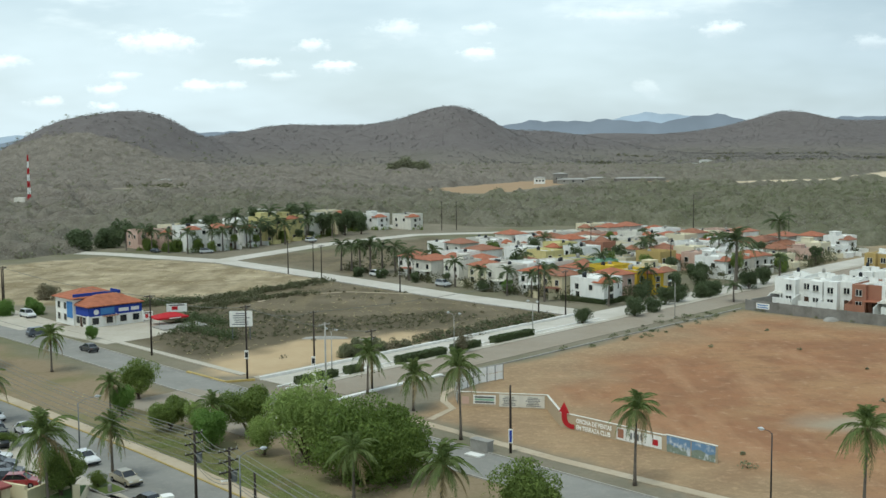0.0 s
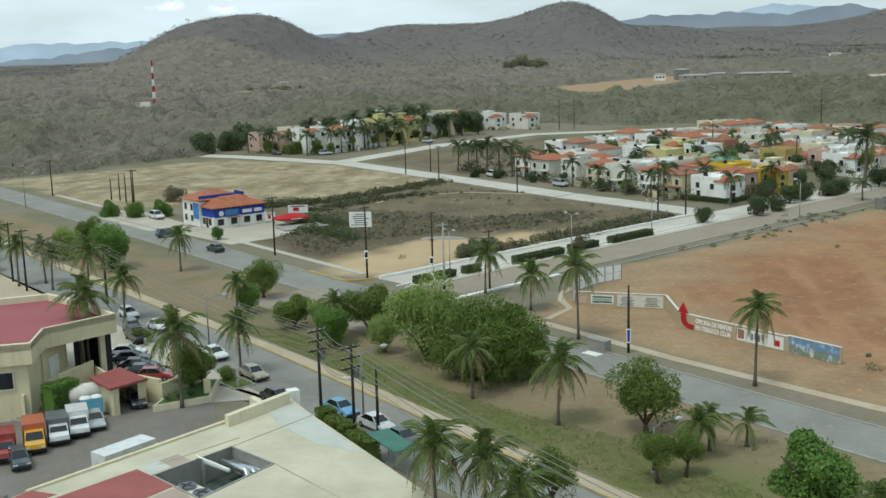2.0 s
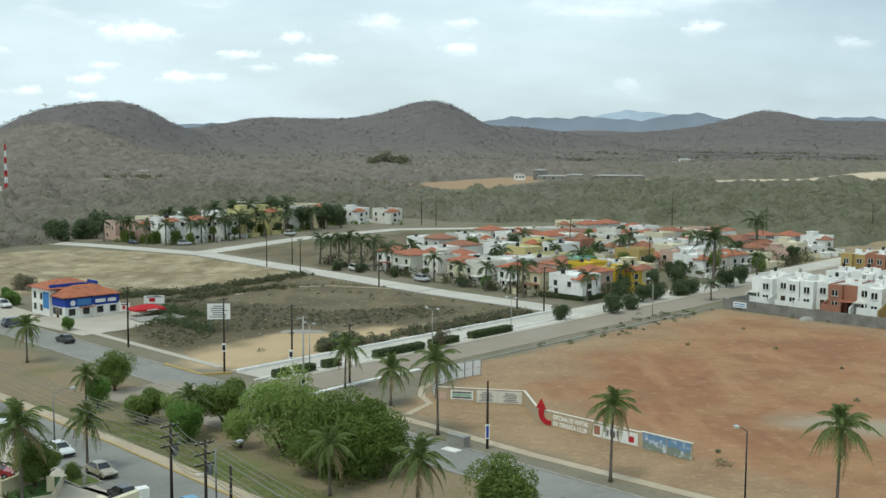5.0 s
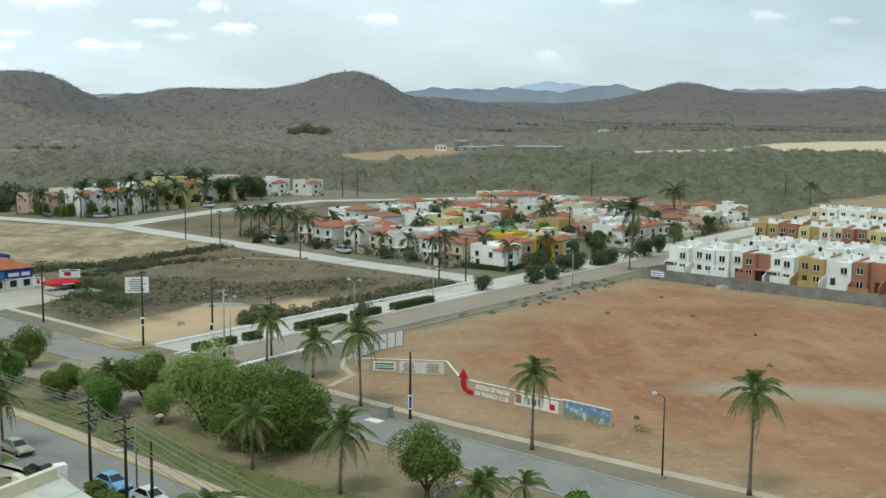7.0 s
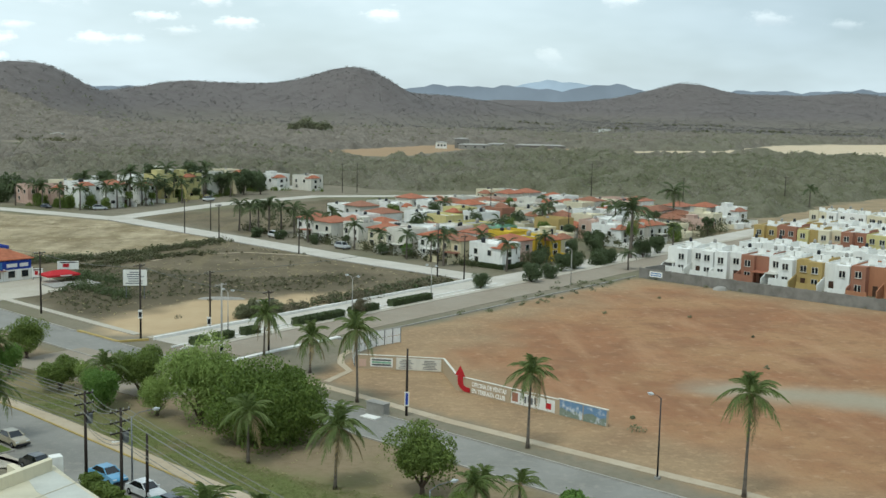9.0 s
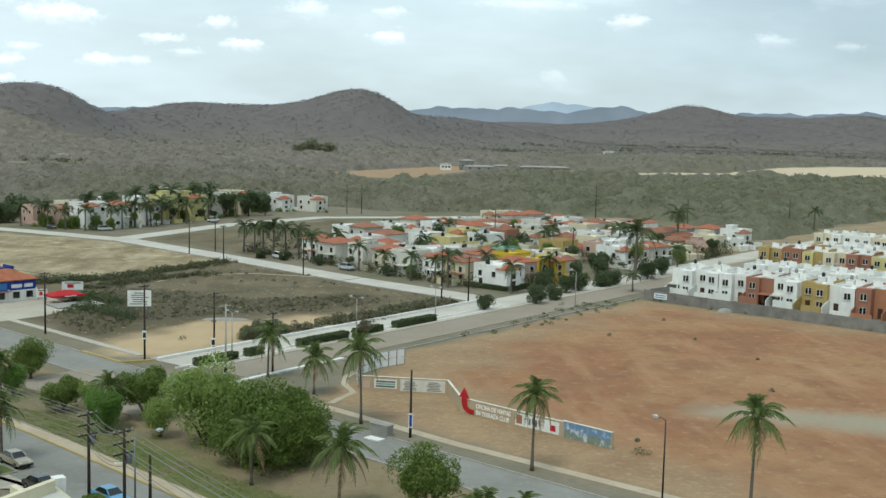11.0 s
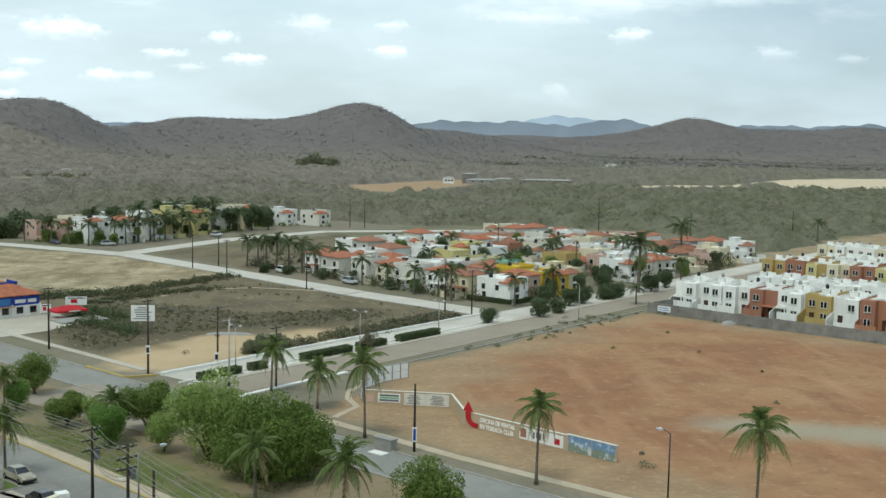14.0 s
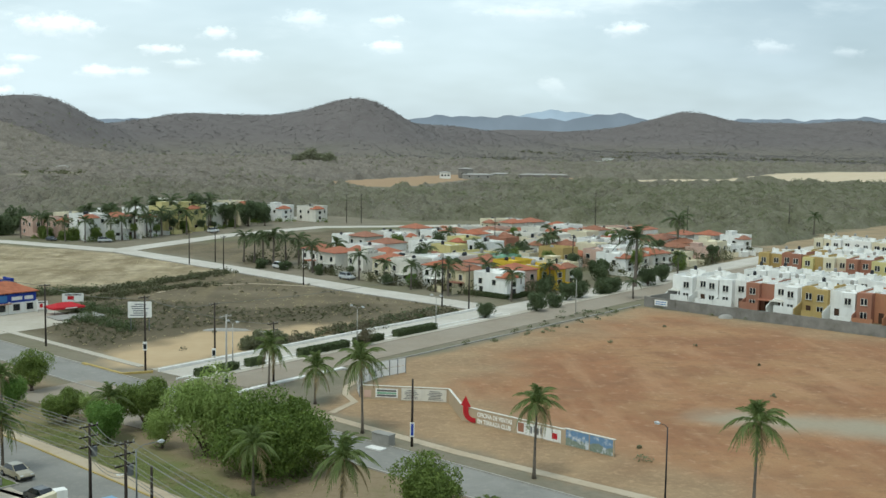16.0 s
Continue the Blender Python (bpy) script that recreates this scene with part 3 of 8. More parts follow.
A_FAR = [(-190, 291), (-79.2, 172.9), (-36.9, 129.5), (-6.2, 95.1), (3.5, 84.8), (50, 34), (95, -16)]
ribbon("road_street", A_FAR, 0, 9.0, 0.05, M_ASPHALT, "worn grey asphalt street beside the park strip", "road")
B_FAR = [(-230, 372), (-137.6, 276.6), (-68.3, 204.5), (-35, 168.5), (-0.7, 133.2), (31.3, 99.6), (70, 58), (120, 4)]
ribbon("road_avenue", B_FAR, 0, 7.4, 0.055, M_ASPHALT, "long worn grey asphalt avenue", "road")
C_WALL = [(-31, 167), (-28.6, 169.7), (26.5, 230.7), (95, 306.5), (170, 389)]
ribbon("road_boulevard_far", C_WALL[1:], 0, 8.0, 0.06, M_SLAB, "pale concrete carriageway beside a white kerb", "road")
C_MED = [(-22, 165.4), (32.3, 225.4), (101, 301.4), (176, 384)]
ribbon("road_boulevard_near", C_MED, -1.7, 10.0, 0.064, M_SLAB2, "brownish concrete carriageway beside the dirt lot", "road")
ribbon("road_median", C_MED, 0.3, 1.7, 0.16, M_LIGHTCON, "narrow raised concrete median with hedges", "median", 0.2)
for name, a, b in (("kerb_median_far", 1.98, -1.68), ("kerb_median_near", -0.02, 0.3)):
    ribbon(name, [(-24, 163.2), (32.3, 225.4)], a, b, 0.2, M_KERB, "whitewashed kerb of the median", "kerb", 0.2)
D_NEAR = [(24.4, 231.2), (-1.7, 258.5), (-29.6, 292.4), (-71.2, 341.2), (-110, 366), (-150, 385)]
ribbon("road_cross_street", D_NEAR, -0.5, 8.5, 0.07, M_SLAB, "pale concrete side street past the houses", "road")
ribbon("road_back_street", [(-70, 347), (-43, 402), (-12, 440), (40, 452), (75, 462)], 4, 4, 0.075, M_SLAB, "pale concrete street in front of distant houses", "road")
ribbon("road_corner", [(-36, 166.5), (-12, 146)], -3, 16, 0.068, M_SLAB2, "concrete junction apron", "road")

# kerbs
ribbon("kerb_white_wall", C_WALL[1:3], 0.5, 0.0, 0.5, M_KERB, "whitewashed low kerb wall along the field", "kerb", 0.5)
ribbon("kerb_far_pavement", [(p[0] - 0.5, p[1] + 0.6) for p in C_WALL[1:3]], 1.6, 0, 0.14, M_LIGHTCON, "light concrete pavement strip", "pavement", 0.15)
ribbon("kerb_street_yellow", A_FAR, 0.18, 0, 0.17, M_KERB_YELLOW, "worn yellow kerb", "kerb", 0.18)
ribbon("path_street_edge", A_FAR, 2.0, -0.18, 0.13, M_EARTH, "sandy footpath along the kerb", "path", 0.12)
ribbon("kerb_avenue", B_FAR, 0.2, 0, 0.17, M_KERB_GREY, "pale grey avenue kerb", "kerb", 0.18)
ribbon("kerb_avenue_park", [(p[0] - 5.1, p[1] - 5.4) for p in B_FAR], 0, 0.2, 0.16, M_KERB_GREY, "pale grey kerb of the park strip", "kerb", 0.18)
ribbon("path_lot", [(-6, 145.5), (12.3, 125.2), (25.5, 112.4), (37.4, 101.2), (75, 62)], 0.7, 0.8, 0.05, M_EARTH, "pale trodden footpath beside the lot", "path", 0.04)
ribbon("path_left_pavement", [(-132, 276), (-66, 207.5), (-33, 172.5)], 2.2, -0.8, 0.13, M_LIGHTCON, "concrete pavement along the avenue", "pavement", 0.12)
ribbon("kerb_corner_yellow", [(-41.5, 175.5), (-34, 167.6), (-29.5, 169.2)], 0.5, 0, 0.3, M_KERB_YELLOW, "yellow painted kerb at the corner", "kerb", 0.3)
ribbon("kerb_boulevard_lot", [(-16.5, 154.8), (-9, 163.5), (-1, 172.2)], 0.4, 0.4, 0.22, M_KERB, "white kerb at the boulevard's mouth", "kerb", 0.22)
ribbon("kerb_lot_edge", [(-1, 170.5), (10, 181.5), (63, 238.5)], 0.25, 0, 0.2, M_KERB_GREY, "grey kerb along the dirt lot", "kerb", 0.2)
ribbon("kerb_cross_near", D_NEAR[:4], 0.0, 0.25, 0.2, M_KERB_GREY, "pale kerb of the side street", "kerb", 0.2)
ribbon("path_fence", [(-2.4, 144), (-1.2, 146.5), (0.6, 150), (-0.6, 154.5), (-0.6, 159), (0.8, 163)], 0.5, 0.5, 0.05, M_EARTH, "pale trodden path round the fence", "path", 0.04)
ribbon("path_field", [(-43.4, 255.3), (-37.8, 267), (-23.6, 271.5), (-7.1, 266.5), (5, 252)], 0.45, 0.45, 0.035, M_EARTH, "faint trodden path across the field", "path", 0.03)
# ---------------------------------------------------------------- palms and trees


def frond_mesh(name, length, rise, drop, mat, seed):
    """One feather leaf along +x: a rachis with hanging leaflets."""
    r = random.Random(seed)
    s = Shape()
    n = 19
    pts = []
    for k in range(n + 1):
        q = k / n
        pts.append(Vector((length * (q - 0.18 * q ** 3), 0.05 * math.sin(q * 5 + seed), rise * q - drop * q ** 2.2)))
    s.tube([tuple(p) for p in pts[::3]], [0.05, 0.045, 0.04, 0.035, 0.03, 0.02, 0.012][:len(pts[::3])], 3)
    for k in range(2, n + 1):
        q = k / n
        d = (pts[k] - pts[k - 1]).normalized()
        reach = 0.95 * math.sin(math.pi * min(0.97, 0.18 + q * 0.78)) * length / 3.0
        for side in (-1, 1):
            a = radians(48 + r.uniform(-9, 9) - 22 * q)
            out = d * math.cos(a) + Vector((0, side, 0)) * math.sin(a)
            tip = pts[k] + out * reach * r.uniform(0.8, 1.1) + Vector((0, 0, -reach * r.uniform(0.4, 0.85)))
            mid = pts[k] + out * reach * 0.55 + Vector((0, 0, -reach * 0.12))
            w = d * 0.08
            s.quad(pts[k] - w, pts[k] + w, mid + w * 0.9, mid - w * 0.9)
            s.quad(mid - w * 0.9, mid + w * 0.9, tip + w * 0.2, tip - w * 0.2)
    return s.mesh(name, mat)


FRONDS = [frond_mesh("frond", 3.0, 1.5, 2.2, M_PALM, 1), frond_mesh("frond", 3.0, 1.0, 3.2, M_PALM, 2),
          frond_mesh("frond", 2.6, 0.3, 3.0, M_PALM, 3), frond_mesh("frond", 2.5, 1.9, 1.5, M_PALM, 4)]
FROND_DRY = frond_mesh("frond", 2.5, -0.6, 2.6, M_PALM_DRY, 5)


def palm(x, y, h, size=1.0, lean=(0, 0), fronds=21, dry=3, z=0.0, label="tall coconut palm with a slim grey trunk and drooping fronds", group="palms", seed=0):
    r = random.Random(seed or int(x * 13 + y * 7))
    root = thing("palm_tree", pose(x, y, z), label, "palm tree", group)
    top = max(0.8, h - 1.35 * size)
    path = [(lean[0] * q ** 2 * top, lean[1] * q ** 2 * top, top * q) for q in (0, 0.1, 0.3, 0.5, 0.7, 0.88, 1)]
    part("trunk", Shape().tube(path, [0.26, 0.19, 0.15, 0.135, 0.125, 0.12, 0.16], 8), M_TRUNK, root, smooth=True)
    tx, ty, tz = path[-1]
    part("crown_shaft", Shape().tube([(tx, ty, tz - 0.35), (tx, ty, tz + 0.1), (tx, ty, tz + 0.5)], [0.16, 0.26 * size, 0.1], 7), M_PALM_DRY, root)
    for k in range(fronds + dry):
        a = k * 137.5 + r.uniform(-15, 15)
        old = k >= fronds
        q = k / fronds
        me = FROND_DRY if old else FRONDS[3] if q < 0.2 else FRONDS[0] if q < 0.5 else FRONDS[1] if q < 0.8 else FRONDS[2]
        sc = size * r.uniform(0.85, 1.12)
        f = part("frond", me, None, root, "withered brown frond" if old else "")
        up = -64 if q < 0.2 else -44 if q < 0.46 else -22 if q < 0.74 else 2
        f.matrix_basis = pose(tx, ty, tz + 0.15, r.uniform(-14, 14), up * (not old) + r.uniform(-10, 10), a) @ Matrix.Scale(sc, 4)
    return root


PALMS = [  # x, y, height, size, lean
    (37.7, 99.7, 11.4, 1.15, (0.02, 0)), (19.5, 115.2, 9.5, 1.08, (0.02, 0)), (1.5, 133.9, 10.5, 1.18, (-0.03, 0)),
    (-4.7, 149, 6.4, 1.15, (0.02, 0)), (-11.6, 159.5, 7.3, 1.15, (0.03, 0)), (-0.8, 102.6, 7.6, 1.2, (0.05, 0)),
    (-36.3, 118.5, 7.2, 1.05, (0, 0)), (-39.1, 106.8, 9.8, 1.35, (-0.04, 0)), (-53, 116.5, 11.2, 1.25, (0.0, 0)),
    (-59.8, 143.8, 7.2, 1.05, (0.03, 0)), (-63.4, 177.2, 7.2, 1.1, (0, 0)), (-9.1, 73.5, 9.9, 1.15, (-0.02, 0)),
    (-5.8, 75, 8.6, 1.2, (0.0, 0)), (-66, 147, 10.5, 1.25, (0.02, 0)), (-9.6, 110.5, 6.5, 1.0, (0, 0)), (-3.5, 72.2, 7.2, 1.0, (0.03, 0)),
    (-59, 103, 9.0, 1.1, (0, 0)), (-45, 147, 5.6, 0.85, (0.02, 0)), (-28.5, 133.5, 5.8, 1.0, (0, 0)), (-86, 166, 8, 1.0, (0.03, 0)),
    (-82.5, 168, 7.4, 0.9, (-0.05, 0)), (-79, 163, 7, 0.95, (0.06, 0)), (21, 74.5, 5.5, 0.9, (0, 0)), (11.2, 94.5, 4.2, 0.85, (0.04, 0)),
]
for k, (x, y, h, s, lean) in enumerate(PALMS):
    palm(x, y, h - 0.25, s * 0.95, lean, seed=k + 3)
palm(15.9, 97.4, 3.0, 0.8, (0.02, 0), 11, 0, label="young yellowish palm with a short trunk", seed=60)
palm(12.5, 96.2, 3.6, 0.85, (-0.03, 0), 12, 1, label="young palm with a short trunk", seed=61)

# far palms share one crown mesh
def far_palm():
    root = thing("palm_tree", pose(0, 0, -50), "distant palm with a slim trunk and dark crown", "palm tree", "palms by the houses")
    part("trunk", Shape().tube([(0, 0, 0), (0.1, 0, 3), (0.15, 0, 6.2)], [0.25, 0.17, 0.15], 6), M_TRUNK, root)
    s = Shape()
    r = random.Random(4)
    for k in range(15):
        me = FRONDS[k % 3]
        m = pose(0.15, 0, 6.2, r.uniform(-14, 14), (-50, -30, -12, 5)[k % 4] + r.uniform(-10, 10), k * 137.5)
        base = len(s.v)
        s.v += [tuple(m @ v.co) for v in me.vertices]
        s.f += [tuple(base + i for i in p.vertices) for p in me.polygons]
    part("crown", s, M_HEDGE, root)
    return root


FAR_PALM = far_palm()
for k, (x, y, h) in enumerate([(-30.1, 317.5, 8.8), (-21.2, 308.3, 10), (-18, 312, 9), (-14.3, 309.9, 8.8), (-4, 302.9, 8.4), (31.6, 261.2, 7.6),
                               (69.4, 268.9, 14.5), (63.8, 248.5, 4.6), (-103, 384, 9), (-93, 374, 8), (-86, 371, 8.5), (-79, 376, 9), (-73, 386, 9.5),
                               (-70, 392, 9), (-66, 398, 10), (-62, 410, 10), (-57, 420, 9.5), (-53, 428, 10), (-47, 438, 9), (-64, 404, 8), (-76, 380, 8),
                               (-82, 392, 11), (-70, 415, 12), (-60, 430, 12), (104, 350, 13), (22, 252, 8.5), (14, 262, 7), (88, 296, 6), (-90, 395, 11), (60, 330, 9), (30, 345, 8), (178, 420, 9), (35.2, 243.6, 7.4), (19.5, 258.5, 6.5), (2, 279, 7.5), (-10, 293, 8.6), (-24, 309, 9.2), (-27, 316, 8.5), (8, 272, 6.2), (47, 262, 7), (40, 290, 8), (56, 318, 8.5), (80, 330, 9), (20, 300, 7.5), (-100, 379, 8.5), (-110, 384, 8), (-68, 388, 8), (-58, 402, 8.5), (-52, 414, 8.5), (-44, 430, 9), (-76, 404, 12.5), (-66, 420, 13), (-55, 442, 12.5)]):
    q = h / 7.6
    copy_thing(FAR_PALM, pose(x, y, 0, 0, 0, k * 67) @ Matrix.Diagonal((max(1.0, q * 1.15), max(1.0, q * 1.15), q, 1)))
for o in (*FAR_PALM.children_recursive, FAR_PALM):
    bpy.data.objects.remove(o)


def crown_mesh(name, mat, seed, leaves=13000, lobes=20, flat=0.9, leaf=0.034, spread=0.64):
    """A broad crown of unit radius: lobes of small leaves with gaps between."""
    g = np.random.default_rng(seed)
    c = g.normal(size=(lobes, 3))
    c /= np.linalg.norm(c, axis=1)[:, None]
    c *= g.uniform(0.35, 1.0, (lobes, 1)) * spread
    c[:, 2] *= flat
    rad = g.uniform(0.2, 0.42, lobes)
    which = g.integers(0, lobes, leaves)
    d = g.normal(size=(leaves, 3))
    d /= np.linalg.norm(d, axis=1)[:, None]
    d[:, 2] = np.where(g.random(leaves) < 0.4, np.abs(d[:, 2]), d[:, 2])
    r = rad[which] * np.where(g.random(leaves) < 0.72, g.uniform(0.84, 1.1, leaves), g.uniform(0.3, 1.28, leaves))
    p = c[which] + d * r[:, None] * np.array([1, 1, flat + 0.12])
    return quads_mesh(name, leaf_quads(p, leaf, g, out=d * 1.1), mat)


# leaves of the farther trees, greyed in colour to imitate distance haze
M_LEAF_HAZED = foliage("hazed_dark_leaves", rgb("4b573a"), rgb("66724e"), rgb("576245"))
CROWNS = {
    "boulevard": [crown_mesh("crown", M_LEAF_HAZED, 41, leaves=6000, leaf=0.05), crown_mesh("crown", M_LEAF_HAZED, 42, leaves=6000, leaf=0.05, lobes=13)],
    "dark": [crown_mesh("crown", M_LEAF, 11), crown_mesh("crown", M_LEAF, 12, lobes=14), crown_mesh("crown", M_LEAF, 17, lobes=9)],
    "light": [crown_mesh("crown", M_LEAF2, 13, leaves=10000), crown_mesh("crown", M_LEAF2, 14, leaves=9500, lobes=14)],
    "bright": [crown_mesh("crown", M_LEAF3, 15), crown_mesh("crown", M_LEAF3, 16, lobes=8)],
    "big": [crown_mesh("crown", M_LEAF_DEEP, 21, leaves=46000, lobes=34, leaf=0.021, flat=0.8, spread=0.7)],
    "biglight": [crown_mesh("crown", M_LEAF2, 22, leaves=26000, lobes=26, leaf=0.024, flat=0.9, spread=0.68)],
    "fardark": [crown_mesh("crown", M_LEAF_HAZED, 31, leaves=2600, leaf=0.065), crown_mesh("crown", M_LEAF_HAZED, 32, leaves=2600, leaf=0.065, lobes=13)],
    "farbright": [crown_mesh("crown", M_LEAF, 33, leaves=2600, leaf=0.065)],
    "distant": [crown_mesh("crown", M_SCRUB_GREEN, 34, leaves=4000, leaf=0.05)],
    "dusty": [crown_mesh("crown", M_SHRUB, 18, leaves=4500, lobes=11)],
    "olive": [crown_mesh("crown", M_SCRUB_GREEN, 19, leaves=8000, lobes=14)],
}


def tree(x, y, h, r, kind="dark", flat=1.0, label="round leafy green tree with a short trunk", group="", seed=0):
    g = random.Random(seed or int(x * 31 + y * 17))
    root = thing("tree", pose(x, y, 0), label, "tree", group)
    fork = max(0.35, h - 1.75 * r * flat)
    rad = 0.05 * r + 0.06
    bend = (g.uniform(-0.2, 0.2), g.uniform(-0.2, 0.2))
    part("trunk", Shape().tube([(0, 0, 0), (bend[0] * 0.5, bend[1] * 0.5, fork * 0.5), (*bend, fork)], [rad * 1.4, rad, rad * 0.85], 8), M_BARK, root, smooth=True)
    for k in range(4):
        a = k * 1.57 + g.uniform(-0.4, 0.4)
        e = (math.cos(a) * r * 0.42, math.sin(a) * r * 0.42, fork + r * flat * g.uniform(0.4, 0.65))
        m = tuple((b + c) / 2 + (0, 0, 0.1 * r)[i] for i, (b, c) in enumerate(zip((*bend, fork), e)))
        part("limb", Shape().tube([(*bend, fork * 0.95), m, e], [rad * 0.7, rad * 0.45, rad * 0.2], 5), M_BARK, root)
    meshes = CROWNS[kind]
    crown = part("crown", meshes[g.randrange(len(meshes))], None, root)
    crown.matrix_basis = pose(bend[0], bend[1], h - r * 0.9 * flat, 0, 0, g.uniform(0, 360)) @ Matrix.Diagonal((r * 1.06, r * 1.06, r * flat * 1.14, 1))
    return root


tree(-8.0, 118.5, 10.2, 7.0, "big", 1.0, "very large spreading dark green tree in the park strip", seed=5)
tree(-16.2, 124.5, 9.6, 5.2, "biglight", 1.05, "large light green tree with loose foliage", seed=6)
TREES = [(-44, 157.2, 6.3, 3.3, "dark"), (-43.5, 147.5, 4.4, 2.3, "bright"), (-35.3, 139.7, 4.9, 2.8, "dark"), (-24.8, 136.5, 7.2, 3.9, "dark"),
         (-28, 130.5, 5.4, 2.9, "bright"), (-21.5, 128, 5.0, 2.6, "light"), (-31.2, 137, 4.2, 2.0, "light"), (7.3, 100.6, 7.3, 3.7, "dark"), (18.7, 86.5, 5.6, 4.6, "bright"), (-76.2, 180, 8.2, 4.6, "bright"),
         (-88.6, 189, 5.5, 3.6, "light"), (-90, 203, 5.5, 3.0, "dark"), (-105, 186, 8.5, 5.0, "dark"), (-98, 177, 6.5, 3.5, "bright"), (-109, 200, 6, 4, "dark"), (-66.2, 206.8, 2.9, 1.6, "bright"),
         (-101.5, 238.7, 4.2, 3.2, "bright"), (-94.5, 237.5, 4.0, 3.0, "bright"), (-89.5, 238.5, 4.3, 3.3, "bright"), (-94, 262, 4.6, 4.0, "dusty"),
         (-15.4, 188.0, 4.0, 3.0, "olive"), (-12.2, 191.3, 3.2, 2.3, "olive"), (-17.6, 187.4, 2.8, 2.0, "olive"), (26.8, 220.7, 3.7, 2.1, "dark"), (38.6, 229.8, 4.4, 2.7, "dark"), (43.3, 235, 3.7, 2.3, "dark"), (47.8, 245.5, 4.5, 2.6, "dark"), (51.5, 249.5, 4.5, 2.6, "dark"),
         (58.5, 256.5, 4.3, 2.9, "dark"), (61.5, 259.5, 4.0, 2.7, "dark"), (72.8, 269.6, 4.9, 2.8, "dark"), (79, 279, 4.9, 2.8, "dark"), (-127, 385, 8.5, 6.5, "dark"), (-119.6, 396, 8.5, 6, "dark"), (-113, 405, 8, 5, "dark"),
         (14.8, 268.5, 3.6, 2.2, "bright"), (-1, 79.5, 6.4, 2.2, "dark"), (7.4, 88.5, 4.8, 2.0, "dark"), (9.8, 90, 4.2, 1.7, "dark"),
         (-120.9, 413.8, 9, 6, "fardark"), (-80, 392, 8, 3.6, "fardark"), (-68, 402, 9, 4, "fardark"), (-60, 440, 13, 5, "fardark"), (-48, 436, 10, 4.5, "fardark"),
         (-40, 441, 11, 5, "fardark"), (-34, 446, 9, 4.5, "fardark"), (-24.5, 303, 3.2, 2.4, "fardark"), (-17.5, 298.5, 3.0, 2.0, "fardark"), (-8, 289, 3.2, 2.0, "fardark"),
         (9, 270, 3.0, 1.9, "fardark"), (2.7, 190.5, 3.6, 2.0, "dusty"),
         (-38, 462, 9, 6, "dark"), (-42, 470, 9, 6, "dark"), (-44, 1232, 21, 17, "distant"), (-28, 1228, 17, 14, "distant"), (-58, 1236, 15, 11, "distant")]
for x, y, h, r, kind in TREES:
    kind = "boulevard" if kind == "dark" and y > 215 else kind
    tree(x, y, h, r, kind, 1.0 if r < 10 else 0.72, {"dark": "round dark green leafy tree", "fardark": "dark green leafy tree beside the houses", "boulevard": "dark green street tree with a round crown, greyed by painted haze", "bright": "round bright green leafy tree", "light": "light green leafy tree", "distant": "large dusty green tree on the plain",
                                "dusty": "dusty half-bare shrub tree", "olive": "dusty olive-green bush behind the white kerb"}[kind], "street trees")


def hedge(a, b, w, h, name="hedge", label="clipped dark green box hedge on the median", mat=None, group="hedges", seed=1, size=0.16):
    g = np.random.default_rng(seed)
    L = math.hypot(b[0] - a[0], b[1] - a[1])
    n = int(90 * (L * (w + 2 * h)))
    p = np.stack([g.uniform(0, L, n), g.uniform(-w / 2, w / 2, n), g.uniform(0.1, h, n)], 1)
    face = g.integers(0, 4, n)
    nrm = np.zeros((n, 3))
    for k, (ax, val, d) in enumerate(((2, h, (0, 0, 1)), (1, w / 2, (0, 1, 0)), (1, -w / 2, (0, -1, 0)), (2, h, (0, 0, 1)))):
        m = face == k
        p[m, ax] = val + g.normal(0, 0.05, m.sum())
        nrm[m] = d
    q = leaf_quads(p, size, g, out=nrm * 1.2)
    ang = math.degrees(math.atan2(b[1] - a[1], b[0] - a[0]))
    root = thing(name, pose(a[0], a[1], 0.05, 0, 0, ang), label, "hedge", group)
    part("leaves", quads_mesh("leaves", q, mat or M_HEDGE), None, root)
    part("core", Shape().box(L / 2, 0, 0, L - 0.3, w - 0.3, h - 0.15), mat or M_HEDGE, root)


for k, (a, b) in enumerate([((-22.6, 165.6), (-20.8, 167.6)), ((-19.6, 168.8), (-17.4, 171.3)), ((-15.9, 172.9), (-13.8, 175.2)), ((-8.3, 181.2), (-0.6, 189.6)), ((0.8, 191.2), (5.4, 196.2)), ((7.9, 199), (15.6, 207.4))]):
    hedge(a, b, 1.5, 1.15, seed=k + 20)
hedge((26, 254.5), (35, 246.5), 1.0, 1.0, label="low clipped hedge in front of a white house", seed=31)
hedge((35.5, 247), (41, 253), 1.0, 1.0, label="low clipped hedge beside the boulevard", seed=32)

# shrubs in rows and patches


def bush_field(name, points, radius, k, size, mat, label, category, squash=0.7, seed=3, up=0.0):
    g = np.random.default_rng(seed)
    n = len(points)
    d = g.normal(size=(n, k, 3))
    d /= np.linalg.norm(d, axis=2)[..., None]
    rr = np.asarray(radius).reshape(-1, 1, 1) * g.uniform(0.55, 1.05, (n, k, 1))
    off = d * rr
    off[..., 2] = np.abs(off[..., 2]) * squash * 1.25 + 0.08
    p = (points[:, None, :] + off).reshape(-1, 3)
    sz = np.repeat(np.asarray(size).reshape(-1), k) if np.ndim(size) else size
    q = leaf_quads(p, np.asarray(sz).reshape(-1, 1) if np.ndim(size) else size, g, out=d.reshape(-1, 3) * 0.7 + np.array([0, -0.15, 1.0]) * up)
    return single(name, quads_mesh(name, q, mat), None, label, category, kind="stuff")


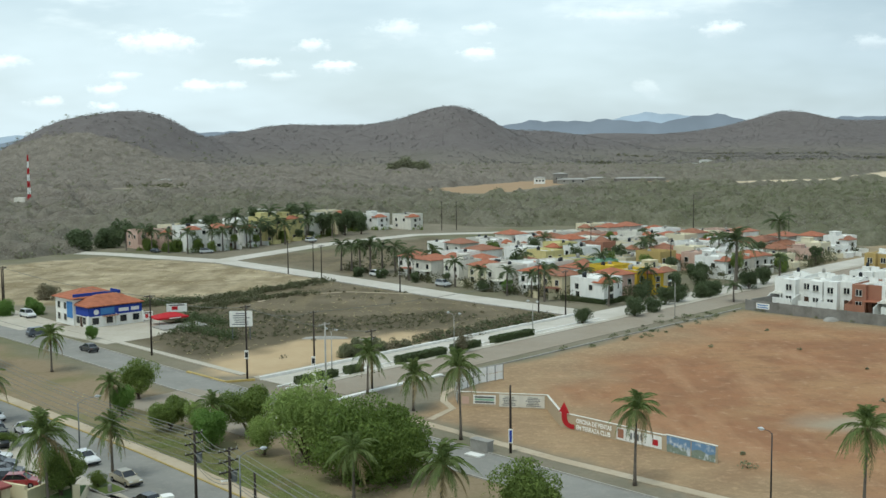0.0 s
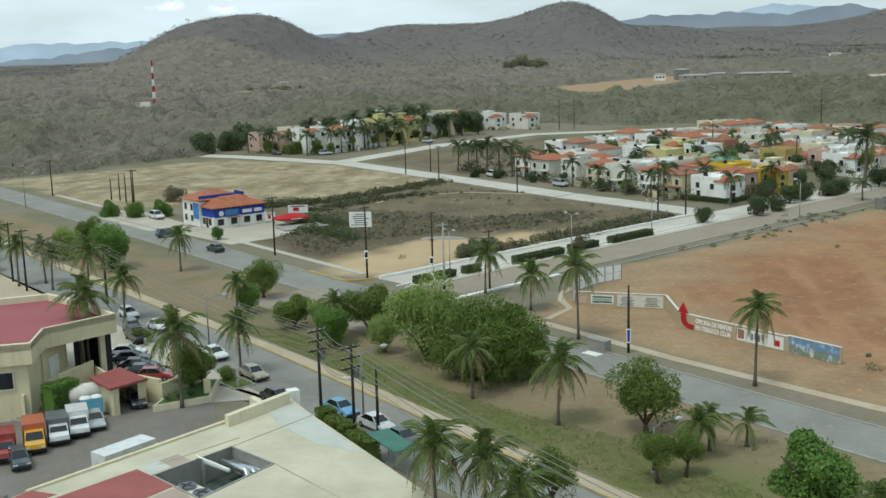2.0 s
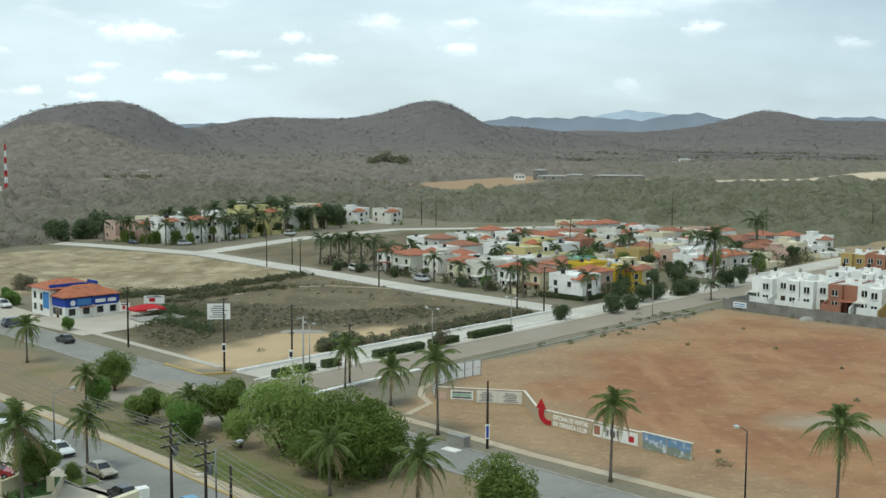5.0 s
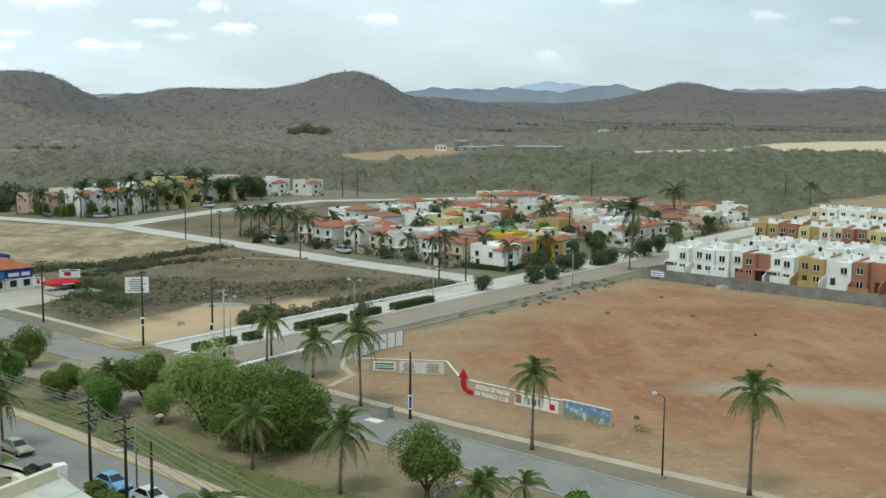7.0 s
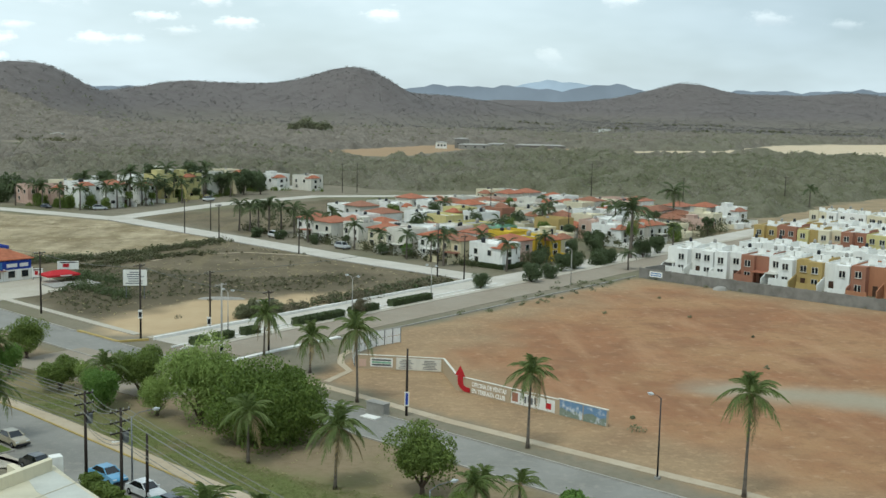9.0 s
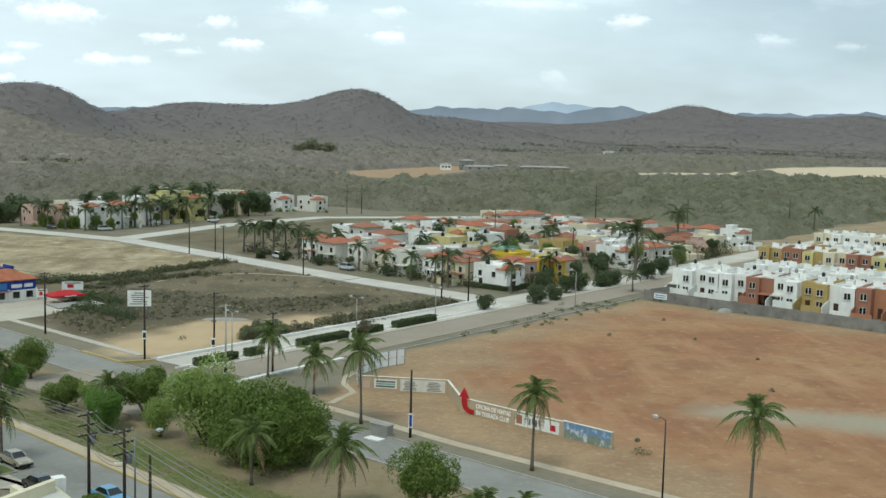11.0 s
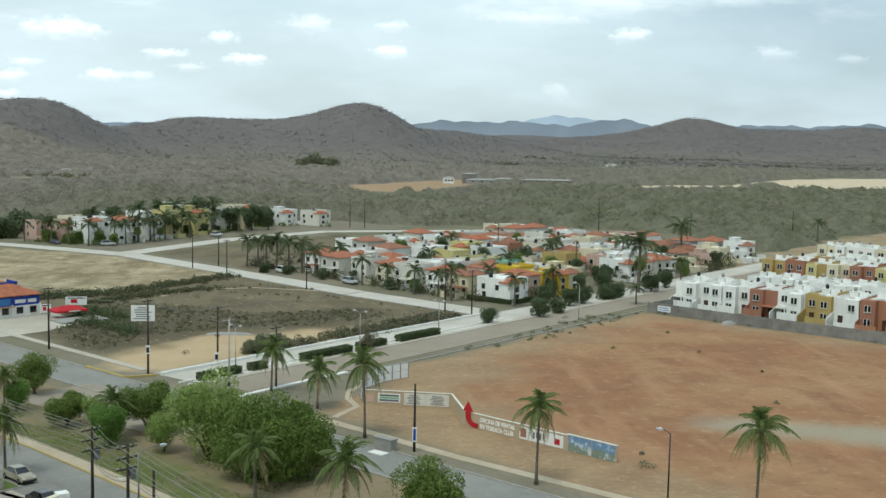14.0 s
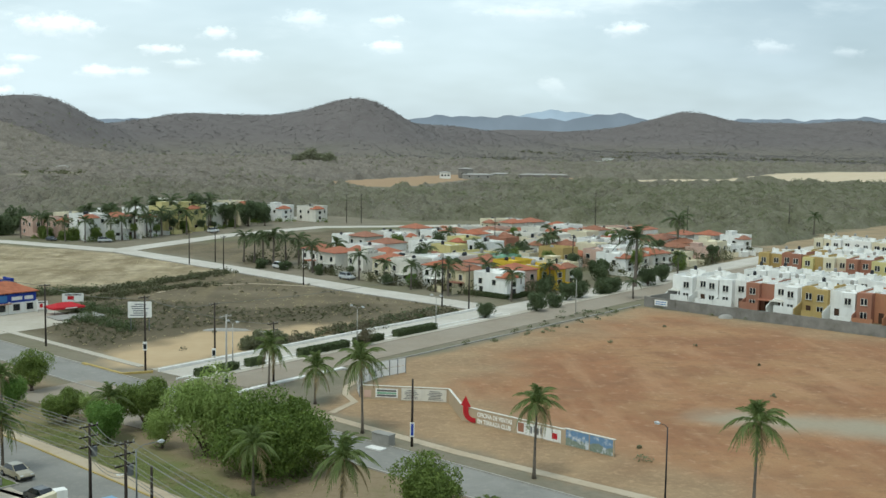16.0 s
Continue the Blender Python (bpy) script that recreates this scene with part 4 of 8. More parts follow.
def along(a, b, n, width, g):
    t = g.uniform(0, 1, n)
    return np.stack([a[0] + (b[0] - a[0]) * t + g.normal(0, width, n), a[1] + (b[1] - a[1]) * t + g.normal(0, width, n), np.zeros(n)], 1)


def scatter(poly, n, g):
    xs, ys = [p[0] for p in poly], [p[1] for p in poly]
    out = np.zeros((0, 3))
    while len(out) < n:
        x, y = g.uniform(min(xs), max(xs), n), g.uniform(min(ys), max(ys), n)
        ok = inside(x, y, poly) > 0.8
        out = np.vstack([out, np.stack([x[ok], y[ok], 0 * x[ok]], 1)])
    return out[:n]


g0 = np.random.default_rng(41)
row = np.vstack([along((-72, 250), (-56, 257), 60, 1.5, g0), along((-56, 257), (-31, 293), 150, 1.2, g0), along((-56, 243), (-42, 262), 70, 1.3, g0), along((-42, 262), (-33, 268), 20, 1.0, g0)])
bush_field("shrub_row", row, g0.uniform(0.6, 1.7, len(row)), 55, 0.22, M_OLIVE, "scrubby dark hedge row between the fields", "shrubs")
row = np.vstack([along((-13, 191.5), (20, 227.5), 95, 0.9, g0), along((-4, 203), (18, 227.5), 60, 1.4, g0)])
bush_field("shrub_belt_green", row[::2] + np.array([0.4, 0.3, 0]), g0.uniform(0.7, 1.7, len(row[::2])), 60, 0.22, M_HEDGE, "dark olive shrubs behind the white kerb", "shrubs", seed=19)
bush_field("shrub_belt", row, g0.uniform(0.8, 2.0, len(row)), 60, 0.22, M_SHRUB, "dusty shrubs behind the white kerb", "shrubs", seed=4)
pts = np.vstack([scatter(FIELD, 60, g0), along((-52, 224), (-44, 206), 30, 2.0, g0)])
weeds = scatter(WET, 750, g0)
bush_field("dead_weeds", weeds, g0.uniform(0.2, 0.7, len(weeds)), 22, 0.12, M_OLIVE, "dark dead weeds in the damp part of the field", "weeds", 0.7, seed=23)
bush_field("field_shrubs", pts, g0.uniform(0.3, 0.9, len(pts)), 35, 0.16, M_SHRUB, "small dusty shrubs in the fallow field", "shrubs", seed=5)
pts = np.vstack([along((38, 211), (58, 235), 28, 2.4, g0), along((66, 236), (104, 197), 40, 1.2, g0), along((14, 186), (40, 212), 14, 1.5, g0),
                 scatter(RED, 16, g0), np.array([(48.5, 227, 0), (46.5, 225.5, 0), (50, 228.5, 0), (32.5, 121.5, 0), (33.4, 121, 0)])])
bush_field("weeds", pts, g0.uniform(0.25, 0.85, len(pts)), 34, 0.16, M_SCRUB_GREEN, "low green weeds on the lot's margin", "weeds", seed=6)
pts = np.vstack([scatter(TAN, 500, g0), scatter(FIELD, 500, g0)])
pts = pts[inside(pts[:, 0], pts[:, 1], SAND) < 0]
bush_field("dry_grass", pts, g0.uniform(0.15, 0.5, len(pts)), 7, 0.12, M_GRASS, "tufts of dry grass in the fields", "grass", 0.3, seed=7, up=1.5)
GRASS_PARK = [(-78, 176), (-36, 131.8), (-5, 97.4), (6, 87), (28, 64), (30, 88), (10, 110), (-2, 120), (-36, 154)]
pts = scatter(GRASS_PARK, 450, g0)
bush_field("park_grass", pts, g0.uniform(0.1, 0.3, len(pts)), 6, 0.08, M_TURF, "thin green and dry grass of the park strip", "grass", 0.25, seed=8, up=1.5)

pts = scatter(LAWN, 6500, g0)
bush_field("lawn_tufts", pts, g0.uniform(0.15, 0.5, len(pts)), 7, 0.055, M_LAWN, "patchy green lawn of the park strip", "grass", 0.3, seed=18, up=1.2)

TOWN = [(-128, 262), (-165, 318), (-118, 374), (-130, 400), (-100, 425), (-60, 470), (-10, 496), (30, 472), (80, 472), (135, 446), (140, 372), (235, 478), (340, 470), (280, 250), (200, 60), (60, -20), (-60, 40), (-110, 170), (-150, 230)]


def wild(n, y0, y1, spread, g):
    out = np.zeros((0, 3))
    while len(out) < n:
        y = np.sqrt(g.uniform(y0 ** 2, y1 ** 2, n))
        x = g.uniform(-spread, spread, n) * y
        ok = (inside(x, y, TOWN) < -1) & (inside(x, y, BED) < 2) & (inside(x, y, TRACK) < 2) & (np.abs(x * 0.73 + y * 0.683 - 88) > 8)
        ok &= inside(x, y, CLEARING) < 0
        ok &= ~((x < -20) & (x * 0.69 + y * 0.72 > 84) & (x * 0.69 + y * 0.72 < 108))
        patch = np.sin(x * 0.021 + 1.0) * np.sin(y * 0.017) + np.sin(x * 0.05 + y * 0.04)
        ok &= g.random(n) < np.clip(0.75 + 0.35 * patch, 0.15, 1)
        x, y = x[ok], y[ok]
        out = np.vstack([out, np.stack([x, y, height(x, y)], 1)])
    return out[:n]


def bumps(x, y, cell, seed):
    """Smooth random values from 0 to 1 on a lattice of the given cell."""
    g = np.random.default_rng(seed)
    tab = g.random((256, 256))
    u, v = x / cell + 1000, y / cell + 1000
    i, j = np.floor(u).astype(int), np.floor(v).astype(int)
    f, h = u - i, v - j
    f, h = f * f * (3 - 2 * f), h * h * (3 - 2 * h)
    a, b = tab[i % 256, j % 256], tab[(i + 1) % 256, j % 256]
    c, d = tab[i % 256, (j + 1) % 256], tab[(i + 1) % 256, (j + 1) % 256]
    return (a * (1 - f) + b * f) * (1 - h) + (c * (1 - f) + d * f) * h


def canopy_height(x, y):
    """Height of the dry woodland's crowns over the soil, below zero where it is open."""
    wob = (bumps(x, y, 16, 1) - 0.5) * 14
    near = inside(x, y, TOWN) * -1 - 3 + wob
    # the brush stays low for some way in front of the open ground
    gaps = [near] + [-inside(x, y + k, p) - 2 + wob * 0.6 for p in (BED, TRACK, CLEARING, SHED_YARD, MAST_YARD) for k in (0, 40, 80)]
    open_ = np.minimum.reduce(gaps)
    street = x * 0.69 + y * 0.72
    open_ = np.where(x < -20, np.minimum(open_, np.abs(street - 96) - 16 + wob), open_)
    edge = np.clip(open_ / 7, -0.3, 1)
    lump = bumps(x, y, 6.5, 2) ** 1.5 * (0.4 + bumps(x, y, 15, 3))
    crowns = 0.3 + 1.2 * bumps(x, y, 4.2, 6) + 6.5 * lump + 2.2 * bumps(x, y, 38, 4) * bumps(x, y, 120, 5)
    return np.where(edge > 0, edge * np.maximum(crowns, 0.2), edge * 3)


def canopy_material():
    n = Nodes("dry_woodland_crowns")
    big, mid, fine = n.noise(0.010, 4, 0.6, (1, 0.45, 1)), n.noise(0.10, 5, 0.7, (1, 0.55, 1)), n.noise(0.55, 5, 0.78)
    sep = n.t.nodes.new("ShaderNodeSeparateXYZ")
    n.t.links.new(n.pos, sep.inputs[0])
    east = n.math("ADD", n.ramp(sep.outputs[0], -150, 250, 0, 0.45), n.ramp(sep.outputs[1], 600, 1000, 0.12, -0.35))
    c = n.mix(n.ramp(mid, 0.36, 0.62), rgb("706a61"), rgb("8a8378"))
    green = n.ramp(n.math("ADD", n.math("ADD", big, n.math("MULTIPLY", mid, 0.5)), east), 0.74, 1.12, 0, 0.85)
    c = n.mix(green, c, n.mix(n.ramp(mid, 0.4, 0.62), rgb("63664b"), rgb("787862")))
    c = n.mix(n.ramp(fine, 0.42, 0.66, 0, 0.6), c, rgb("5a554a"))
    c = n.mix(n.ramp(n.noise(1.6, 3, 0.7), 0.5, 0.75, 0, 0.45), c, rgb("8f887c"))
    n.bump(fine, 0.8, 1.5)
    return n.done(c, 1.0, 0, 0.05)


def build_canopy():
    v = 290 * np.exp(np.arange(0, math.log(1480 / 290), 0.0029))
    u = np.arange(-0.62, 0.63, 0.0031)
    U, Y = np.meshgrid(u, v)
    g = np.random.default_rng(50)
    X = U * Y + g.normal(0, 0.4, U.shape)
    H = canopy_height(X, Y)
    Z = height(X, Y) + H
    ny, nx = X.shape
    idx = np.arange(nx * ny).reshape(ny, nx)
    f = np.stack([idx[:-1, :-1], idx[:-1, 1:], idx[1:, 1:], idx[1:, :-1]], -1).reshape(-1, 4)
    f = f[(H.ravel()[f] > -0.5).any(1)]
    me = bpy.data.meshes.new("woodland_canopy")
    me.vertices.add(nx * ny)
    me.vertices.foreach_set("co", np.stack([X, Y, Z], -1).astype(np.float32).ravel())
    me.loops.add(f.size)
    me.loops.foreach_set("vertex_index", f.astype(np.int32).ravel())
    me.polygons.add(len(f))
    me.polygons.foreach_set("loop_start", np.arange(0, f.size, 4, dtype=np.int32))
    me.update()
    me.polygons.foreach_set("use_smooth", np.ones(len(f), bool))
    me.materials.append(canopy_material())
    single("woodland_canopy", me, None, "dense grey-brown leafless woodland with greener patches", "woodland", kind="stuff")


build_canopy()


def on_canopy(pts, sink):
    h = canopy_height(pts[:, 0], pts[:, 1])
    keep = h > 0.3
    pts = pts[keep]
    pts[:, 2] += np.maximum(h[keep] - sink, -0.3)
    return pts


pts = on_canopy(wild(21000, 200, 820, 0.56, g0), 1.2)
pick = np.sin(pts[:, 0] * 0.035) * np.sin(pts[:, 1] * 0.03 + 1) + g0.normal(0, 0.5, len(pts)) + np.clip(pts[:, 0] / 300, -0.3, 0.7) > 0.15
bush_field("scrub_near", pts[~pick], g0.uniform(1.0, 2.4, int((~pick).sum())), 24, 0.36, M_SCRUB, "leafless grey-brown dry scrub", "scrub", 1.0, seed=9, up=0.3)
bush_field("scrub_green", pts[pick], g0.uniform(1.0, 2.5, int(pick.sum())), 24, 0.4, M_SCRUB_GREEN, "grey-green scrub coming into leaf", "scrub", 1.0, seed=10, up=0.2)
pts = on_canopy(wild(15000, 780, 1500, 0.55, g0), 1.6)
bush_field("scrub_middle", pts, g0.uniform(1.6, 3.2, len(pts)), 8, 0.6, M_SCRUB, "leafless dry woodland on the plain", "scrub", 0.7, seed=11, up=0.7)
pts = on_canopy(wild(1500, 780, 1600, 0.55, g0), 1.0)
bush_field("scrub_far_green", pts, g0.uniform(2.0, 4.2, len(pts)), 14, 0.8, M_SCRUB_GREEN, "scattered greener trees on the plain", "scrub", 0.8, seed=12, up=0.7)
pts = wild(30000, 1400, 3100, 0.54, g0)
bush_field("woods_far", pts, g0.uniform(2.5, 5.0, len(pts)), 8, 1.0, M_WOODS, "bare woods on the hills", "woods", 0.5, seed=13, up=1.8)

THICKET = [(-172, 300), (-122, 378), (-138, 430), (-340, 570), (-440, 430), (-250, 322)]
pts = scatter(THICKET, 1100, g0)
bush_field("thicket", pts, g0.uniform(1.4, 3.2, len(pts)), 40, 0.42, M_SCRUB_GREEN, "dense grey-green thicket beyond the field", "scrub", 0.8, seed=14)
pts = np.vstack([along((-57, 233), (-44, 222), 45, 1.6, g0), along((-52, 219), (-40, 207), 40, 1.8, g0), along((-74, 249), (-57, 256), 50, 1.5, g0)])
bush_field("field_thicket", pts, g0.uniform(0.8, 1.9, len(pts)), 55, 0.2, M_HEDGE, "dark green thicket at the edge of the field", "shrubs", 0.75, seed=15)
DARKS = [(600, 2350), (680, 2300), (760, 2280), (520, 2100), (640, 2050), (760, 2000), (560, 1750), (700, 1800), (840, 1850), (450, 1900), (330, 2000), (-330, 960), (-235, 930), (-160, 1010), (-90, 1300), (100, 1500), (220, 1650), (-300, 1060), (-270, 1075), (-215, 1090), (-240, 1100), (60, 1180), (150, 1250), (420, 1380), (260, 1300), (-120, 1150), (330, 1120)]
pts = np.vstack([np.stack([g0.normal(x, 9 + y * 0.006, 14), g0.normal(y, 9, 14), np.zeros(14)], 1) for x, y in DARKS])
pts[:, 2] = height(pts[:, 0], pts[:, 1])
bush_field("dark_groves", pts, g0.uniform(2.5, 5.5, len(pts)), 30, 0.9, M_OLIVE, "scattered dark groves on the plain", "trees", 0.8, seed=16)

# ---------------------------------------------------------------- poles, lamps, cables


def utility_pole(x, y, h, mat=None, arms=1, rz=45, transformer=False, label="dark tarred wooden utility pole with a crossarm"):
    root = thing("utility_pole", pose(x, y, 0, 0, 0, rz), label, "utility pole", "utility poles")
    part("pole", Shape().tube([(0, 0, 0), (0, 0, h * 0.5), (0, 0, h)], [0.17, 0.145, 0.11], 8), mat or M_POLE, root, smooth=True)
    for k in range(arms):
        z = h - 0.35 - 0.95 * k
        part("crossarm", Shape().box(0, 0.14, z, 2.0, 0.1, 0.13), mat or M_POLE, root)
        for dx in (-0.9, -0.35, 0.35, 0.9):
            part("insulator", Shape().tube([(dx, 0.14, z + 0.13), (dx, 0.14, z + 0.2), (dx, 0.14, z + 0.32)], [0.04, 0.07, 0.04], 6), M_KERB_GREY, root, "pale ceramic insulator")
        part("brace", Shape().tube([(-0.6, 0.14, z), (0, 0.12, z - 0.55), (0.6, 0.14, z)], 0.025, 4), M_DARKSTEEL, root)
    if transformer:
        part("transformer", Shape().tube([(0.45, 0, h - 3.1), (0.45, 0, h - 2.2)], 0.3, 10), M_STEEL, root, "grey drum transformer")
        part("bracket", Shape().box(0.2, 0, h - 2.7, 0.4, 0.08, 0.08), M_DARKSTEEL, root)
    return root


for x, y, h, arms, tr in [(-23.9, 103.6, 9.2, 3, True), (-19.2, 96.2, 9.6, 3, True), (-30.9, 170.5, 11.5, 1, False), (-21.5, 178.6, 9.3, 1, False), (-11.1, 161.8, 9.0, 2, False),
                          (-50.9, 190.7, 10.5, 1, False), (19.3, 235.7, 10.3, 1, False), (24.5, 230.9, 9.5, 1, False), (-44.1, 310.1, 9.4, 1, False), (-33.4, 297.2, 9.2, 1, False),
                          (-11.4, 270, 8.9, 1, False), (-38, 317.7, 8.4, 1, False), (-66.3, 153.5, 8.6, 2, False), (-131.5, 276, 9.4, 1, False), (-95.4, 239.8, 10.4, 1, False), (-88.8, 169.6, 9.7, 1, False),
                          (-83, 162.5, 9.7, 1, False), (-112, 267, 5.5, 0, False), (-109, 265, 6.5, 0, False), (-106.4, 262.4, 7, 0, False), (-103, 258, 8, 0, False),
                          (-2, 462, 12, 1, False), (4, 462, 12, 1, False), (45, 350, 11, 1, False), (100, 455, 14, 1, False), (128, 420, 11, 1, False), (168, 420, 12, 1, False), (60, 300, 10, 1, False), (12, 52, 9.6, 3, False)]:
    utility_pole(x, y, h, None, arms, 45, tr, "dark tarred wooden utility pole with a crossarm" if arms else "bare dark wooden post")
utility_pole(-17.6, 99.5, 6.4, M_POLE, 0, 45, False, "short wooden service pole")
utility_pole(7.2, 127.9, 8.0, M_POLE, 0, 45, False, "bare dark pole beside the footpath")
utility_pole(-17.2, 156.0, 11.0, M_CPOLE, 1, 45, False, "pale concrete utility pole at the junction")

sign = thing("pole_banner", pose(7.2, 127.72, 1.2), "small white and blue banner tied to a pole", "banner")
part("panel", Shape().box(0, 0, 0, 0.5, 0.06, 1.7), M_KERB, sign)
part("stripe", Shape().box(0, -0.034, 0.15, 0.3, 0.012, 1.4), M_BLUE, sign, "dark blue stripe")
for x, y, z in ((-30.9, 170.3, 3.2), (-17.2, 155.8, 1.2), (-20.4, 168.2, 2.6)):
    sign = thing("pole_banner", pose(x, y, z), "small white advertising panel on a pole", "banner")
    part("panel", Shape().box(0, 0, 0, 0.6, 0.06, 1.3), M_KERB, sign)
    part("picture", Shape().box(0, -0.034, 0.2, 0.45, 0.012, 0.8), M_DARKSTEEL, sign, "dark printed field")


def street_lamp(x, y, h, rz, arm=1.8, mat=None, double=False, label="tall street lamp with a curved arm", rise=0.5):
    root = thing("street_lamp", pose(x, y, 0, 0, 0, rz), label, "street lamp", "street lamps")
    mat = mat or M_STEEL
    part("base", Shape().box(0, 0, 0, 0.5, 0.5, 0.25), M_CONCRETE, root, "concrete footing")
    part("pole", Shape().tube([(0, 0, 0.2), (0, 0, h - rise)], [0.1, 0.06], 8), mat, root, smooth=True)
    for s in ((1, -1) if double else (1,)):
        path = [(0, 0, h - rise - 0.1), (s * arm * 0.35, 0, h - rise * 0.35), (s * arm, 0, h)]
        part("arm", Shape().tube(path, 0.035, 6), mat, root)
        head = Shape().tube([(s * (arm - 0.1), 0, h), (s * (arm + 0.2), 0, h + 0.06), (s * (arm + 0.6), 0, h + 0.02)], [0.06, 0.15, 0.07], 8)
        lamp = part("lamp_head", head, M_LAMP, root, "pale lamp housing", True)
        part("lens", Shape().box(s * (arm + 0.25), 0, h - 0.12, 0.4, 0.16, 0.06), M_HEADLIGHT, lamp)
    return root


street_lamp(30.8, 105.0, 8.4, 135, 0.9, M_DARKSTEEL, label="dark street lamp beside the dirt lot", rise=0.2)
street_lamp(-19.5, 102.5, 7.6, 20, 2.0)
street_lamp(7.2, 90.6, 4.6, 20, 2.0)
street_lamp(-42.7, 127.3, 7.0, 30, 2.0)
street_lamp(-66.6, 153.8, 8.2, 200, 1.6)
street_lamp(1.1, 190.0, 7.0, 140, 1.0, M_CPOLE, True, "slim double-armed lamp on the median")
street_lamp(15.9, 207.6, 6.4, 140, 0.8, M_CPOLE, True, "slim double-armed lamp on the median")
street_lamp(46.2, 226.4, 7.6, 140, 0.8, M_CPOLE, label="pale concrete lamp post by the boulevard")
street_lamp(-18.0, 172.0, 7.4, 140, 0.8, M_CPOLE, True, "slim double-armed lamp on the median")
street_lamp(-128.5, 255, 8, 60, 2.5)


def cable(points, sag, label="thin grey overhead power cable", r=0.036):
    s = Shape()
    for a, b in zip(points, points[1:]):
        a, b = Vector(a), Vector(b)
        path = []
        for k in range(13):
            q = k / 12
            p = a.lerp(b, q)
            p.z -= sag * 4 * q * (1 - q)
            path.append(tuple(p))
        s.tube(path, r, 4)
    return single("power_cable", s, M_CABLE, label, "cable", "overhead cables")


for dz, off in ((0.0, -0.7), (0.0, 0.0), (0.0, 0.7), (-0.95, -0.7), (-0.95, 0.5), (-1.9, 0.0), (-2.6, 0.0), (-3.0, 0.1)):
    ox, oy = off * 0.7, off * 0.72
    cable([(-83 + ox, 162.5 + oy, 9.4 + dz), (-66.3 + ox, 153.5 + oy, 8.3 + dz), (-23.9 + ox, 103.6 + oy, 8.9 + dz), (-19.2 + ox, 96.2 + oy, 9.4 + dz), (12 + ox, 52 + oy, 9.4 + dz)], 0.7)
cable([(-131.5, 276, 9.2), (-95.4, 239.8, 10.1), (-50.9, 190.7, 10.2), (-30.9, 170.5, 11.2), (-11.1, 161.8, 8.7)], 0.8)
cable([(-30.9, 170.5, 11.1), (-21.5, 178.6, 9.1), (24.5, 230.9, 9.2)], 0.9)
# ---------------------------------------------------------------- houses


def ring(w, h, t, d):
    """A frame of four bars in the xz plane, from y = -d to 0."""
    s = Shape()
    for x, z, sx, sz in ((0, 0, w, t), (0, h - t, w, t), (-w / 2 + t / 2, t, t, h - 2 * t), (w / 2 - t / 2, t, t, h - 2 * t)):
        s.box(x, -d / 2, z, sx, d, sz)
    return s


WINDOWS = {}


def window(parent, x, y, z, w, h, rz=0, frame_mat=None):
    """A framed window standing proud of a wall, its pane set back in the frame."""
    key = (w, h, frame_mat.name if frame_mat else "")
    if key not in WINDOWS:
        WINDOWS[key] = (ring(w + 0.16, h + 0.16, 0.08, 0.12).mesh("window", frame_mat or M_OFFWHITE),
                        Shape().box(0, -0.02, 0.08, w, 0.04, h).box(0, -0.045, 0.08, 0.06, 0.02, h).mesh("pane", M_GLASS))
    f, p = WINDOWS[key]
    win = part("window", f, None, parent)
    win.matrix_basis = pose(x, y, z, 0, 0, rz)
    part("pane", p, None, win, "dark glass")


DOOR_MESH = Shape().box(0, -0.04, 0, 1.0, 0.08, 2.1).box(0, -0.09, 0.1, 0.8, 0.03, 0.8).box(0, -0.09, 1.1, 0.8, 0.03, 0.85).mesh("door", M_DOOR)
TANK_MESH = Shape().tube([(0, 0, 0), (0, 0, 0.9), (0, 0, 1.1), (0, 0, 1.25)], [0.5, 0.5, 0.4, 0.18], 10).mesh("water_tank", M_CONCRETE, True)
TANK_DARK = Shape().tube([(0, 0, 0), (0, 0, 0.9), (0, 0, 1.1), (0, 0, 1.25)], [0.5, 0.5, 0.4, 0.18], 10).mesh("water_tank", M_DARKSTEEL, True)


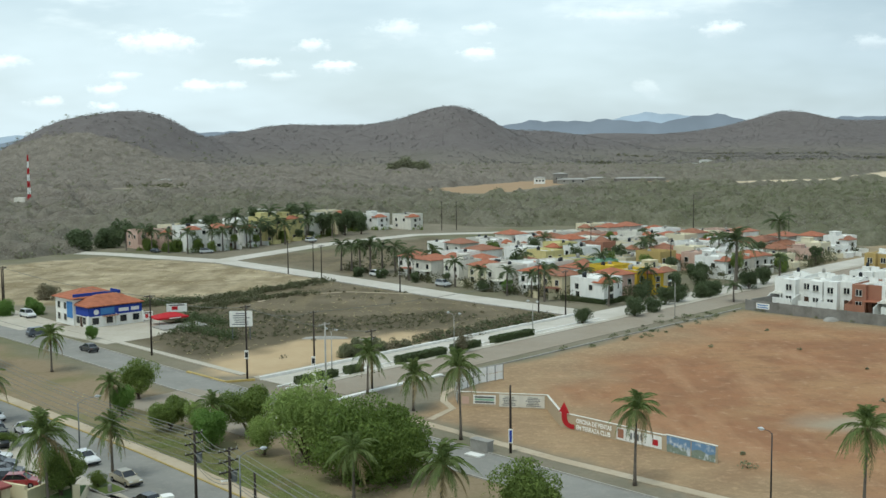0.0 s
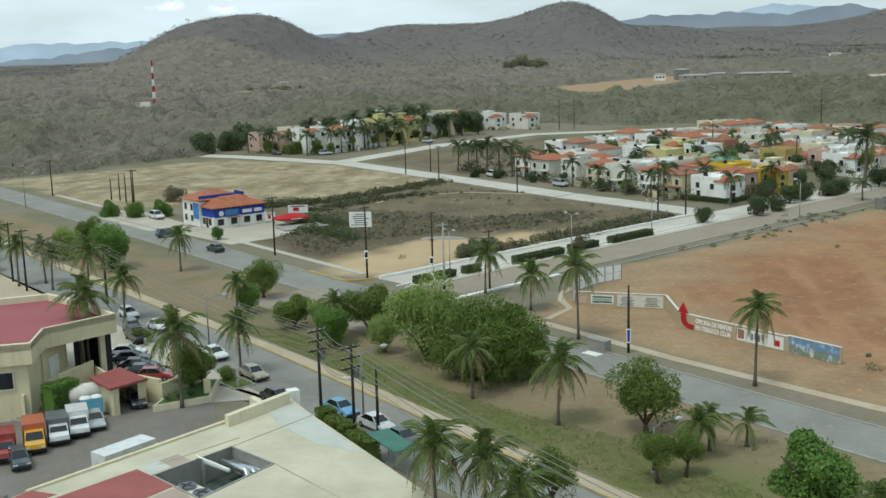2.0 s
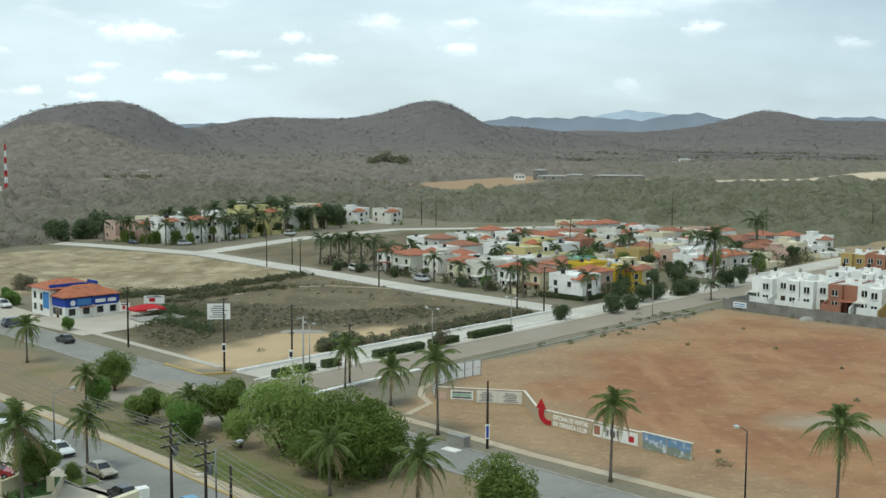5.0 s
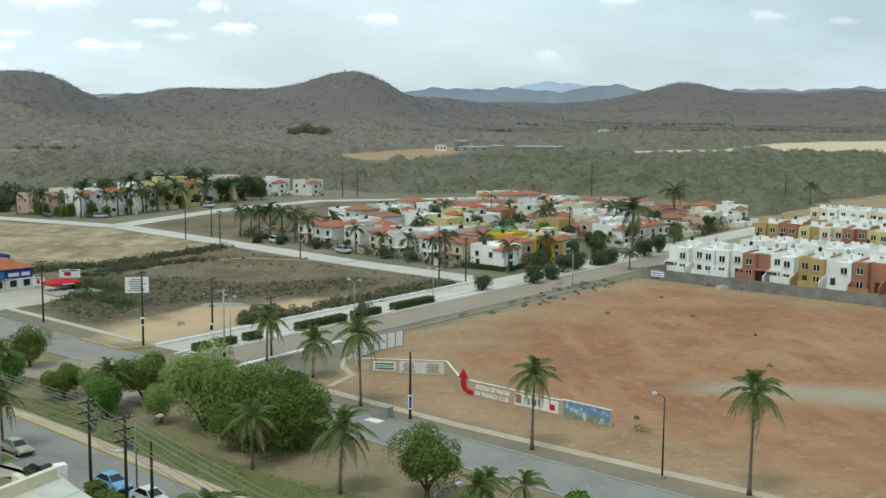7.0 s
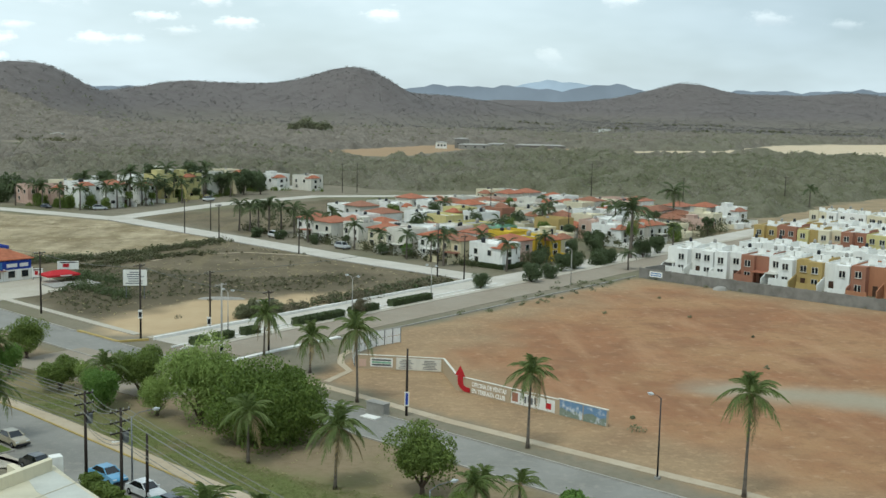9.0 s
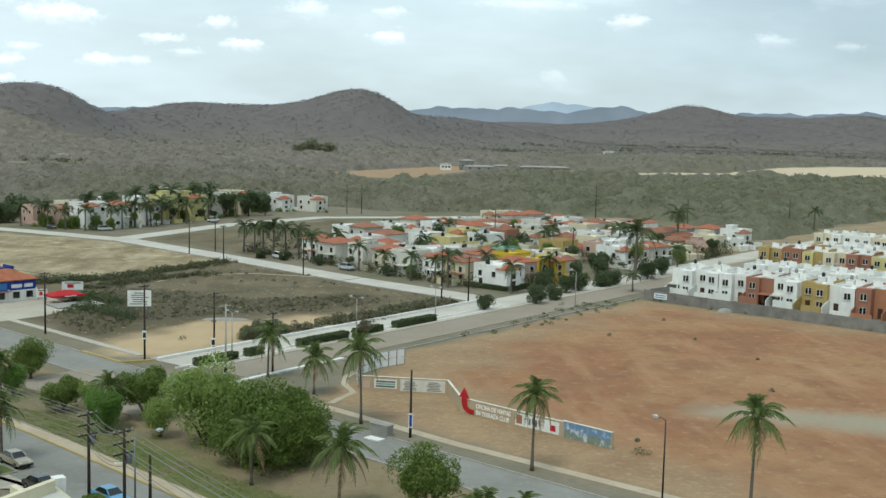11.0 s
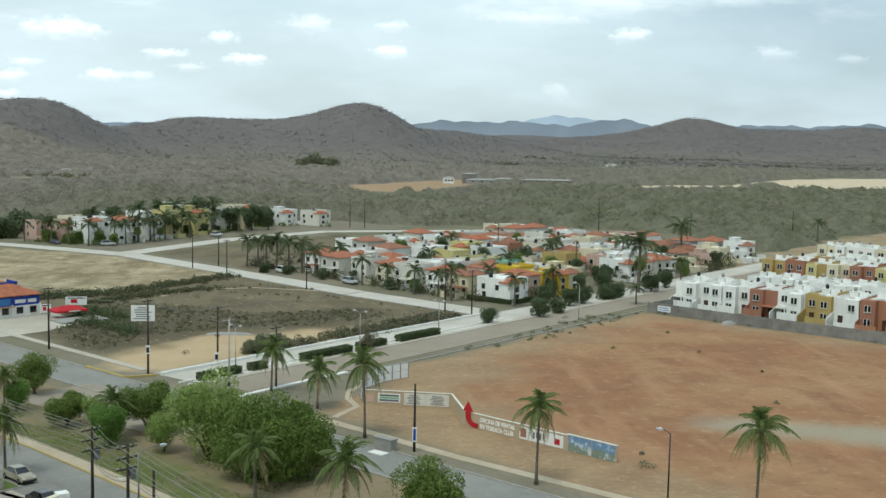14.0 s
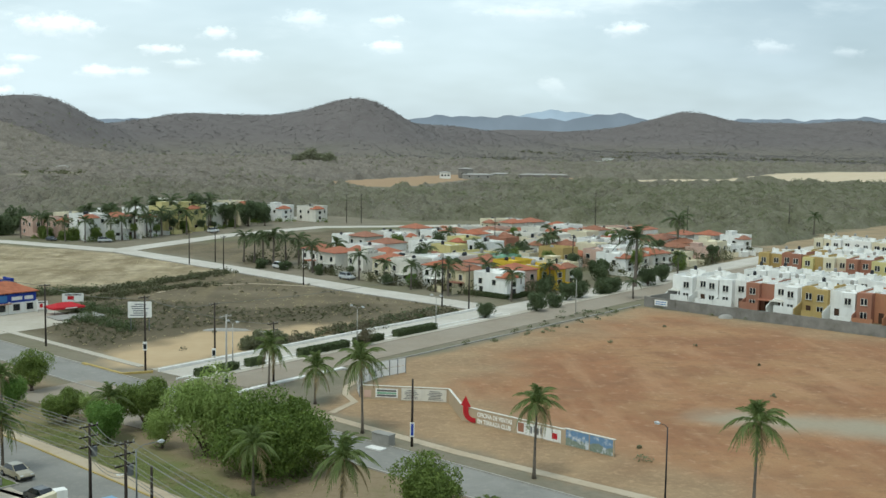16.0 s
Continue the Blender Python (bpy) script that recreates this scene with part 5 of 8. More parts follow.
def house(x, y, rz, w, d, h, wall, style, label, group, roof=None, accent=None, seed=0, z=0.0, rear=False):
    """A two-storey house; its front looks along local -y. style: hip, flat, mix, tower."""
    r = random.Random(seed or int(x * 17 + y * 29))
    root = thing("house", pose(x, y, z, 0, 0, rz), label, "house", group)
    roof = roof or M_ROOF
    accent = accent or wall
    body = Shape().box(0, 0, 0, w, d, h - 0.02)
    part("wall", body, wall, root)
    low = h * 0.52
    if style in ("flat", "mix", "tower"):
        p = Shape()
        t, ph = 0.16, r.choice((0.45, 0.7, 0.9))
        for bx, by, sx, sy in ((0, -d / 2 + t / 2, w + 0.06, t + 0.06), (0, d / 2 - t / 2, w + 0.06, t + 0.06), (-w / 2 + t / 2, 0, t + 0.06, d - 2 * t), (w / 2 - t / 2, 0, t + 0.06, d - 2 * t)):
            p.box(bx, by, h - 0.02, sx, sy, ph)
        part("parapet", p, wall, root)
        part("roof", Shape().box(0, 0, h - 0.02, w - 2 * t, d - 2 * t, 0.1), r.choice((M_GREY_ROOF, M_GREY_ROOF, M_WHITE_ROOF)), root)
        for k in range(r.choice((1, 1, 2))):
            tank = part("water_tank", r.choice((TANK_MESH, TANK_DARK)), None, root)
            tank.matrix_basis = pose(r.uniform(-0.3, 0.3) * w, r.uniform(0, 0.3) * d, h + 0.08)
        part("roof_wall", Shape().box(r.uniform(-0.3, 0.3) * w, 0.1 * d, h + 0.08, 0.16, d * 0.55, 0.7), wall, root)
        if r.random() < 0.5:
            part("vault", Shape().tube([(-0.1 * w, -0.3 * d, h - 0.3), (-0.1 * w, 0.1 * d, h - 0.3)], 1.15, 12), wall, root, "small rounded roof vault")
        if r.random() < 0.5:
            part("skylight", Shape().dome(r.uniform(-0.25, 0.25) * w, -0.2 * d, h + 0.08, 0.9, 0.9, 0.75, 10, 3), wall, root)
        if (r.random() < 0.2 and not rear) or style == "tower":
            cx, cy = r.uniform(-0.2, 0.2) * w, d * 0.18
            part("stair_head", Shape().box(cx, cy, h + 0.06, w * 0.4, d * 0.34, 1.6).box(cx, cy, h + 1.66, w * 0.4 + 0.3, d * 0.34 + 0.3, 0.14), accent, root)
    if style == "hip":
        part("roof", Shape().hip(-w / 2, -d / 2, w / 2, d / 2, h, 1.5), roof, root, "red clay tile roof")
    if style == "mix":
        fx = -w * 0.22 if r.random() < 0.5 else w * 0.22
        fw = w * 0.56
        part("front_wing", Shape().box(fx, -d / 2 - 0.9, 0, fw, 1.8, h - 0.5), accent, root)
        part("roof_front", Shape().hip(fx - fw / 2, -d / 2 - 1.8, fx + fw / 2, -d / 2 + 1.2, h - 0.5, 1.3, 0.35), roof, root, "red clay tile roof")
        window(root, fx, -d / 2 - 1.8, h - 2.5, 1.4, 1.2)
        window(root, fx, -d / 2 - 1.8, 0.9, 1.4, 1.2)
    for k in range(2):
        wx = (-0.28 + 0.56 * k) * w
        if style != "mix" or abs(wx - fx) > fw * 0.6:
            window(root, wx, -d / 2, h - 2.35, 1.2, 1.25)
    for k in range(0 if rear else 2):
        window(root, -w / 2, (-0.25 + 0.5 * k) * d, h - 2.35, 1.1, 1.2, -90)
    if rear:
        return root
    window(root, -w / 2, 0.22 * d, 0.95, 1.1, 1.2, -90)
    dr = part("door", DOOR_MESH, None, root)
    dr.matrix_basis = pose(0.3 * w if style != "mix" else -fx, -d / 2, 0.02)
    if style != "mix":
        window(root, -0.25 * w, -d / 2, 0.9, 1.5, 1.2)
        if r.random() < 0.55:
            part("porch_roof", Shape().box(0.22 * w, -d / 2 - 1.1, low - 0.35, w * 0.5, 2.2, 0.16), r.choice((roof, wall)), root)
            part("porch_post", Shape().box(0.22 * w + w * 0.22, -d / 2 - 2.05, 0, 0.22, 0.22, low - 0.35), wall, root)
            part("porch_post", Shape().box(0.22 * w - w * 0.22, -d / 2 - 2.05, 0, 0.22, 0.22, low - 0.35), wall, root)
    if r.random() < 0.6:
        for bx, by, sx, sy in ((-w / 2 - 0.1, -d / 2 - 2, 0.16, 4), (w / 2 + 0.1, -d / 2 - 2, 0.16, 4), (-w * 0.25, -d / 2 - 4, w * 0.45, 0.16)):
            part("yard_wall", Shape().box(bx, by, 0, sx, sy, 1.5), wall, root)
    return root


WORDS = {M_WHITE.name: "white", M_MIDWHITE.name: "greyed white", M_OFFWHITE.name: "off-white", M_CREAM.name: "cream", M_YELLOW.name: "bright yellow", M_PALE_YELLOW.name: "pale yellow", M_OCHRE.name: "ochre", M_ORANGE.name: "orange",
         M_TERRA.name: "terracotta", M_SKYBLUE.name: "sky-blue", M_PINK.name: "pink", M_GREEN.name: "pale green", M_BLUE.name: "deep blue", M_CREAM2.name: "pale cream"}
ROOFWORD = {"hip": "a red clay tile roof", "flat": "a flat parapet roof", "mix": "a tiled front roof", "tower": "a flat roof and stair head"}

# the dense block beyond the side street
DA, DB = Vector((-0.63, 0.777)), Vector((0.67, 0.742))
CORNER = Vector((33.2, 244.6))
SPECIAL = {(0, 0): (M_WHITE, "mix"), (0, 1): (M_PINK, "hip"), (0, 2): (M_YELLOW, "mix"), (1, 0): (M_CREAM, "hip"), (2, 0): (M_WHITE, "hip"), (3, 0): (M_OFFWHITE, "flat"), (4, 0): (M_CREAM2, "hip"),
           (5, 0): (M_OFFWHITE, "flat"), (6, 0): (M_OFFWHITE, "hip"), (7, 0): (M_WHITE, "hip"), (0, 3): (M_CREAM, "mix"), (0, 5): (M_WHITE, "mix"), (1, 2): (M_YELLOW, "flat"), (2, 3): (M_GREEN, "mix"),
           (4, 5): (M_SKYBLUE, "flat"), (5, 4): (M_PALE_YELLOW, "flat"), (3, 1): (M_WHITE, "flat"), (0, 6): (M_WHITE, "mix"), (6, 6): (M_PALE_YELLOW, "mix"), (3, 3): (M_PALE_YELLOW, "flat"), (5, 7): (M_TERRA, "flat"), (2, 6): (M_OCHRE, "flat")}
rb = random.Random(77)
for i in range(11):
    for j in range(16):
        if j in (5, 11) or (i >= 9 and j < 2) or (i >= 8 and j < 4) or (i == 4 and j == 7):
            continue
        if (i, j) not in SPECIAL and rb.random() < 0.10:
            continue
        p = CORNER + DA * (6.5 + 9.4 * i) + DB * (6 + 9.1 * j)
        p += Vector((rb.uniform(-1.2, 1.2), rb.uniform(-1.2, 1.2)))
        wallm = rb.choice((M_WHITE, M_WHITE, M_WHITE, M_MIDWHITE, M_OFFWHITE, M_WHITE, M_WHITE, M_CREAM2, M_OFFWHITE, M_PINK))
        style = rb.choice(("flat", "flat", "mix", "mix", "hip", "hip", "flat"))
        h = rb.choice((2.9, 3.2, 3.6, 4.4, 5.0))
        if (i, j) in SPECIAL:
            wallm, style = SPECIAL[(i, j)]
            h = 5.1
        turn = (-51 if (j == 0 and i > 0) else 42 if i == 0 else rb.choice((-51, 42, -51))) + rb.uniform(-4, 4)
        word = WORDS[wallm.name]
        house(p.x, p.y, turn, rb.uniform(6.4, 8.2), rb.uniform(6.8, 8.4), h, wallm, style, f"{word} two-storey house with {ROOFWORD[style]}", "houses of the dense block",
              roof=rb.choice((M_ROOF, M_ROOF, M_ROOF_OLD)), seed=i * 31 + j + 1, rear=i > 0 and j > 0)
for k, (a, b) in enumerate([(3, 48), (12, 48), (20, 47), (33, 48), (46, 48), (58, 50), (70, 49), (82, 48), (15, 103), (32, 104), (55, 103), (75, 104), (50, 24), (30, 73), (62, 73), (18, 70), (88, 78), (40, 62), (5, 72), (52, 86), (25, 88), (-1, 62), (-2, 84), (-3, 105), (75, 30), (66, 22), (10, 27), (1, 20), (20, 4), (34, 3), (55, 2), (8, 14), (28, 15), (48, 13), (62, 35), (40, 35), (22, 36), (84, 12), (90, 30), (90, 60), (8, 58), (35, 80), (66, 95), (12, 82), (42, 117), (70, 118), (20, 118), (58, 60), (76, 62), (30, 25), (-3, 40), (-4, 12), (-3, 28), (10, 120)]):
    p = CORNER + DA * a + DB * b
    tree(p.x, p.y, rb.uniform(3.4, 6.8) if b > 10 else 2.8, rb.uniform(2.2, 3.6) if b > 10 else 1.6, rb.choice(("fardark", "fardark", "farbright")), 1.0, "leafy tree among the houses", "trees among the houses", seed=200 + k)

gg = np.random.default_rng(90)
n = 380
a, b = gg.uniform(-1, 104, n), gg.uniform(2, 145, n)
a[:46], b[:46] = gg.uniform(4, 100, 46), gg.uniform(-1.8, 0.8, 46)
a[46:76], b[46:76] = gg.uniform(-3.5, 1.0, 30), gg.uniform(2, 120, 30)
pts = np.stack([CORNER.x + DA.x * a + DB.x * b, CORNER.y + DA.y * a + DB.y * b, np.where(np.arange(n) < 76, 0.0, 1.2)], 1)
bush_field("garden_shrubs", pts, gg.uniform(1.0, 2.5, n), 90, 0.25, M_OLIVE, "dark green garden shrubs between the houses", "shrubs", 1.0, seed=91)
pts = np.vstack([along((-106, 384), (-82, 373), 16, 1.2, gg), along((-76, 380), (-44, 442), 26, 1.3, gg), along((-44, 458), (-34, 468), 25, 2.5, gg), along((-30, 466), (-10, 464), 10, 1.0, gg)])
bush_field("garden_hedges", pts, gg.uniform(0.7, 1.7, len(pts)), 60, 0.24, M_LEAF, "dark green garden hedges before the distant houses", "shrubs", 1.0, seed=92)
for x, y, h, rr in ((-41, 463, 9, 4.5), (-37, 468, 8, 4), (-44, 468, 9.5, 4.5), (-84, 400, 12, 3.5), (-72, 420, 13, 4), (-60, 436, 12.5, 3.5), (-94, 402, 9.5, 3)):
    tree(x, y, h, rr, "fardark", 1.0, "tall dark tree among the distant houses", "garden trees")

# the group behind the tan field
for k, (x, y, rz, w, d, h, wm, st) in enumerate([
        (-107, 396, 40, 9, 9, 5.8, M_PINK, "mix"), (-97.5, 391, 40, 9, 9, 6.2, M_PINK, "mix"), (-88, 385, 40, 9.5, 9, 7.8, M_WHITE, "mix"), (-79.5, 389, 40, 8.5, 9, 7.4, M_WHITE, "hip"), (-73, 401, 50, 9, 9, 7.0, M_WHITE, "mix"),
        (-66.5, 411.5, 50, 8.5, 9, 9.2, M_PALE_YELLOW, "tower"), (-60.5, 424, 50, 9, 9, 8.6, M_PALE_YELLOW, "mix"), (-54, 437, 50, 9, 9, 8.4, M_OFFWHITE, "flat"), (-48, 450, 50, 9, 10, 8.6, M_CREAM2, "mix"),
        (-99, 407, 40, 9, 9, 6.4, M_CREAM2, "flat"), (-86, 403, 40, 9, 9, 7.2, M_WHITE, "tower"), (-77, 417, 45, 9, 9, 8.2, M_WHITE, "flat"), (-70, 431, 45, 9, 9, 9.4, M_OFFWHITE, "tower"),
        (-30.5, 475, 48, 9, 9, 5.6, M_WHITE, "mix"), (-16.5, 474, 48, 9, 9, 5.6, M_OFFWHITE, "mix")]):
    house(x, y, rz, w, d, h, wm, st, f"{WORDS[wm.name]} house with {ROOFWORD[st]}", "houses beyond the fields", seed=400 + k)
for k in range(15):
    a = k / 14
    x, y = (-104 + a * 2 * 30, 383 - a * 2 * 9) if a < 0.5 else (-72 + (a - 0.5) * 2 * 30, 387 + (a - 0.5) * 2 * 58)
    tree(x + rb.uniform(-2, 2), y + rb.uniform(-2, 2), rb.uniform(3.0, 6.0), rb.uniform(1.8, 3.0), rb.choice(("fardark", "farbright")), 1.0, "leafy garden tree before the houses", "garden trees", seed=300 + k)

# the terraces behind the block wall


TWIN = {}


def twin_window(parent, x, y, z, rz=0):
    """Two narrow dark sashes in a thin frame with a sill."""
    if not TWIN:
        f = ring(1.36, 1.36, 0.06, 0.08).box(0, -0.05, 0.06, 0.16, 0.08, 1.24)
        TWIN["frame"] = f.mesh("window", M_MIDWHITE)
        TWIN["pane"] = Shape().box(-0.34, -0.02, 0.06, 0.5, 0.03, 1.24).box(0.34, -0.02, 0.06, 0.5, 0.03, 1.24).mesh("pane", M_GLASS)
        TWIN["sill"] = Shape().box(0, -0.09, -0.08, 1.5, 0.2, 0.08).mesh("sill", M_MIDWHITE)
    win = part("window", TWIN["frame"], None, parent)
    win.matrix_basis = pose(x, y, z, 0, 0, rz)
    part("pane", TWIN["pane"], None, win, "dark glass")
    part("sill", TWIN["sill"], None, win)


def terrace_unit(x, y, rz, w, d, h, wall, accent, label, group, seed):
    """A two-storey terrace unit: set-back and jutting halves, roof clutter, a walled yard."""
    r = random.Random(seed)
    root = thing("terrace_house", pose(x, y, 0, 0, 0, rz), label, "terrace house", group)
    part("wall", Shape().box(0, 0, 0, w, d, h), wall, root)
    jut = r.choice((0.7, 1.1, 1.6, 2.0))
    side = r.choice((-1, 1))
    top = h + r.choice((0.15, 0.4, 0.6))
    part("bay", Shape().box(side * w * 0.23, -d / 2 - jut / 2, 0, w * 0.5, jut, top), accent, root)
    p = Shape()
    for bx, by, sx, sy in ((0, -d / 2 + 0.08, w, 0.16), (0, d / 2 - 0.08, w, 0.16), (-w / 2 + 0.08, 0, 0.16, d - 0.32), (w / 2 - 0.08, 0, 0.16, d - 0.32)):
        p.box(bx, by, h, sx, sy, 0.4)
    part("parapet", p, wall, root)
    if r.random() < 0.4:
        part("curved_gable", Shape().dome(-side * w * 0.22, -d / 2 + 0.1, h + 0.35, w * 0.25, 0.12, 0.55, 12, 4), wall, root)
    part("roof", Shape().box(0, 0, h, w - 0.32, d - 0.32, 0.08), M_WHITE_ROOF, root, "white painted flat roof")
    part("tank_block", Shape().box(-side * w * 0.2, d * 0.2, h + 0.08, 1.7, 1.7, 0.9).box(-side * w * 0.2, d * 0.2, h + 0.98, 1.9, 1.9, 0.1), M_WHITE, root)
    tank = part("water_tank", r.choice((TANK_MESH, TANK_MESH, TANK_DARK)), None, root)
    tank.matrix_basis = pose(-side * w * 0.2, d * 0.2, h + 1.08) @ Matrix.Scale(0.75, 4)
    part("stair_screen", Shape().box(side * w * 0.2, d * 0.05, h + 0.08, 1.9, 0.14, 1.2).box(side * w * 0.2 - 0.9, d * 0.05 + 0.8, h + 0.08, 0.14, 1.5, 1.2), M_WHITE, root)
    part("skylight", Shape().dome(side * w * 0.12, -d * 0.2, h + 0.08, 0.6, 0.6, 0.4, 8, 3), M_WHITE, root)
    part("gas_tank", Shape().tube([(-0.6, -0.33 * d, h + 0.35), (-0.5, -0.33 * d, h + 0.35), (0.5, -0.33 * d, h + 0.35), (0.6, -0.33 * d, h + 0.35)], [0.12, 0.26, 0.26, 0.12], 8), M_MIDWHITE, root)
    part("party_wall", Shape().box(w * 0.47, 0.05 * d, h + 0.08, 0.16, d * 0.6, 0.8), wall, root)
    twin_window(root, side * w * 0.23, -d / 2 - jut, h - 2.0)
    if r.random() < 0.7:
        twin_window(root, side * w * 0.23, -d / 2 - jut, 0.9)
    if r.random() < 0.7:
        twin_window(root, -side * w * 0.25, -d / 2, h - 2.0)
    dr = part("door", DOOR_MESH, None, root)
    dr.matrix_basis = pose(-side * w * 0.25, -d / 2, 0.02)
    if r.random() < 0.45:
        roofm = r.choice((M_ROOF_OLD, M_ROOF, M_MIDWHITE))
        part("porch_roof", Shape().box(-side * w * 0.25, -d / 2 - 1.3, 2.45, w * 0.46, 2.6, 0.18), roofm, root, "" if roofm is M_MIDWHITE else "red clay tile porch roof")
        part("porch_post", Shape().box(-side * w * 0.06, -d / 2 - 2.5, 0, 0.24, 0.24, 2.45), wall, root)
    # sloping wing wall and the low front wall of the yard
    wing = Shape()
    y0, y1 = -d / 2, -d / 2 - 4.2
    for xx in (-w / 2 + 0.02, -w / 2 + 0.18):
        wing.v += [(xx, y0, 0), (xx, y1, 0), (xx, y1, 1.7), (xx, y0, 2.9)]
    wing.f = [(0, 3, 2, 1), (4, 5, 6, 7), (0, 1, 5, 4), (1, 2, 6, 5), (2, 3, 7, 6), (3, 0, 4, 7)]
    part("wing_wall", wing, accent, root)
    part("yard_wall", Shape().box(side * w * 0.14, y1 - 0.09, 0, w * 0.7, 0.16, r.choice((1.3, 1.7, 2.0))), wall, root)
    twin_window(root, -w / 2, 0.2 * d, h - 2.0, -90)
    twin_window(root, -w / 2, -0.25 * d, h - 2.0, -90)
    twin_window(root, -w / 2, -0.25 * d, 0.9, -90)
    return root


def terrace(start, step, n, colours, group, d=10.5, h=5.4, seed=0):
    rz = math.degrees(math.atan2(step[1], step[0]))
    w = math.hypot(*step)
    for k in range(n):
        wall, accent = colours[k % len(colours)]
        terrace_unit(start[0] + step[0] * (k + 0.5), start[1] + step[1] * (k + 0.5), rz, w - 0.02, d, h + (0.25 if k % 3 == 1 else 0), wall, accent,
                     f"{WORDS[wall.name]} two-storey terrace house with flat white roof", group, seed + k)


U = (4.3, -4.15)
terrace((76, 250.5), U, 18, [(M_WHITE, M_WHITE), (M_WHITE, M_WHITE), (M_WHITE, M_WHITE), (M_TERRA, M_TERRA), (M_WHITE, M_WHITE), (M_OCHRE, M_OCHRE), (M_WHITE, M_WHITE), (M_ORANGE, M_TERRA), (M_ORANGE, M_ORANGE), (M_OCHRE, M_YELLOW)], "first terrace row", seed=500)
terrace((115, 301), U, 14, [(M_OCHRE, M_OCHRE), (M_TERRA, M_TERRA), (M_OCHRE, M_PALE_YELLOW), (M_CREAM2, M_CREAM2), (M_TERRA, M_TERRA), (M_PALE_YELLOW, M_PALE_YELLOW), (M_PALE_YELLOW, M_OCHRE), (M_CREAM2, M_CREAM2), (M_PALE_YELLOW, M_PALE_YELLOW)], "second terrace row", seed=530)
terrace((133, 310), U, 12, [(M_OCHRE, M_OCHRE), (M_WHITE, M_WHITE), (M_WHITE, M_WHITE), (M_WHITE, M_CREAM2), (M_TERRA, M_TERRA), (M_WHITE, M_WHITE)], "third terrace row", seed=560)
terrace((149, 346), U, 12, [(M_CREAM2, M_CREAM2), (M_WHITE, M_WHITE), (M_WHITE, M_WHITE)], "fourth terrace row", seed=590)
terrace((96, 262), U, 14, [(M_WHITE, M_WHITE)], "back of the first terrace row", 8.0, 5.2, seed=620)

# grey block wall with piers round the terraces
wall_pts = [(63.6, 237.2), (76, 223.0), (99.9, 198.2), (150, 147)]
s = Shape()
for a, b in zip(wall_pts, wall_pts[1:]):
    L = math.hypot(b[0] - a[0], b[1] - a[1])
    ang = math.degrees(math.atan2(b[1] - a[1], b[0] - a[0]))
    s.box((a[0] + b[0]) / 2, (a[1] + b[1]) / 2, 0, L, 0.2, 2.2, ang)
bw = single("wall_block_boundary", s, M_BLOCK, "long grey rendered block boundary wall", "wall", kind="structure")
for k in range(34):
    q = k / 33
    L1, L2 = math.hypot(12.4, 14.2), math.hypot(74, 76)
    dd = q * (L1 + L2)
    (a, b, t) = (wall_pts[0], wall_pts[1], dd / L1) if dd < L1 else (wall_pts[1], wall_pts[3], (dd - L1) / L2)
    part("pier", Shape().box(a[0] + (b[0] - a[0]) * t, a[1] + (b[1] - a[1]) * t, 0, 0.34, 0.34, 2.28, 45), M_BLOCK, bw)
part("side_wall", Shape().box(71.5, 243.5, 0, 17, 0.2, 2.2, 40), M_BLOCK, bw)
pn = thing("wall_notice", pose(66.2, 233.95, 0.6, 0, 0, -48.9), "small white painted notice on the grey wall", "sign")
part("panel", Shape().box(0, -0.03, 0, 3.2, 0.04, 1.2), M_WHITE, pn)
for k in range(2):
    part("line_of_writing", Shape().box(0, -0.056, 0.25 + 0.45 * k, 2.6, 0.01, 0.2), M_SKYBLUE, pn, "illegible blue writing")
single("gravel_heap", Shape().dome(76.2, 221.4, 0, 1.6, 1.2, 0.8, 12, 4), M_CONCRETE, "small heap of pale gravel by the wall", "gravel", smooth=True)

# ---------------------------------------------------------------- blue and white shop with tiled roofs


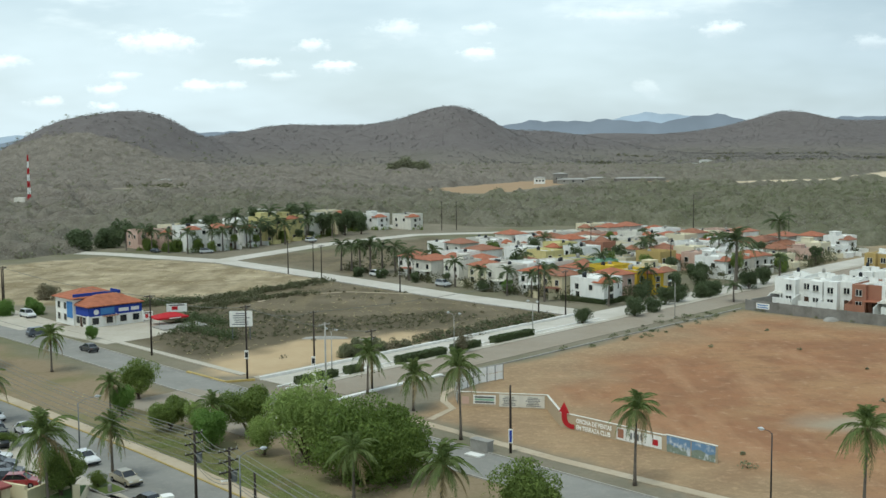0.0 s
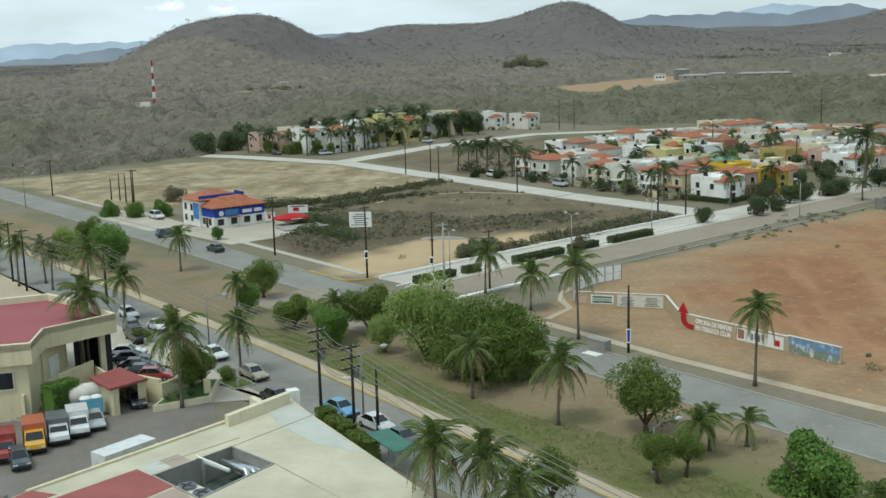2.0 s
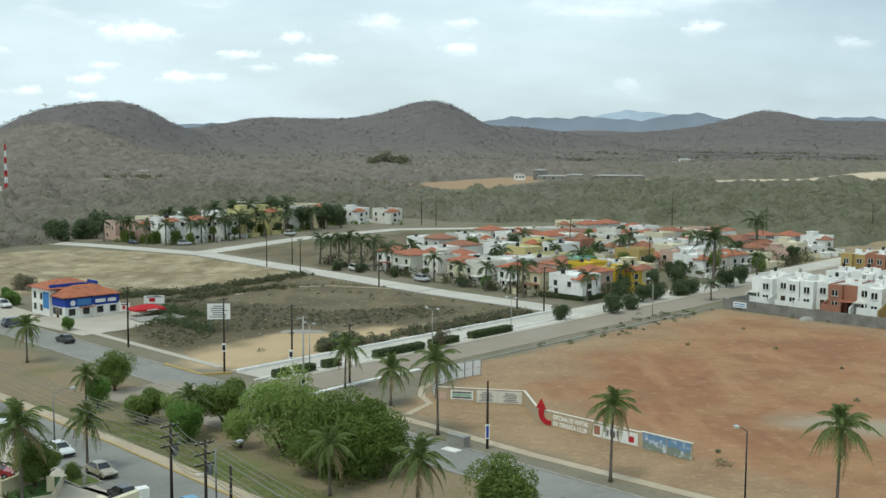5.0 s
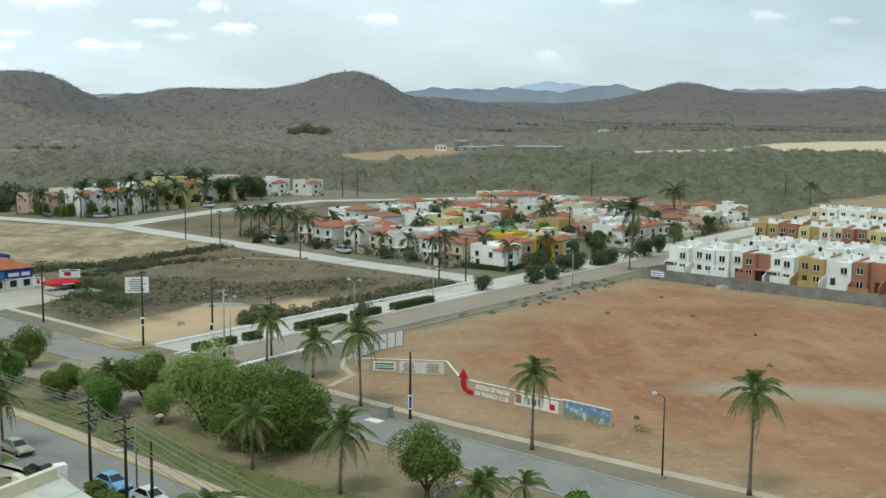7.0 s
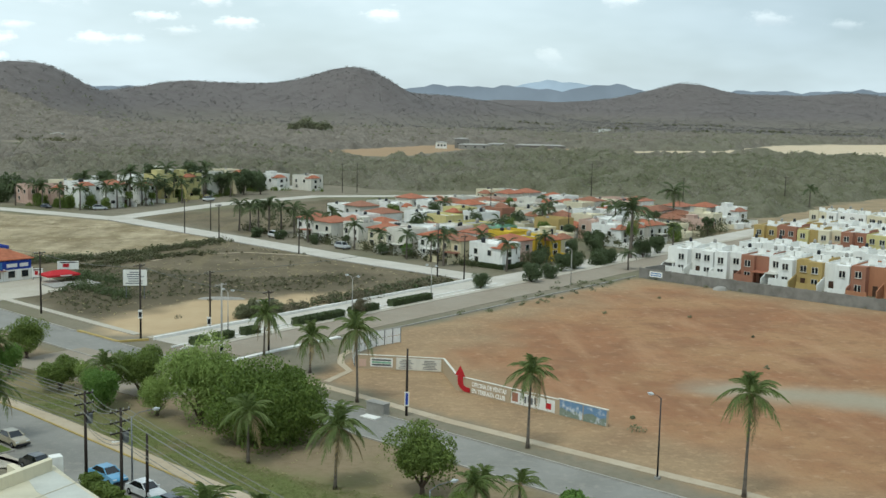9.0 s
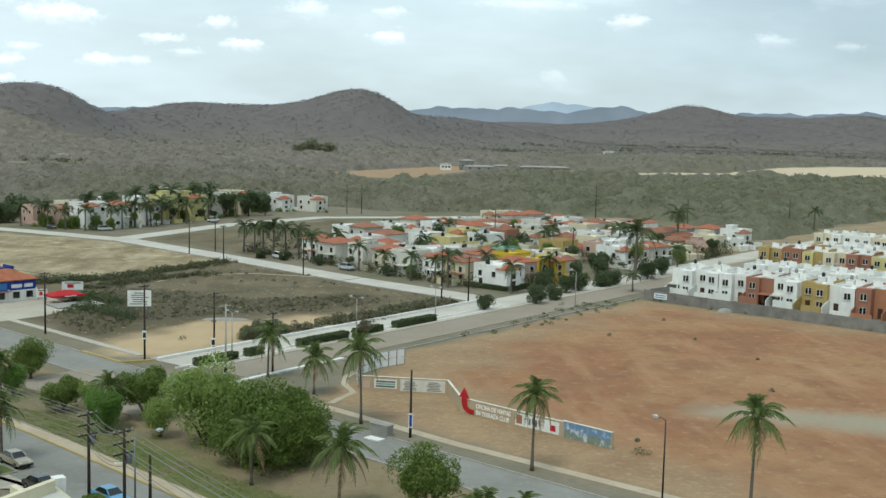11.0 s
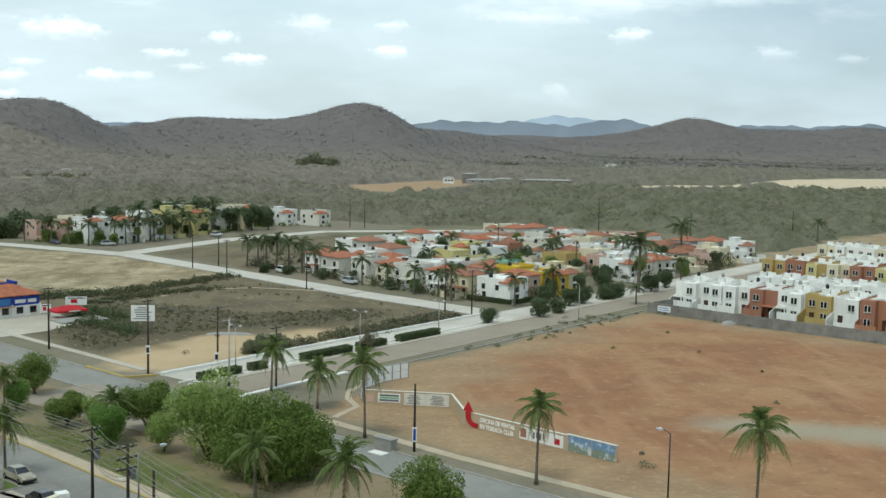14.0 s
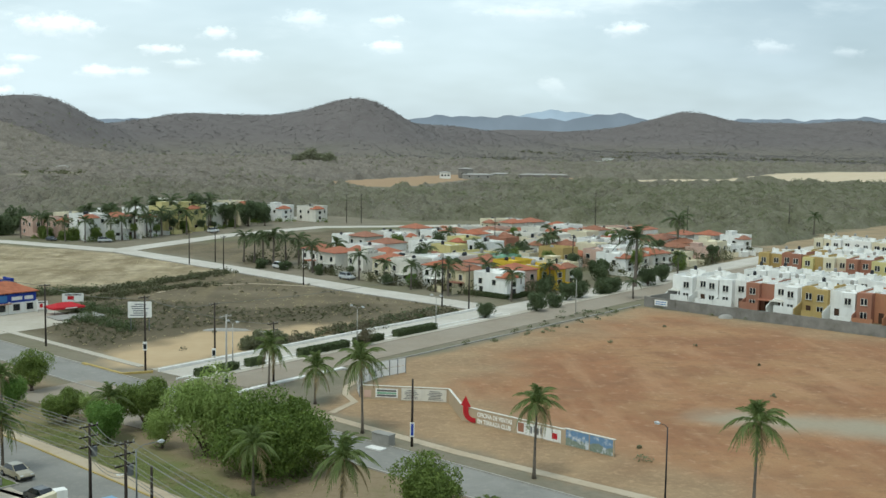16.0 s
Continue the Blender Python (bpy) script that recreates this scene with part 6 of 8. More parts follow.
def roadside_office():
    root = thing("office_building", pose(-73, 230.4, 0, 0, 0, -46), "white and blue roadside office with red clay tile roofs", "building")
    part("main_wall", Shape().box(0.1, -1.5, 0, 7.8, 10.2, 5.4), M_WHITE, root)
    part("roof_main", Shape().hip(-3.8, -6.6, 4.0, 3.6, 5.4, 1.7, 0.6), M_ROOF, root, "red clay tile hip roof")
    part("front_wing_wall", Shape().box(6.2, -0.25, 0, 6.4, 11.5, 4.0), M_WHITE, root)
    part("blue_band", Shape().box(6.2, -0.25, 2.3, 6.52, 11.62, 1.7), M_BLUE, root, "deep blue painted fascia band")
    part("roof_front", Shape().hip(2.2, -6.0, 9.4, 5.5, 4.2, 2.0, 0.5), M_ROOF, root, "red clay tile hip roof")
    part("blue_gable", Shape().box(3.9, -1.5, 5.2, 0.3, 10.0, 1.15), M_BLUE, root, "deep blue upstand")
    part("blue_gable_end", Shape().box(2.0, 3.7, 5.2, 3.9, 0.3, 1.15), M_BLUE, root, "deep blue upstand")
    part("blue_panel", Shape().box(2.6, -6.66, 1.6, 2.4, 0.1, 3.2), M_SKYBLUE, root, "faded blue painted panel")
    part("side_panel", Shape().box(9.44, -2.0, 2.5, 0.06, 3.0, 1.3), M_SKYBLUE, root, "paler blue sign field")
    part("low_wing", Shape().box(-6.2, 1.5, 0, 4.8, 7, 3.4), M_PINK, root)
    part("roof_low", Shape().hip(-8.6, -2, -3.8, 5, 3.4, 1.2, 0.4), M_ROOF, root, "red clay tile hip roof")
    for x, z in ((-2.2, 3.1), (0.6, 3.1), (-2.2, 0.8), (0.6, 0.8)):
        window(root, x, -6.6, z, 1.2, 1.3)
    for y in (-4.6, -1.6, 1.4, 4.2):
        window(root, 9.4, y, 0.6, 1.4, 1.3, 90)
    for x in (5.0, 7.6):
        window(root, x, -6.0, 0.6, 1.4, 1.4)
    for y in (-4.0, -0.5):
        window(root, -3.8, y, 3.1, 1.2, 1.2, -90)
    part("round_sign", Shape().tube([(9.47, -4.4, 3.1), (9.52, -4.4, 3.1)], 0.55, 16), M_WHITE, root, "round white sign on the blue band")
    for y, w in ((1.5, 2.2), (4.0, 1.8)):
        part("sign_panel", Shape().box(9.48, y, 2.75, 0.05, w, 0.7), M_WHITE, root, "plain pale sign on the blue band")
    part("awning", Shape().box(9.9, -1.5, 2.15, 0.9, 3.2, 0.1), M_TERRA, root, "brown awning")
    for y in (-6.2, -0.2, 5.6):
        part("column", Shape().box(9.55, y, 0, 0.3, 0.3, 2.5), M_WHITE, root)
    dr = part("door", DOOR_MESH, None, root)
    dr.matrix_basis = pose(6.3, -6.0, 0.02)


roadside_office()
single("office_forecourt", Shape().prism([(-82, 220), (-62, 201.5), (-56, 208), (-52, 218), (-60, 230)], 0.0, 0.08), M_LIGHTCON, "pale concrete forecourt of the office", "pavement", kind="structure")
single("parking_forecourt", Shape().prism([(-104, 238), (-84, 218), (-78, 226), (-96, 246)], 0.0, 0.075), M_LIGHTCON, "pale concrete parking strip", "pavement", kind="structure")
cn = thing("canopy", pose(-56.2, 224.6, 0, 0, 0, 38), "red fabric canopy on thin posts", "canopy")
part("cover", Shape().hip(-3.2, -2, 3.2, 2, 1.3, 1.1, 0.1, 0.35), M_RED, cn)
for a in (-2.9, 2.9):
    for b in (-1.9, 1.9):
        part("post", Shape().tube([(a, b, 0), (a, b, 1.4)], 0.04, 6), M_STEEL, cn)
part("lettering", Shape().box(0.4, -2.12, 1.38, 2.4, 0.02, 0.18), M_WHITE, cn, "illegible white writing")
for x, y, rz, w, h, z in ((-57.0, 234.5, 8, 4.2, 1.7, 1.0), (-61.0, 226.5, 20, 2.0, 1.7, 0.6)):
    b = thing("billboard", pose(x, y, 0, 0, 0, rz), "small white advertising board with red and black print", "sign")
    part("panel", Shape().box(0, 0, z, w, 0.12, h), M_WHITE, b)
    part("logo", Shape().box(-w * 0.1, -0.07, z + h * 0.25, w * 0.3, 0.02, h * 0.45), M_RED, b, "plain red shape")
    part("line_of_writing", Shape().box(0, -0.07, z + h * 0.78, w * 0.75, 0.02, 0.2), M_DARKSTEEL, b, "illegible dark writing")
    for a in (-0.4, 0.4):
        part("post", Shape().box(a * w, 0.1, 0, 0.12, 0.12, z + h * 0.6), M_STEEL, b)
single("concrete_platform", Shape().box(-53.0, 220.6, 0, 9.5, 5.5, 0.35, 38), M_CONCRETE, "low grey concrete platform beside the canopy", "platform")

bs = thing("billboard", pose(-38.1, 205.3, 0, 0, 0, 3), "white two-legged billboard with grey print in the field", "sign")
part("panel", Shape().box(0, 0, 2.5, 4.2, 0.15, 2.9), M_WHITE, bs)
for a in (-1.6, 1.6):
    part("post", Shape().box(a, 0.15, 0, 0.16, 0.16, 5.2), M_STEEL, bs)
for k in range(6):
    part("line_of_writing", Shape().box(-0.2 + 0.3 * (k % 2), -0.085, 2.85 + 0.4 * k, 3.0 - 0.5 * (k % 3), 0.02, 0.17), M_STEEL, bs, "illegible grey writing")
single("pale_rubble", Shape().dome(-22.7, 206.2, 0, 4.4, 1.2, 0.4, 16, 3), M_CONCRETE, "low spread of pale rubble in the field", "rubble", smooth=True)
single("pale_sand_heap", Shape().dome(-14.5, 204.5, 0, 2.2, 0.7, 0.25, 14, 3), M_CONCRETE, "low spread of pale sand in the field", "rubble", smooth=True)

# ---------------------------------------------------------------- painted sign walls at the lot


M_TANWALL = paint("tan_wall_paint", rgb("b3a186"))
M_FENCE = surface("white_fence_paint", rgb("e9e9e5"), 0.85, 1.0)


def sign_wall(name, a, b, h, label, seed=0):
    L = math.hypot(b[0] - a[0], b[1] - a[1])
    ang = math.degrees(math.atan2(b[1] - a[1], b[0] - a[0]))
    root = thing(name, pose(a[0], a[1], 0, 0, 0, ang), label, "sign wall", "painted sign walls")
    part("wall", Shape().box(L / 2, 0.1, 0, L, 0.2, h), M_TANWALL, root)
    part("coping", Shape().box(L / 2, 0.1, h, L + 0.1, 0.3, 0.07), M_OFFWHITE, root)
    return root, L


def panel(root, x, z, w, h, mat, label, y=-0.02):
    return part("panel", Shape().box(x + w / 2, y, z, w, 0.03, h), mat, root, label)


def writing(text, x, z, size, parent, mat, width, label):
    c = bpy.data.curves.new("lettering", "FONT")
    c.body = text
    c.size = size
    c.extrude = 0.012
    c.offset = 0.018
    tmp = bpy.data.objects.new("lettering", c)
    scene.collection.objects.link(tmp)
    bpy.context.view_layer.update()
    me = bpy.data.meshes.new_from_object(tmp)
    bpy.data.objects.remove(tmp)
    me.materials.clear()
    me.materials.append(mat)
    xs = [v.co.x for v in me.vertices]
    ob = part("lettering", me, None, parent, label)
    ob.matrix_basis = pose(x, -0.02, z, 90, 0, 0) @ Matrix.Diagonal((width / (max(xs) - min(xs)), 1, 1, 1))
    return ob


P0, P1, P2, P3, P4 = (1.4, 151.9), (13.3, 149.3), (14.2, 139.8), (25.2, 128.0), (29.9, 122.8)
w1, L1 = sign_wall("sign_wall", P0, P1, 1.9, "cream painted wall with a blue picture and printed lists")
panel(w1, 2.1, 0.35, 3.1, 1.25, M_WHITE, "white panel")
for k in range(3):
    part("picture_band", Shape().box(3.65, -0.045, 0.5 + 0.34 * k, 2.7, 0.02, 0.24), (M_STEEL, M_GREEN, M_STEEL)[k], w1, "faded blue band")
panel(w1, 5.7, 0.1, 6.2, 1.65, M_OFFWHITE, "off-white printed panel")
for k in range(6):
    part("line_of_writing", Shape().box(7.0 + 0.1 * (k % 2), -0.045, 0.3 + 0.22 * k, 1.9 - 0.3 * (k % 3), 0.02, 0.09), M_STEEL, w1, "illegible grey writing")
    part("line_of_writing", Shape().box(10.4 - 0.1 * (k % 2), -0.045, 0.3 + 0.22 * k, 2.0 - 0.3 * (k % 3), 0.02, 0.09), M_STEEL, w1, "illegible grey writing")
part("painted_figure", Shape().box(1.0, -0.03, 0.3, 1.0, 0.02, 1.0, 0), M_PINK, w1, "faded brown painted shape")
w2, L2 = sign_wall("sign_wall", P1, P2, 1.9, "plain cream return wall")
w3, L3 = sign_wall("sign_wall", P2, P3, 1.85, "cream painted wall with white lettering and a red arrow")
LETTER = surface("white_lettering", rgb("f0eee6"), 0.9, 2.0)
writing("OFICINA DE VENTAS", 2.6, 1.0, 0.78, w3, LETTER, 5.6, "white hand-painted lettering")
writing("EN TERRAZA CLUB", 2.6, 0.18, 0.78, w3, LETTER, 5.4, "white hand-painted lettering")
panel(w3, 9.0, 0.15, 6.6, 1.5, M_WHITE, "white panel with sketched picture")
part("sketch", Shape().box(9.6, -0.045, 0.4, 0.9, 0.02, 1.1), M_TERRA, w3, "brown painted shape")
for k in range(4):
    part("sketch", Shape().box(11.2 + 0.5 * k, -0.045, 0.5 + 0.15 * (k % 2), 0.28, 0.02, 0.8), M_STEEL, w3, "grey painted shape")
part("sketch", Shape().box(14.7, -0.045, 0.45, 0.8, 0.02, 0.7), M_RED, w3, "red painted shape")
arrow = thing("arrow_sign", pose(P2[0], P2[1], 0, 0, 0, math.degrees(math.atan2(P3[1] - P2[1], P3[0] - P2[0]))), "large red cut-out arrow pointing up over the wall", "sign")
sh = Shape()
tri = [(-0.15, 2.0), (1.55, 2.0), (0.7, 3.3)]
i0 = len(sh.v)
sh.v += [(x, yy, z) for yy in (-0.14, -0.05) for x, z in tri]
sh.f += [(i0, i0 + 1, i0 + 2), (i0 + 5, i0 + 4, i0 + 3)] + [(i0 + k, i0 + 3 + k, i0 + 3 + (k + 1) % 3, i0 + (k + 1) % 3) for k in range(3)]
part("arrow_head", sh, M_RED, arrow)
bend = Shape()
prev = None
for k in range(9):
    a = radians(180 + 90 * k / 8)
    ci, co = (1.9 + 0.75 * math.cos(a), 1.35 + 0.65 * math.sin(a)), (1.9 + 1.6 * math.cos(a), 1.35 + 1.25 * math.sin(a))
    cur = len(bend.v)
    bend.v += [(ci[0], -0.14, ci[1]), (co[0], -0.14, co[1]), (co[0], -0.05, co[1]), (ci[0], -0.05, ci[1])]
    if k:
        bend.f += [(prev + q, cur + q, cur + (q + 1) % 4, prev + (q + 1) % 4) for q in range(4)]
    prev = cur
bend.box(0.72, -0.095, 1.3, 0.85, 0.09, 0.75)
bend.box(2.1, -0.095, 0.12, 0.5, 0.09, 0.58)
part("arrow_shaft", bend, M_RED, arrow)
w4, L4 = sign_wall("sign_wall", P3, P4, 2.0, "wall end with two printed landscape pictures")


def picture(name):
    n = Nodes(name)
    tc = n.t.nodes.new("ShaderNodeTexCoord")
    sp = n.t.nodes.new("ShaderNodeSeparateXYZ")
    n.t.links.new(tc.outputs["Generated"], sp.inputs[0])
    v = n.math("ADD", sp.outputs[2], n.math("MULTIPLY", n.math("SUBTRACT", n.noise(0.7, 4), 0.5), 1.1))
    c = n.mix(n.ramp(v, 0.40, 0.5), n.mix(n.noise(5, 3), rgb("566850"), rgb("98a096")), rgb("6c8aa8"))
    c = n.mix(n.ramp(n.noise(1.3, 4), 0.52, 0.66), c, rgb("c3c9cc"))
    return n.done(c, 0.6)


M_PICT = picture("printed_landscape")
panel(w4, 0.2, 0.1, 3.3, 1.85, M_PICT, "printed picture in blue, green and white")
panel(w4, 3.65, 0.1, 3.2, 1.85, M_PICT, "printed picture in blue, green and white")

fence = thing("panel_fence", pose(0, 0, 0), "white metal panel fence curving back from the road", "fence")
fpts = [(1.3, 153), (1.0, 157.0), (2.0, 161.4), (4.6, 165.4), (8.4, 168.6)]
bay = []
for k in range(13):
    q = k / 12 * 4
    i = min(3, int(q))
    f = q - i
    bay.append((fpts[i][0] + (fpts[i + 1][0] - fpts[i][0]) * f, fpts[i][1] + (fpts[i + 1][1] - fpts[i][1]) * f))
for a, b in zip(bay, bay[1:]):
    L = math.hypot(b[0] - a[0], b[1] - a[1])
    ang = math.degrees(math.atan2(b[1] - a[1], b[0] - a[0]))
    for z in (0.15, 1.3):
        p = part("panel", Shape().box(0, 0, 0, L - 0.2, 0.05, 1.06), M_FENCE, fence)
        p.matrix_basis = pose((a[0] + b[0]) / 2, (a[1] + b[1]) / 2, z, 0, 0, ang)
for a in bay:
    part("post", Shape().box(a[0], a[1], 0, 0.1, 0.1, 2.4), M_STEEL, fence)

box_ = thing("utility_cabinet", pose(3.9, 128.9, 0, 0, 0, -42), "grey concrete utility cabinet beside the footpath", "cabinet")
part("body", Shape().box(0, 0, 0, 2.6, 1.1, 1.3), M_CONCRETE, box_)
part("lid", Shape().box(0, 0, 1.3, 2.75, 1.25, 0.1), M_CONCRETE, box_)
single("manhole_slab", Shape().box(3.0, 127.0, 0.02, 2.2, 1.2, 0.16, -42), M_KERB, "pale concrete manhole slab", "slab")

# ---------------------------------------------------------------- far things
mast = thing("radio_mast", pose(-270, 727, 0), "red and white banded lattice radio mast", "mast")
for k in range(7):
    z0, z1 = 1 + k * 4.2, 1 + (k + 1) * 4.2
    r0, r1 = 1.15 - 0.12 * k, 1.15 - 0.12 * (k + 1)
    for a in (0, 120, 240):
        c0, c1 = radians(a), radians(a + 120)
        m = M_RED if k % 2 == 0 else M_FENCE
        part("mast_leg", Shape().tube([(r0 * math.cos(c0), r0 * math.sin(c0), z0), (r1 * math.cos(c0), r1 * math.sin(c0), z1)], 0.26, 4), m, mast, "red leg" if k % 2 == 0 else "white leg")
        part("mast_brace", Shape().tube([(r0 * math.cos(c0), r0 * math.sin(c0), z0), (r1 * math.cos(c1), r1 * math.sin(c1), z1)], 0.14, 4), m, mast)
        part("mast_brace", Shape().tube([(r0 * math.cos(c1), r0 * math.sin(c1), z0), (r1 * math.cos(c0), r1 * math.sin(c0), z1)], 0.14, 4), m, mast)
part("antenna", Shape().tube([(0, 0, 30), (0, 0, 35)], 0.1, 5), M_STEEL, mast)
single("mast_hut", Shape().box(-275, 725, 0, 7, 4, 3).box(-262, 728, 0, 9, 0.4, 2.2), M_OFFWHITE, "small pale equipment hut at the mast", "hut")
for x, y, w, d, h, m, lab in ((80, 966, 9, 7, 5, M_WHITE, "white"), (108, 962, 26, 10, 3.6, M_CONCRETE, "grey"), (130, 964, 18, 10, 4.5, M_CONCRETE, "grey"), (99, 978, 12, 8, 8, M_BLOCK, "dark grey"), (170, 990, 44, 10, 3.2, M_BLOCK, "brown"), (378, 1645, 16, 9, 7, M_WHITE, "white"), (330, 1500, 14, 8, 5, M_OFFWHITE, "pale"), (-250, 1000, 10, 8, 5, M_OFFWHITE, "pale")):
    hh = thing("shed", pose(x, y, 0), f"long low {lab} building far off on the plain", "building", "distant sheds")
    part("wall", Shape().box(0, 0, -2, w, d, h + 2), m, hh)
    part("roof", Shape().hip(-w / 2, -d / 2, w / 2, d / 2, h, 1.2, 0.4), M_GREY_ROOF if m is not M_TERRA else M_ROOF_OLD, hh)
    for k in range(3):
        window(hh, (-0.3 + 0.3 * k) * w, -d / 2, h * 0.4, 1.6, 1.4)
# ---------------------------------------------------------------- vehicles


def car_paint(name, c):
    n = Nodes(name)
    n.b.inputs["Coat Weight"].default_value = 0.6
    n.b.inputs["Coat Roughness"].default_value = 0.08
    dust = n.mix(n.ramp(n.noise(1.2, 4), 0.45, 0.75, 0, 0.35), c, rgb("8a8170"))
    return n.done(dust, 0.35, 0.1, 0.5)


PAINTS = {"white": car_paint("white_car_paint", rgb("d7d8d6")), "black": car_paint("black_car_paint", rgb("1f2224")), "grey": car_paint("grey_car_paint", rgb("7c807f")),
          "silver": car_paint("silver_car_paint", rgb("a9acab")), "blue": car_paint("blue_car_paint", rgb("5b9cc2")), "red": car_paint("red_car_paint", rgb("93232a")),
          "dark": car_paint("dark_blue_car_paint", rgb("333c46")), "yellow": car_paint("yellow_paintwork", rgb("d9a520")), "orange": car_paint("orange_paintwork", rgb("b5603a")), "gold": car_paint("beige_car_paint", rgb("9c947f"))}

PROFILES = {  # side outlines: body, glasshouse; along x, up z
    "sedan": ([(-2.2, 0.35), (-2.25, 0.7), (-2.1, 0.92), (-1.35, 0.98), (1.0, 0.95), (2.0, 0.8), (2.25, 0.6), (2.2, 0.32)], [(-1.65, 0.95), (-1.0, 1.4), (0.25, 1.42), (1.05, 0.93)], 1.7),
    "hatch": ([(-1.85, 0.35), (-1.9, 0.75), (-1.8, 1.0), (-0.8, 1.0), (0.95, 0.97), (1.75, 0.82), (1.95, 0.6), (1.9, 0.32)], [(-1.78, 0.98), (-1.35, 1.48), (0.2, 1.5), (1.0, 0.95)], 1.66),
    "suv": ([(-2.3, 0.42), (-2.35, 0.9), (-2.25, 1.12), (-0.5, 1.15), (1.0, 1.12), (2.1, 1.02), (2.35, 0.75), (2.3, 0.4)], [(-2.15, 1.1), (-1.85, 1.75), (0.3, 1.78), (1.15, 1.1)], 1.85),
    "beetle": ([(-1.95, 0.35), (-2.0, 0.6), (-1.6, 0.95), (-0.8, 1.05), (0.8, 1.02), (1.6, 0.88), (1.95, 0.6), (1.9, 0.32)], [(-1.15, 1.0), (-0.7, 1.42), (0.3, 1.46), (0.85, 1.0)], 1.52),
}


def loft(outline, half, tuck, s):
    """A body between side outlines, its upper edge drawn in by tuck."""
    lo, hi = min(z for _, z in outline), max(z for _, z in outline)
    n, base = len(outline), len(s.v)
    for side in (-1, 1):
        for x, z in outline:
            s.v.append((x, side * (half - tuck * (z - lo) / (hi - lo)), z))
    s.f.append(tuple(base + k for k in range(n)))
    s.f.append(tuple(base + n + k for k in reversed(range(n))))
    s.f += [(base + k, base + n + k, base + n + (k + 1) % n, base + (k + 1) % n) for k in range(n)]
    return s


TYRE = Shape().tube([(0, -0.1, 0), (0, -0.07, 0), (0, 0.07, 0), (0, 0.1, 0)], [0.26, 0.32, 0.32, 0.26], 14).mesh("tyre", M_RUBBER)
RIM = Shape().tube([(0, -0.115, 0), (0, -0.08, 0), (0, 0.08, 0), (0, 0.115, 0)], [0.12, 0.2, 0.2, 0.12], 10).mesh("rim", M_RIM)


def wheels(root, xs, half, r=0.32):
    for x in xs:
        for sd in (-1, 1):
            wh = part("wheel", TYRE, None, root, "black tyre")
            wh.matrix_basis = pose(x, sd * (half - 0.09), r) @ Matrix.Scale(r / 0.32, 4)
            part("rim", RIM, None, wh)


def car(x, y, rz, kind, colour, group="parked cars", label=""):
    body, top, width = PROFILES[kind]
    root = thing("car", pose(x, y, 0.06, 0, 0, rz), label or f"{colour} parked {'off-road car' if kind == 'suv' else 'car'} on the asphalt", "car", group)
    half = width / 2
    b = part("body", loft(body, half, 0.09, Shape()), PAINTS[colour], root)
    mod = b.modifiers.new("round", "BEVEL")
    mod.width, mod.segments = 0.06, 2
    part("glasshouse", loft([(x2 * 0.985, z) for x2, z in top], half - 0.1, 0.16, Shape()), M_CARGLASS, root, "dark tinted windows")
    roof = Shape()
    rt = [(p[0], p[1]) for p in top[1:3]]
    roof.prism([(rt[0][0] - 0.05, -half + 0.27), (rt[1][0] + 0.05, -half + 0.27), (rt[1][0] + 0.05, half - 0.27), (rt[0][0] - 0.05, half - 0.27)], rt[0][1] - 0.02, rt[0][1] + 0.03)
    part("roof", roof, PAINTS[colour], root)
    for (a, c), wd in (((top[0], top[1]), 0.05), ((top[3], top[2]), 0.05)):
        for sd in (-1, 1):
            part("pillar", Shape().tube([(a[0], sd * (half - 0.1), a[1]), (c[0], sd * (half - 0.26), c[1])], wd, 5), PAINTS[colour], root)
    fx, bx = max(p[0] for p in body), min(p[0] for p in body)
    for sd in (-1, 1):
        part("headlight", Shape().box(fx - 0.13, sd * half * 0.68, 0.58, 0.16, 0.36, 0.15), M_HEADLIGHT, root)
        part("tail_light", Shape().box(bx + 0.1, sd * half * 0.72, 0.62, 0.12, 0.3, 0.18), M_TAILLIGHT, root)
        part("mirror", Shape().box(top[3][0] - 0.3, sd * (half + 0.06), top[3][1] + 0.02, 0.12, 0.16, 0.12), PAINTS[colour], root)
    part("front_bumper", Shape().box(fx - 0.05, 0, 0.32, 0.16, width * 0.92, 0.16), M_DARKSTEEL, root)
    part("rear_bumper", Shape().box(bx + 0.05, 0, 0.34, 0.16, width * 0.92, 0.16), M_DARKSTEEL, root)
    wheels(root, (bx + 0.78, fx - 0.82), half)
    return root


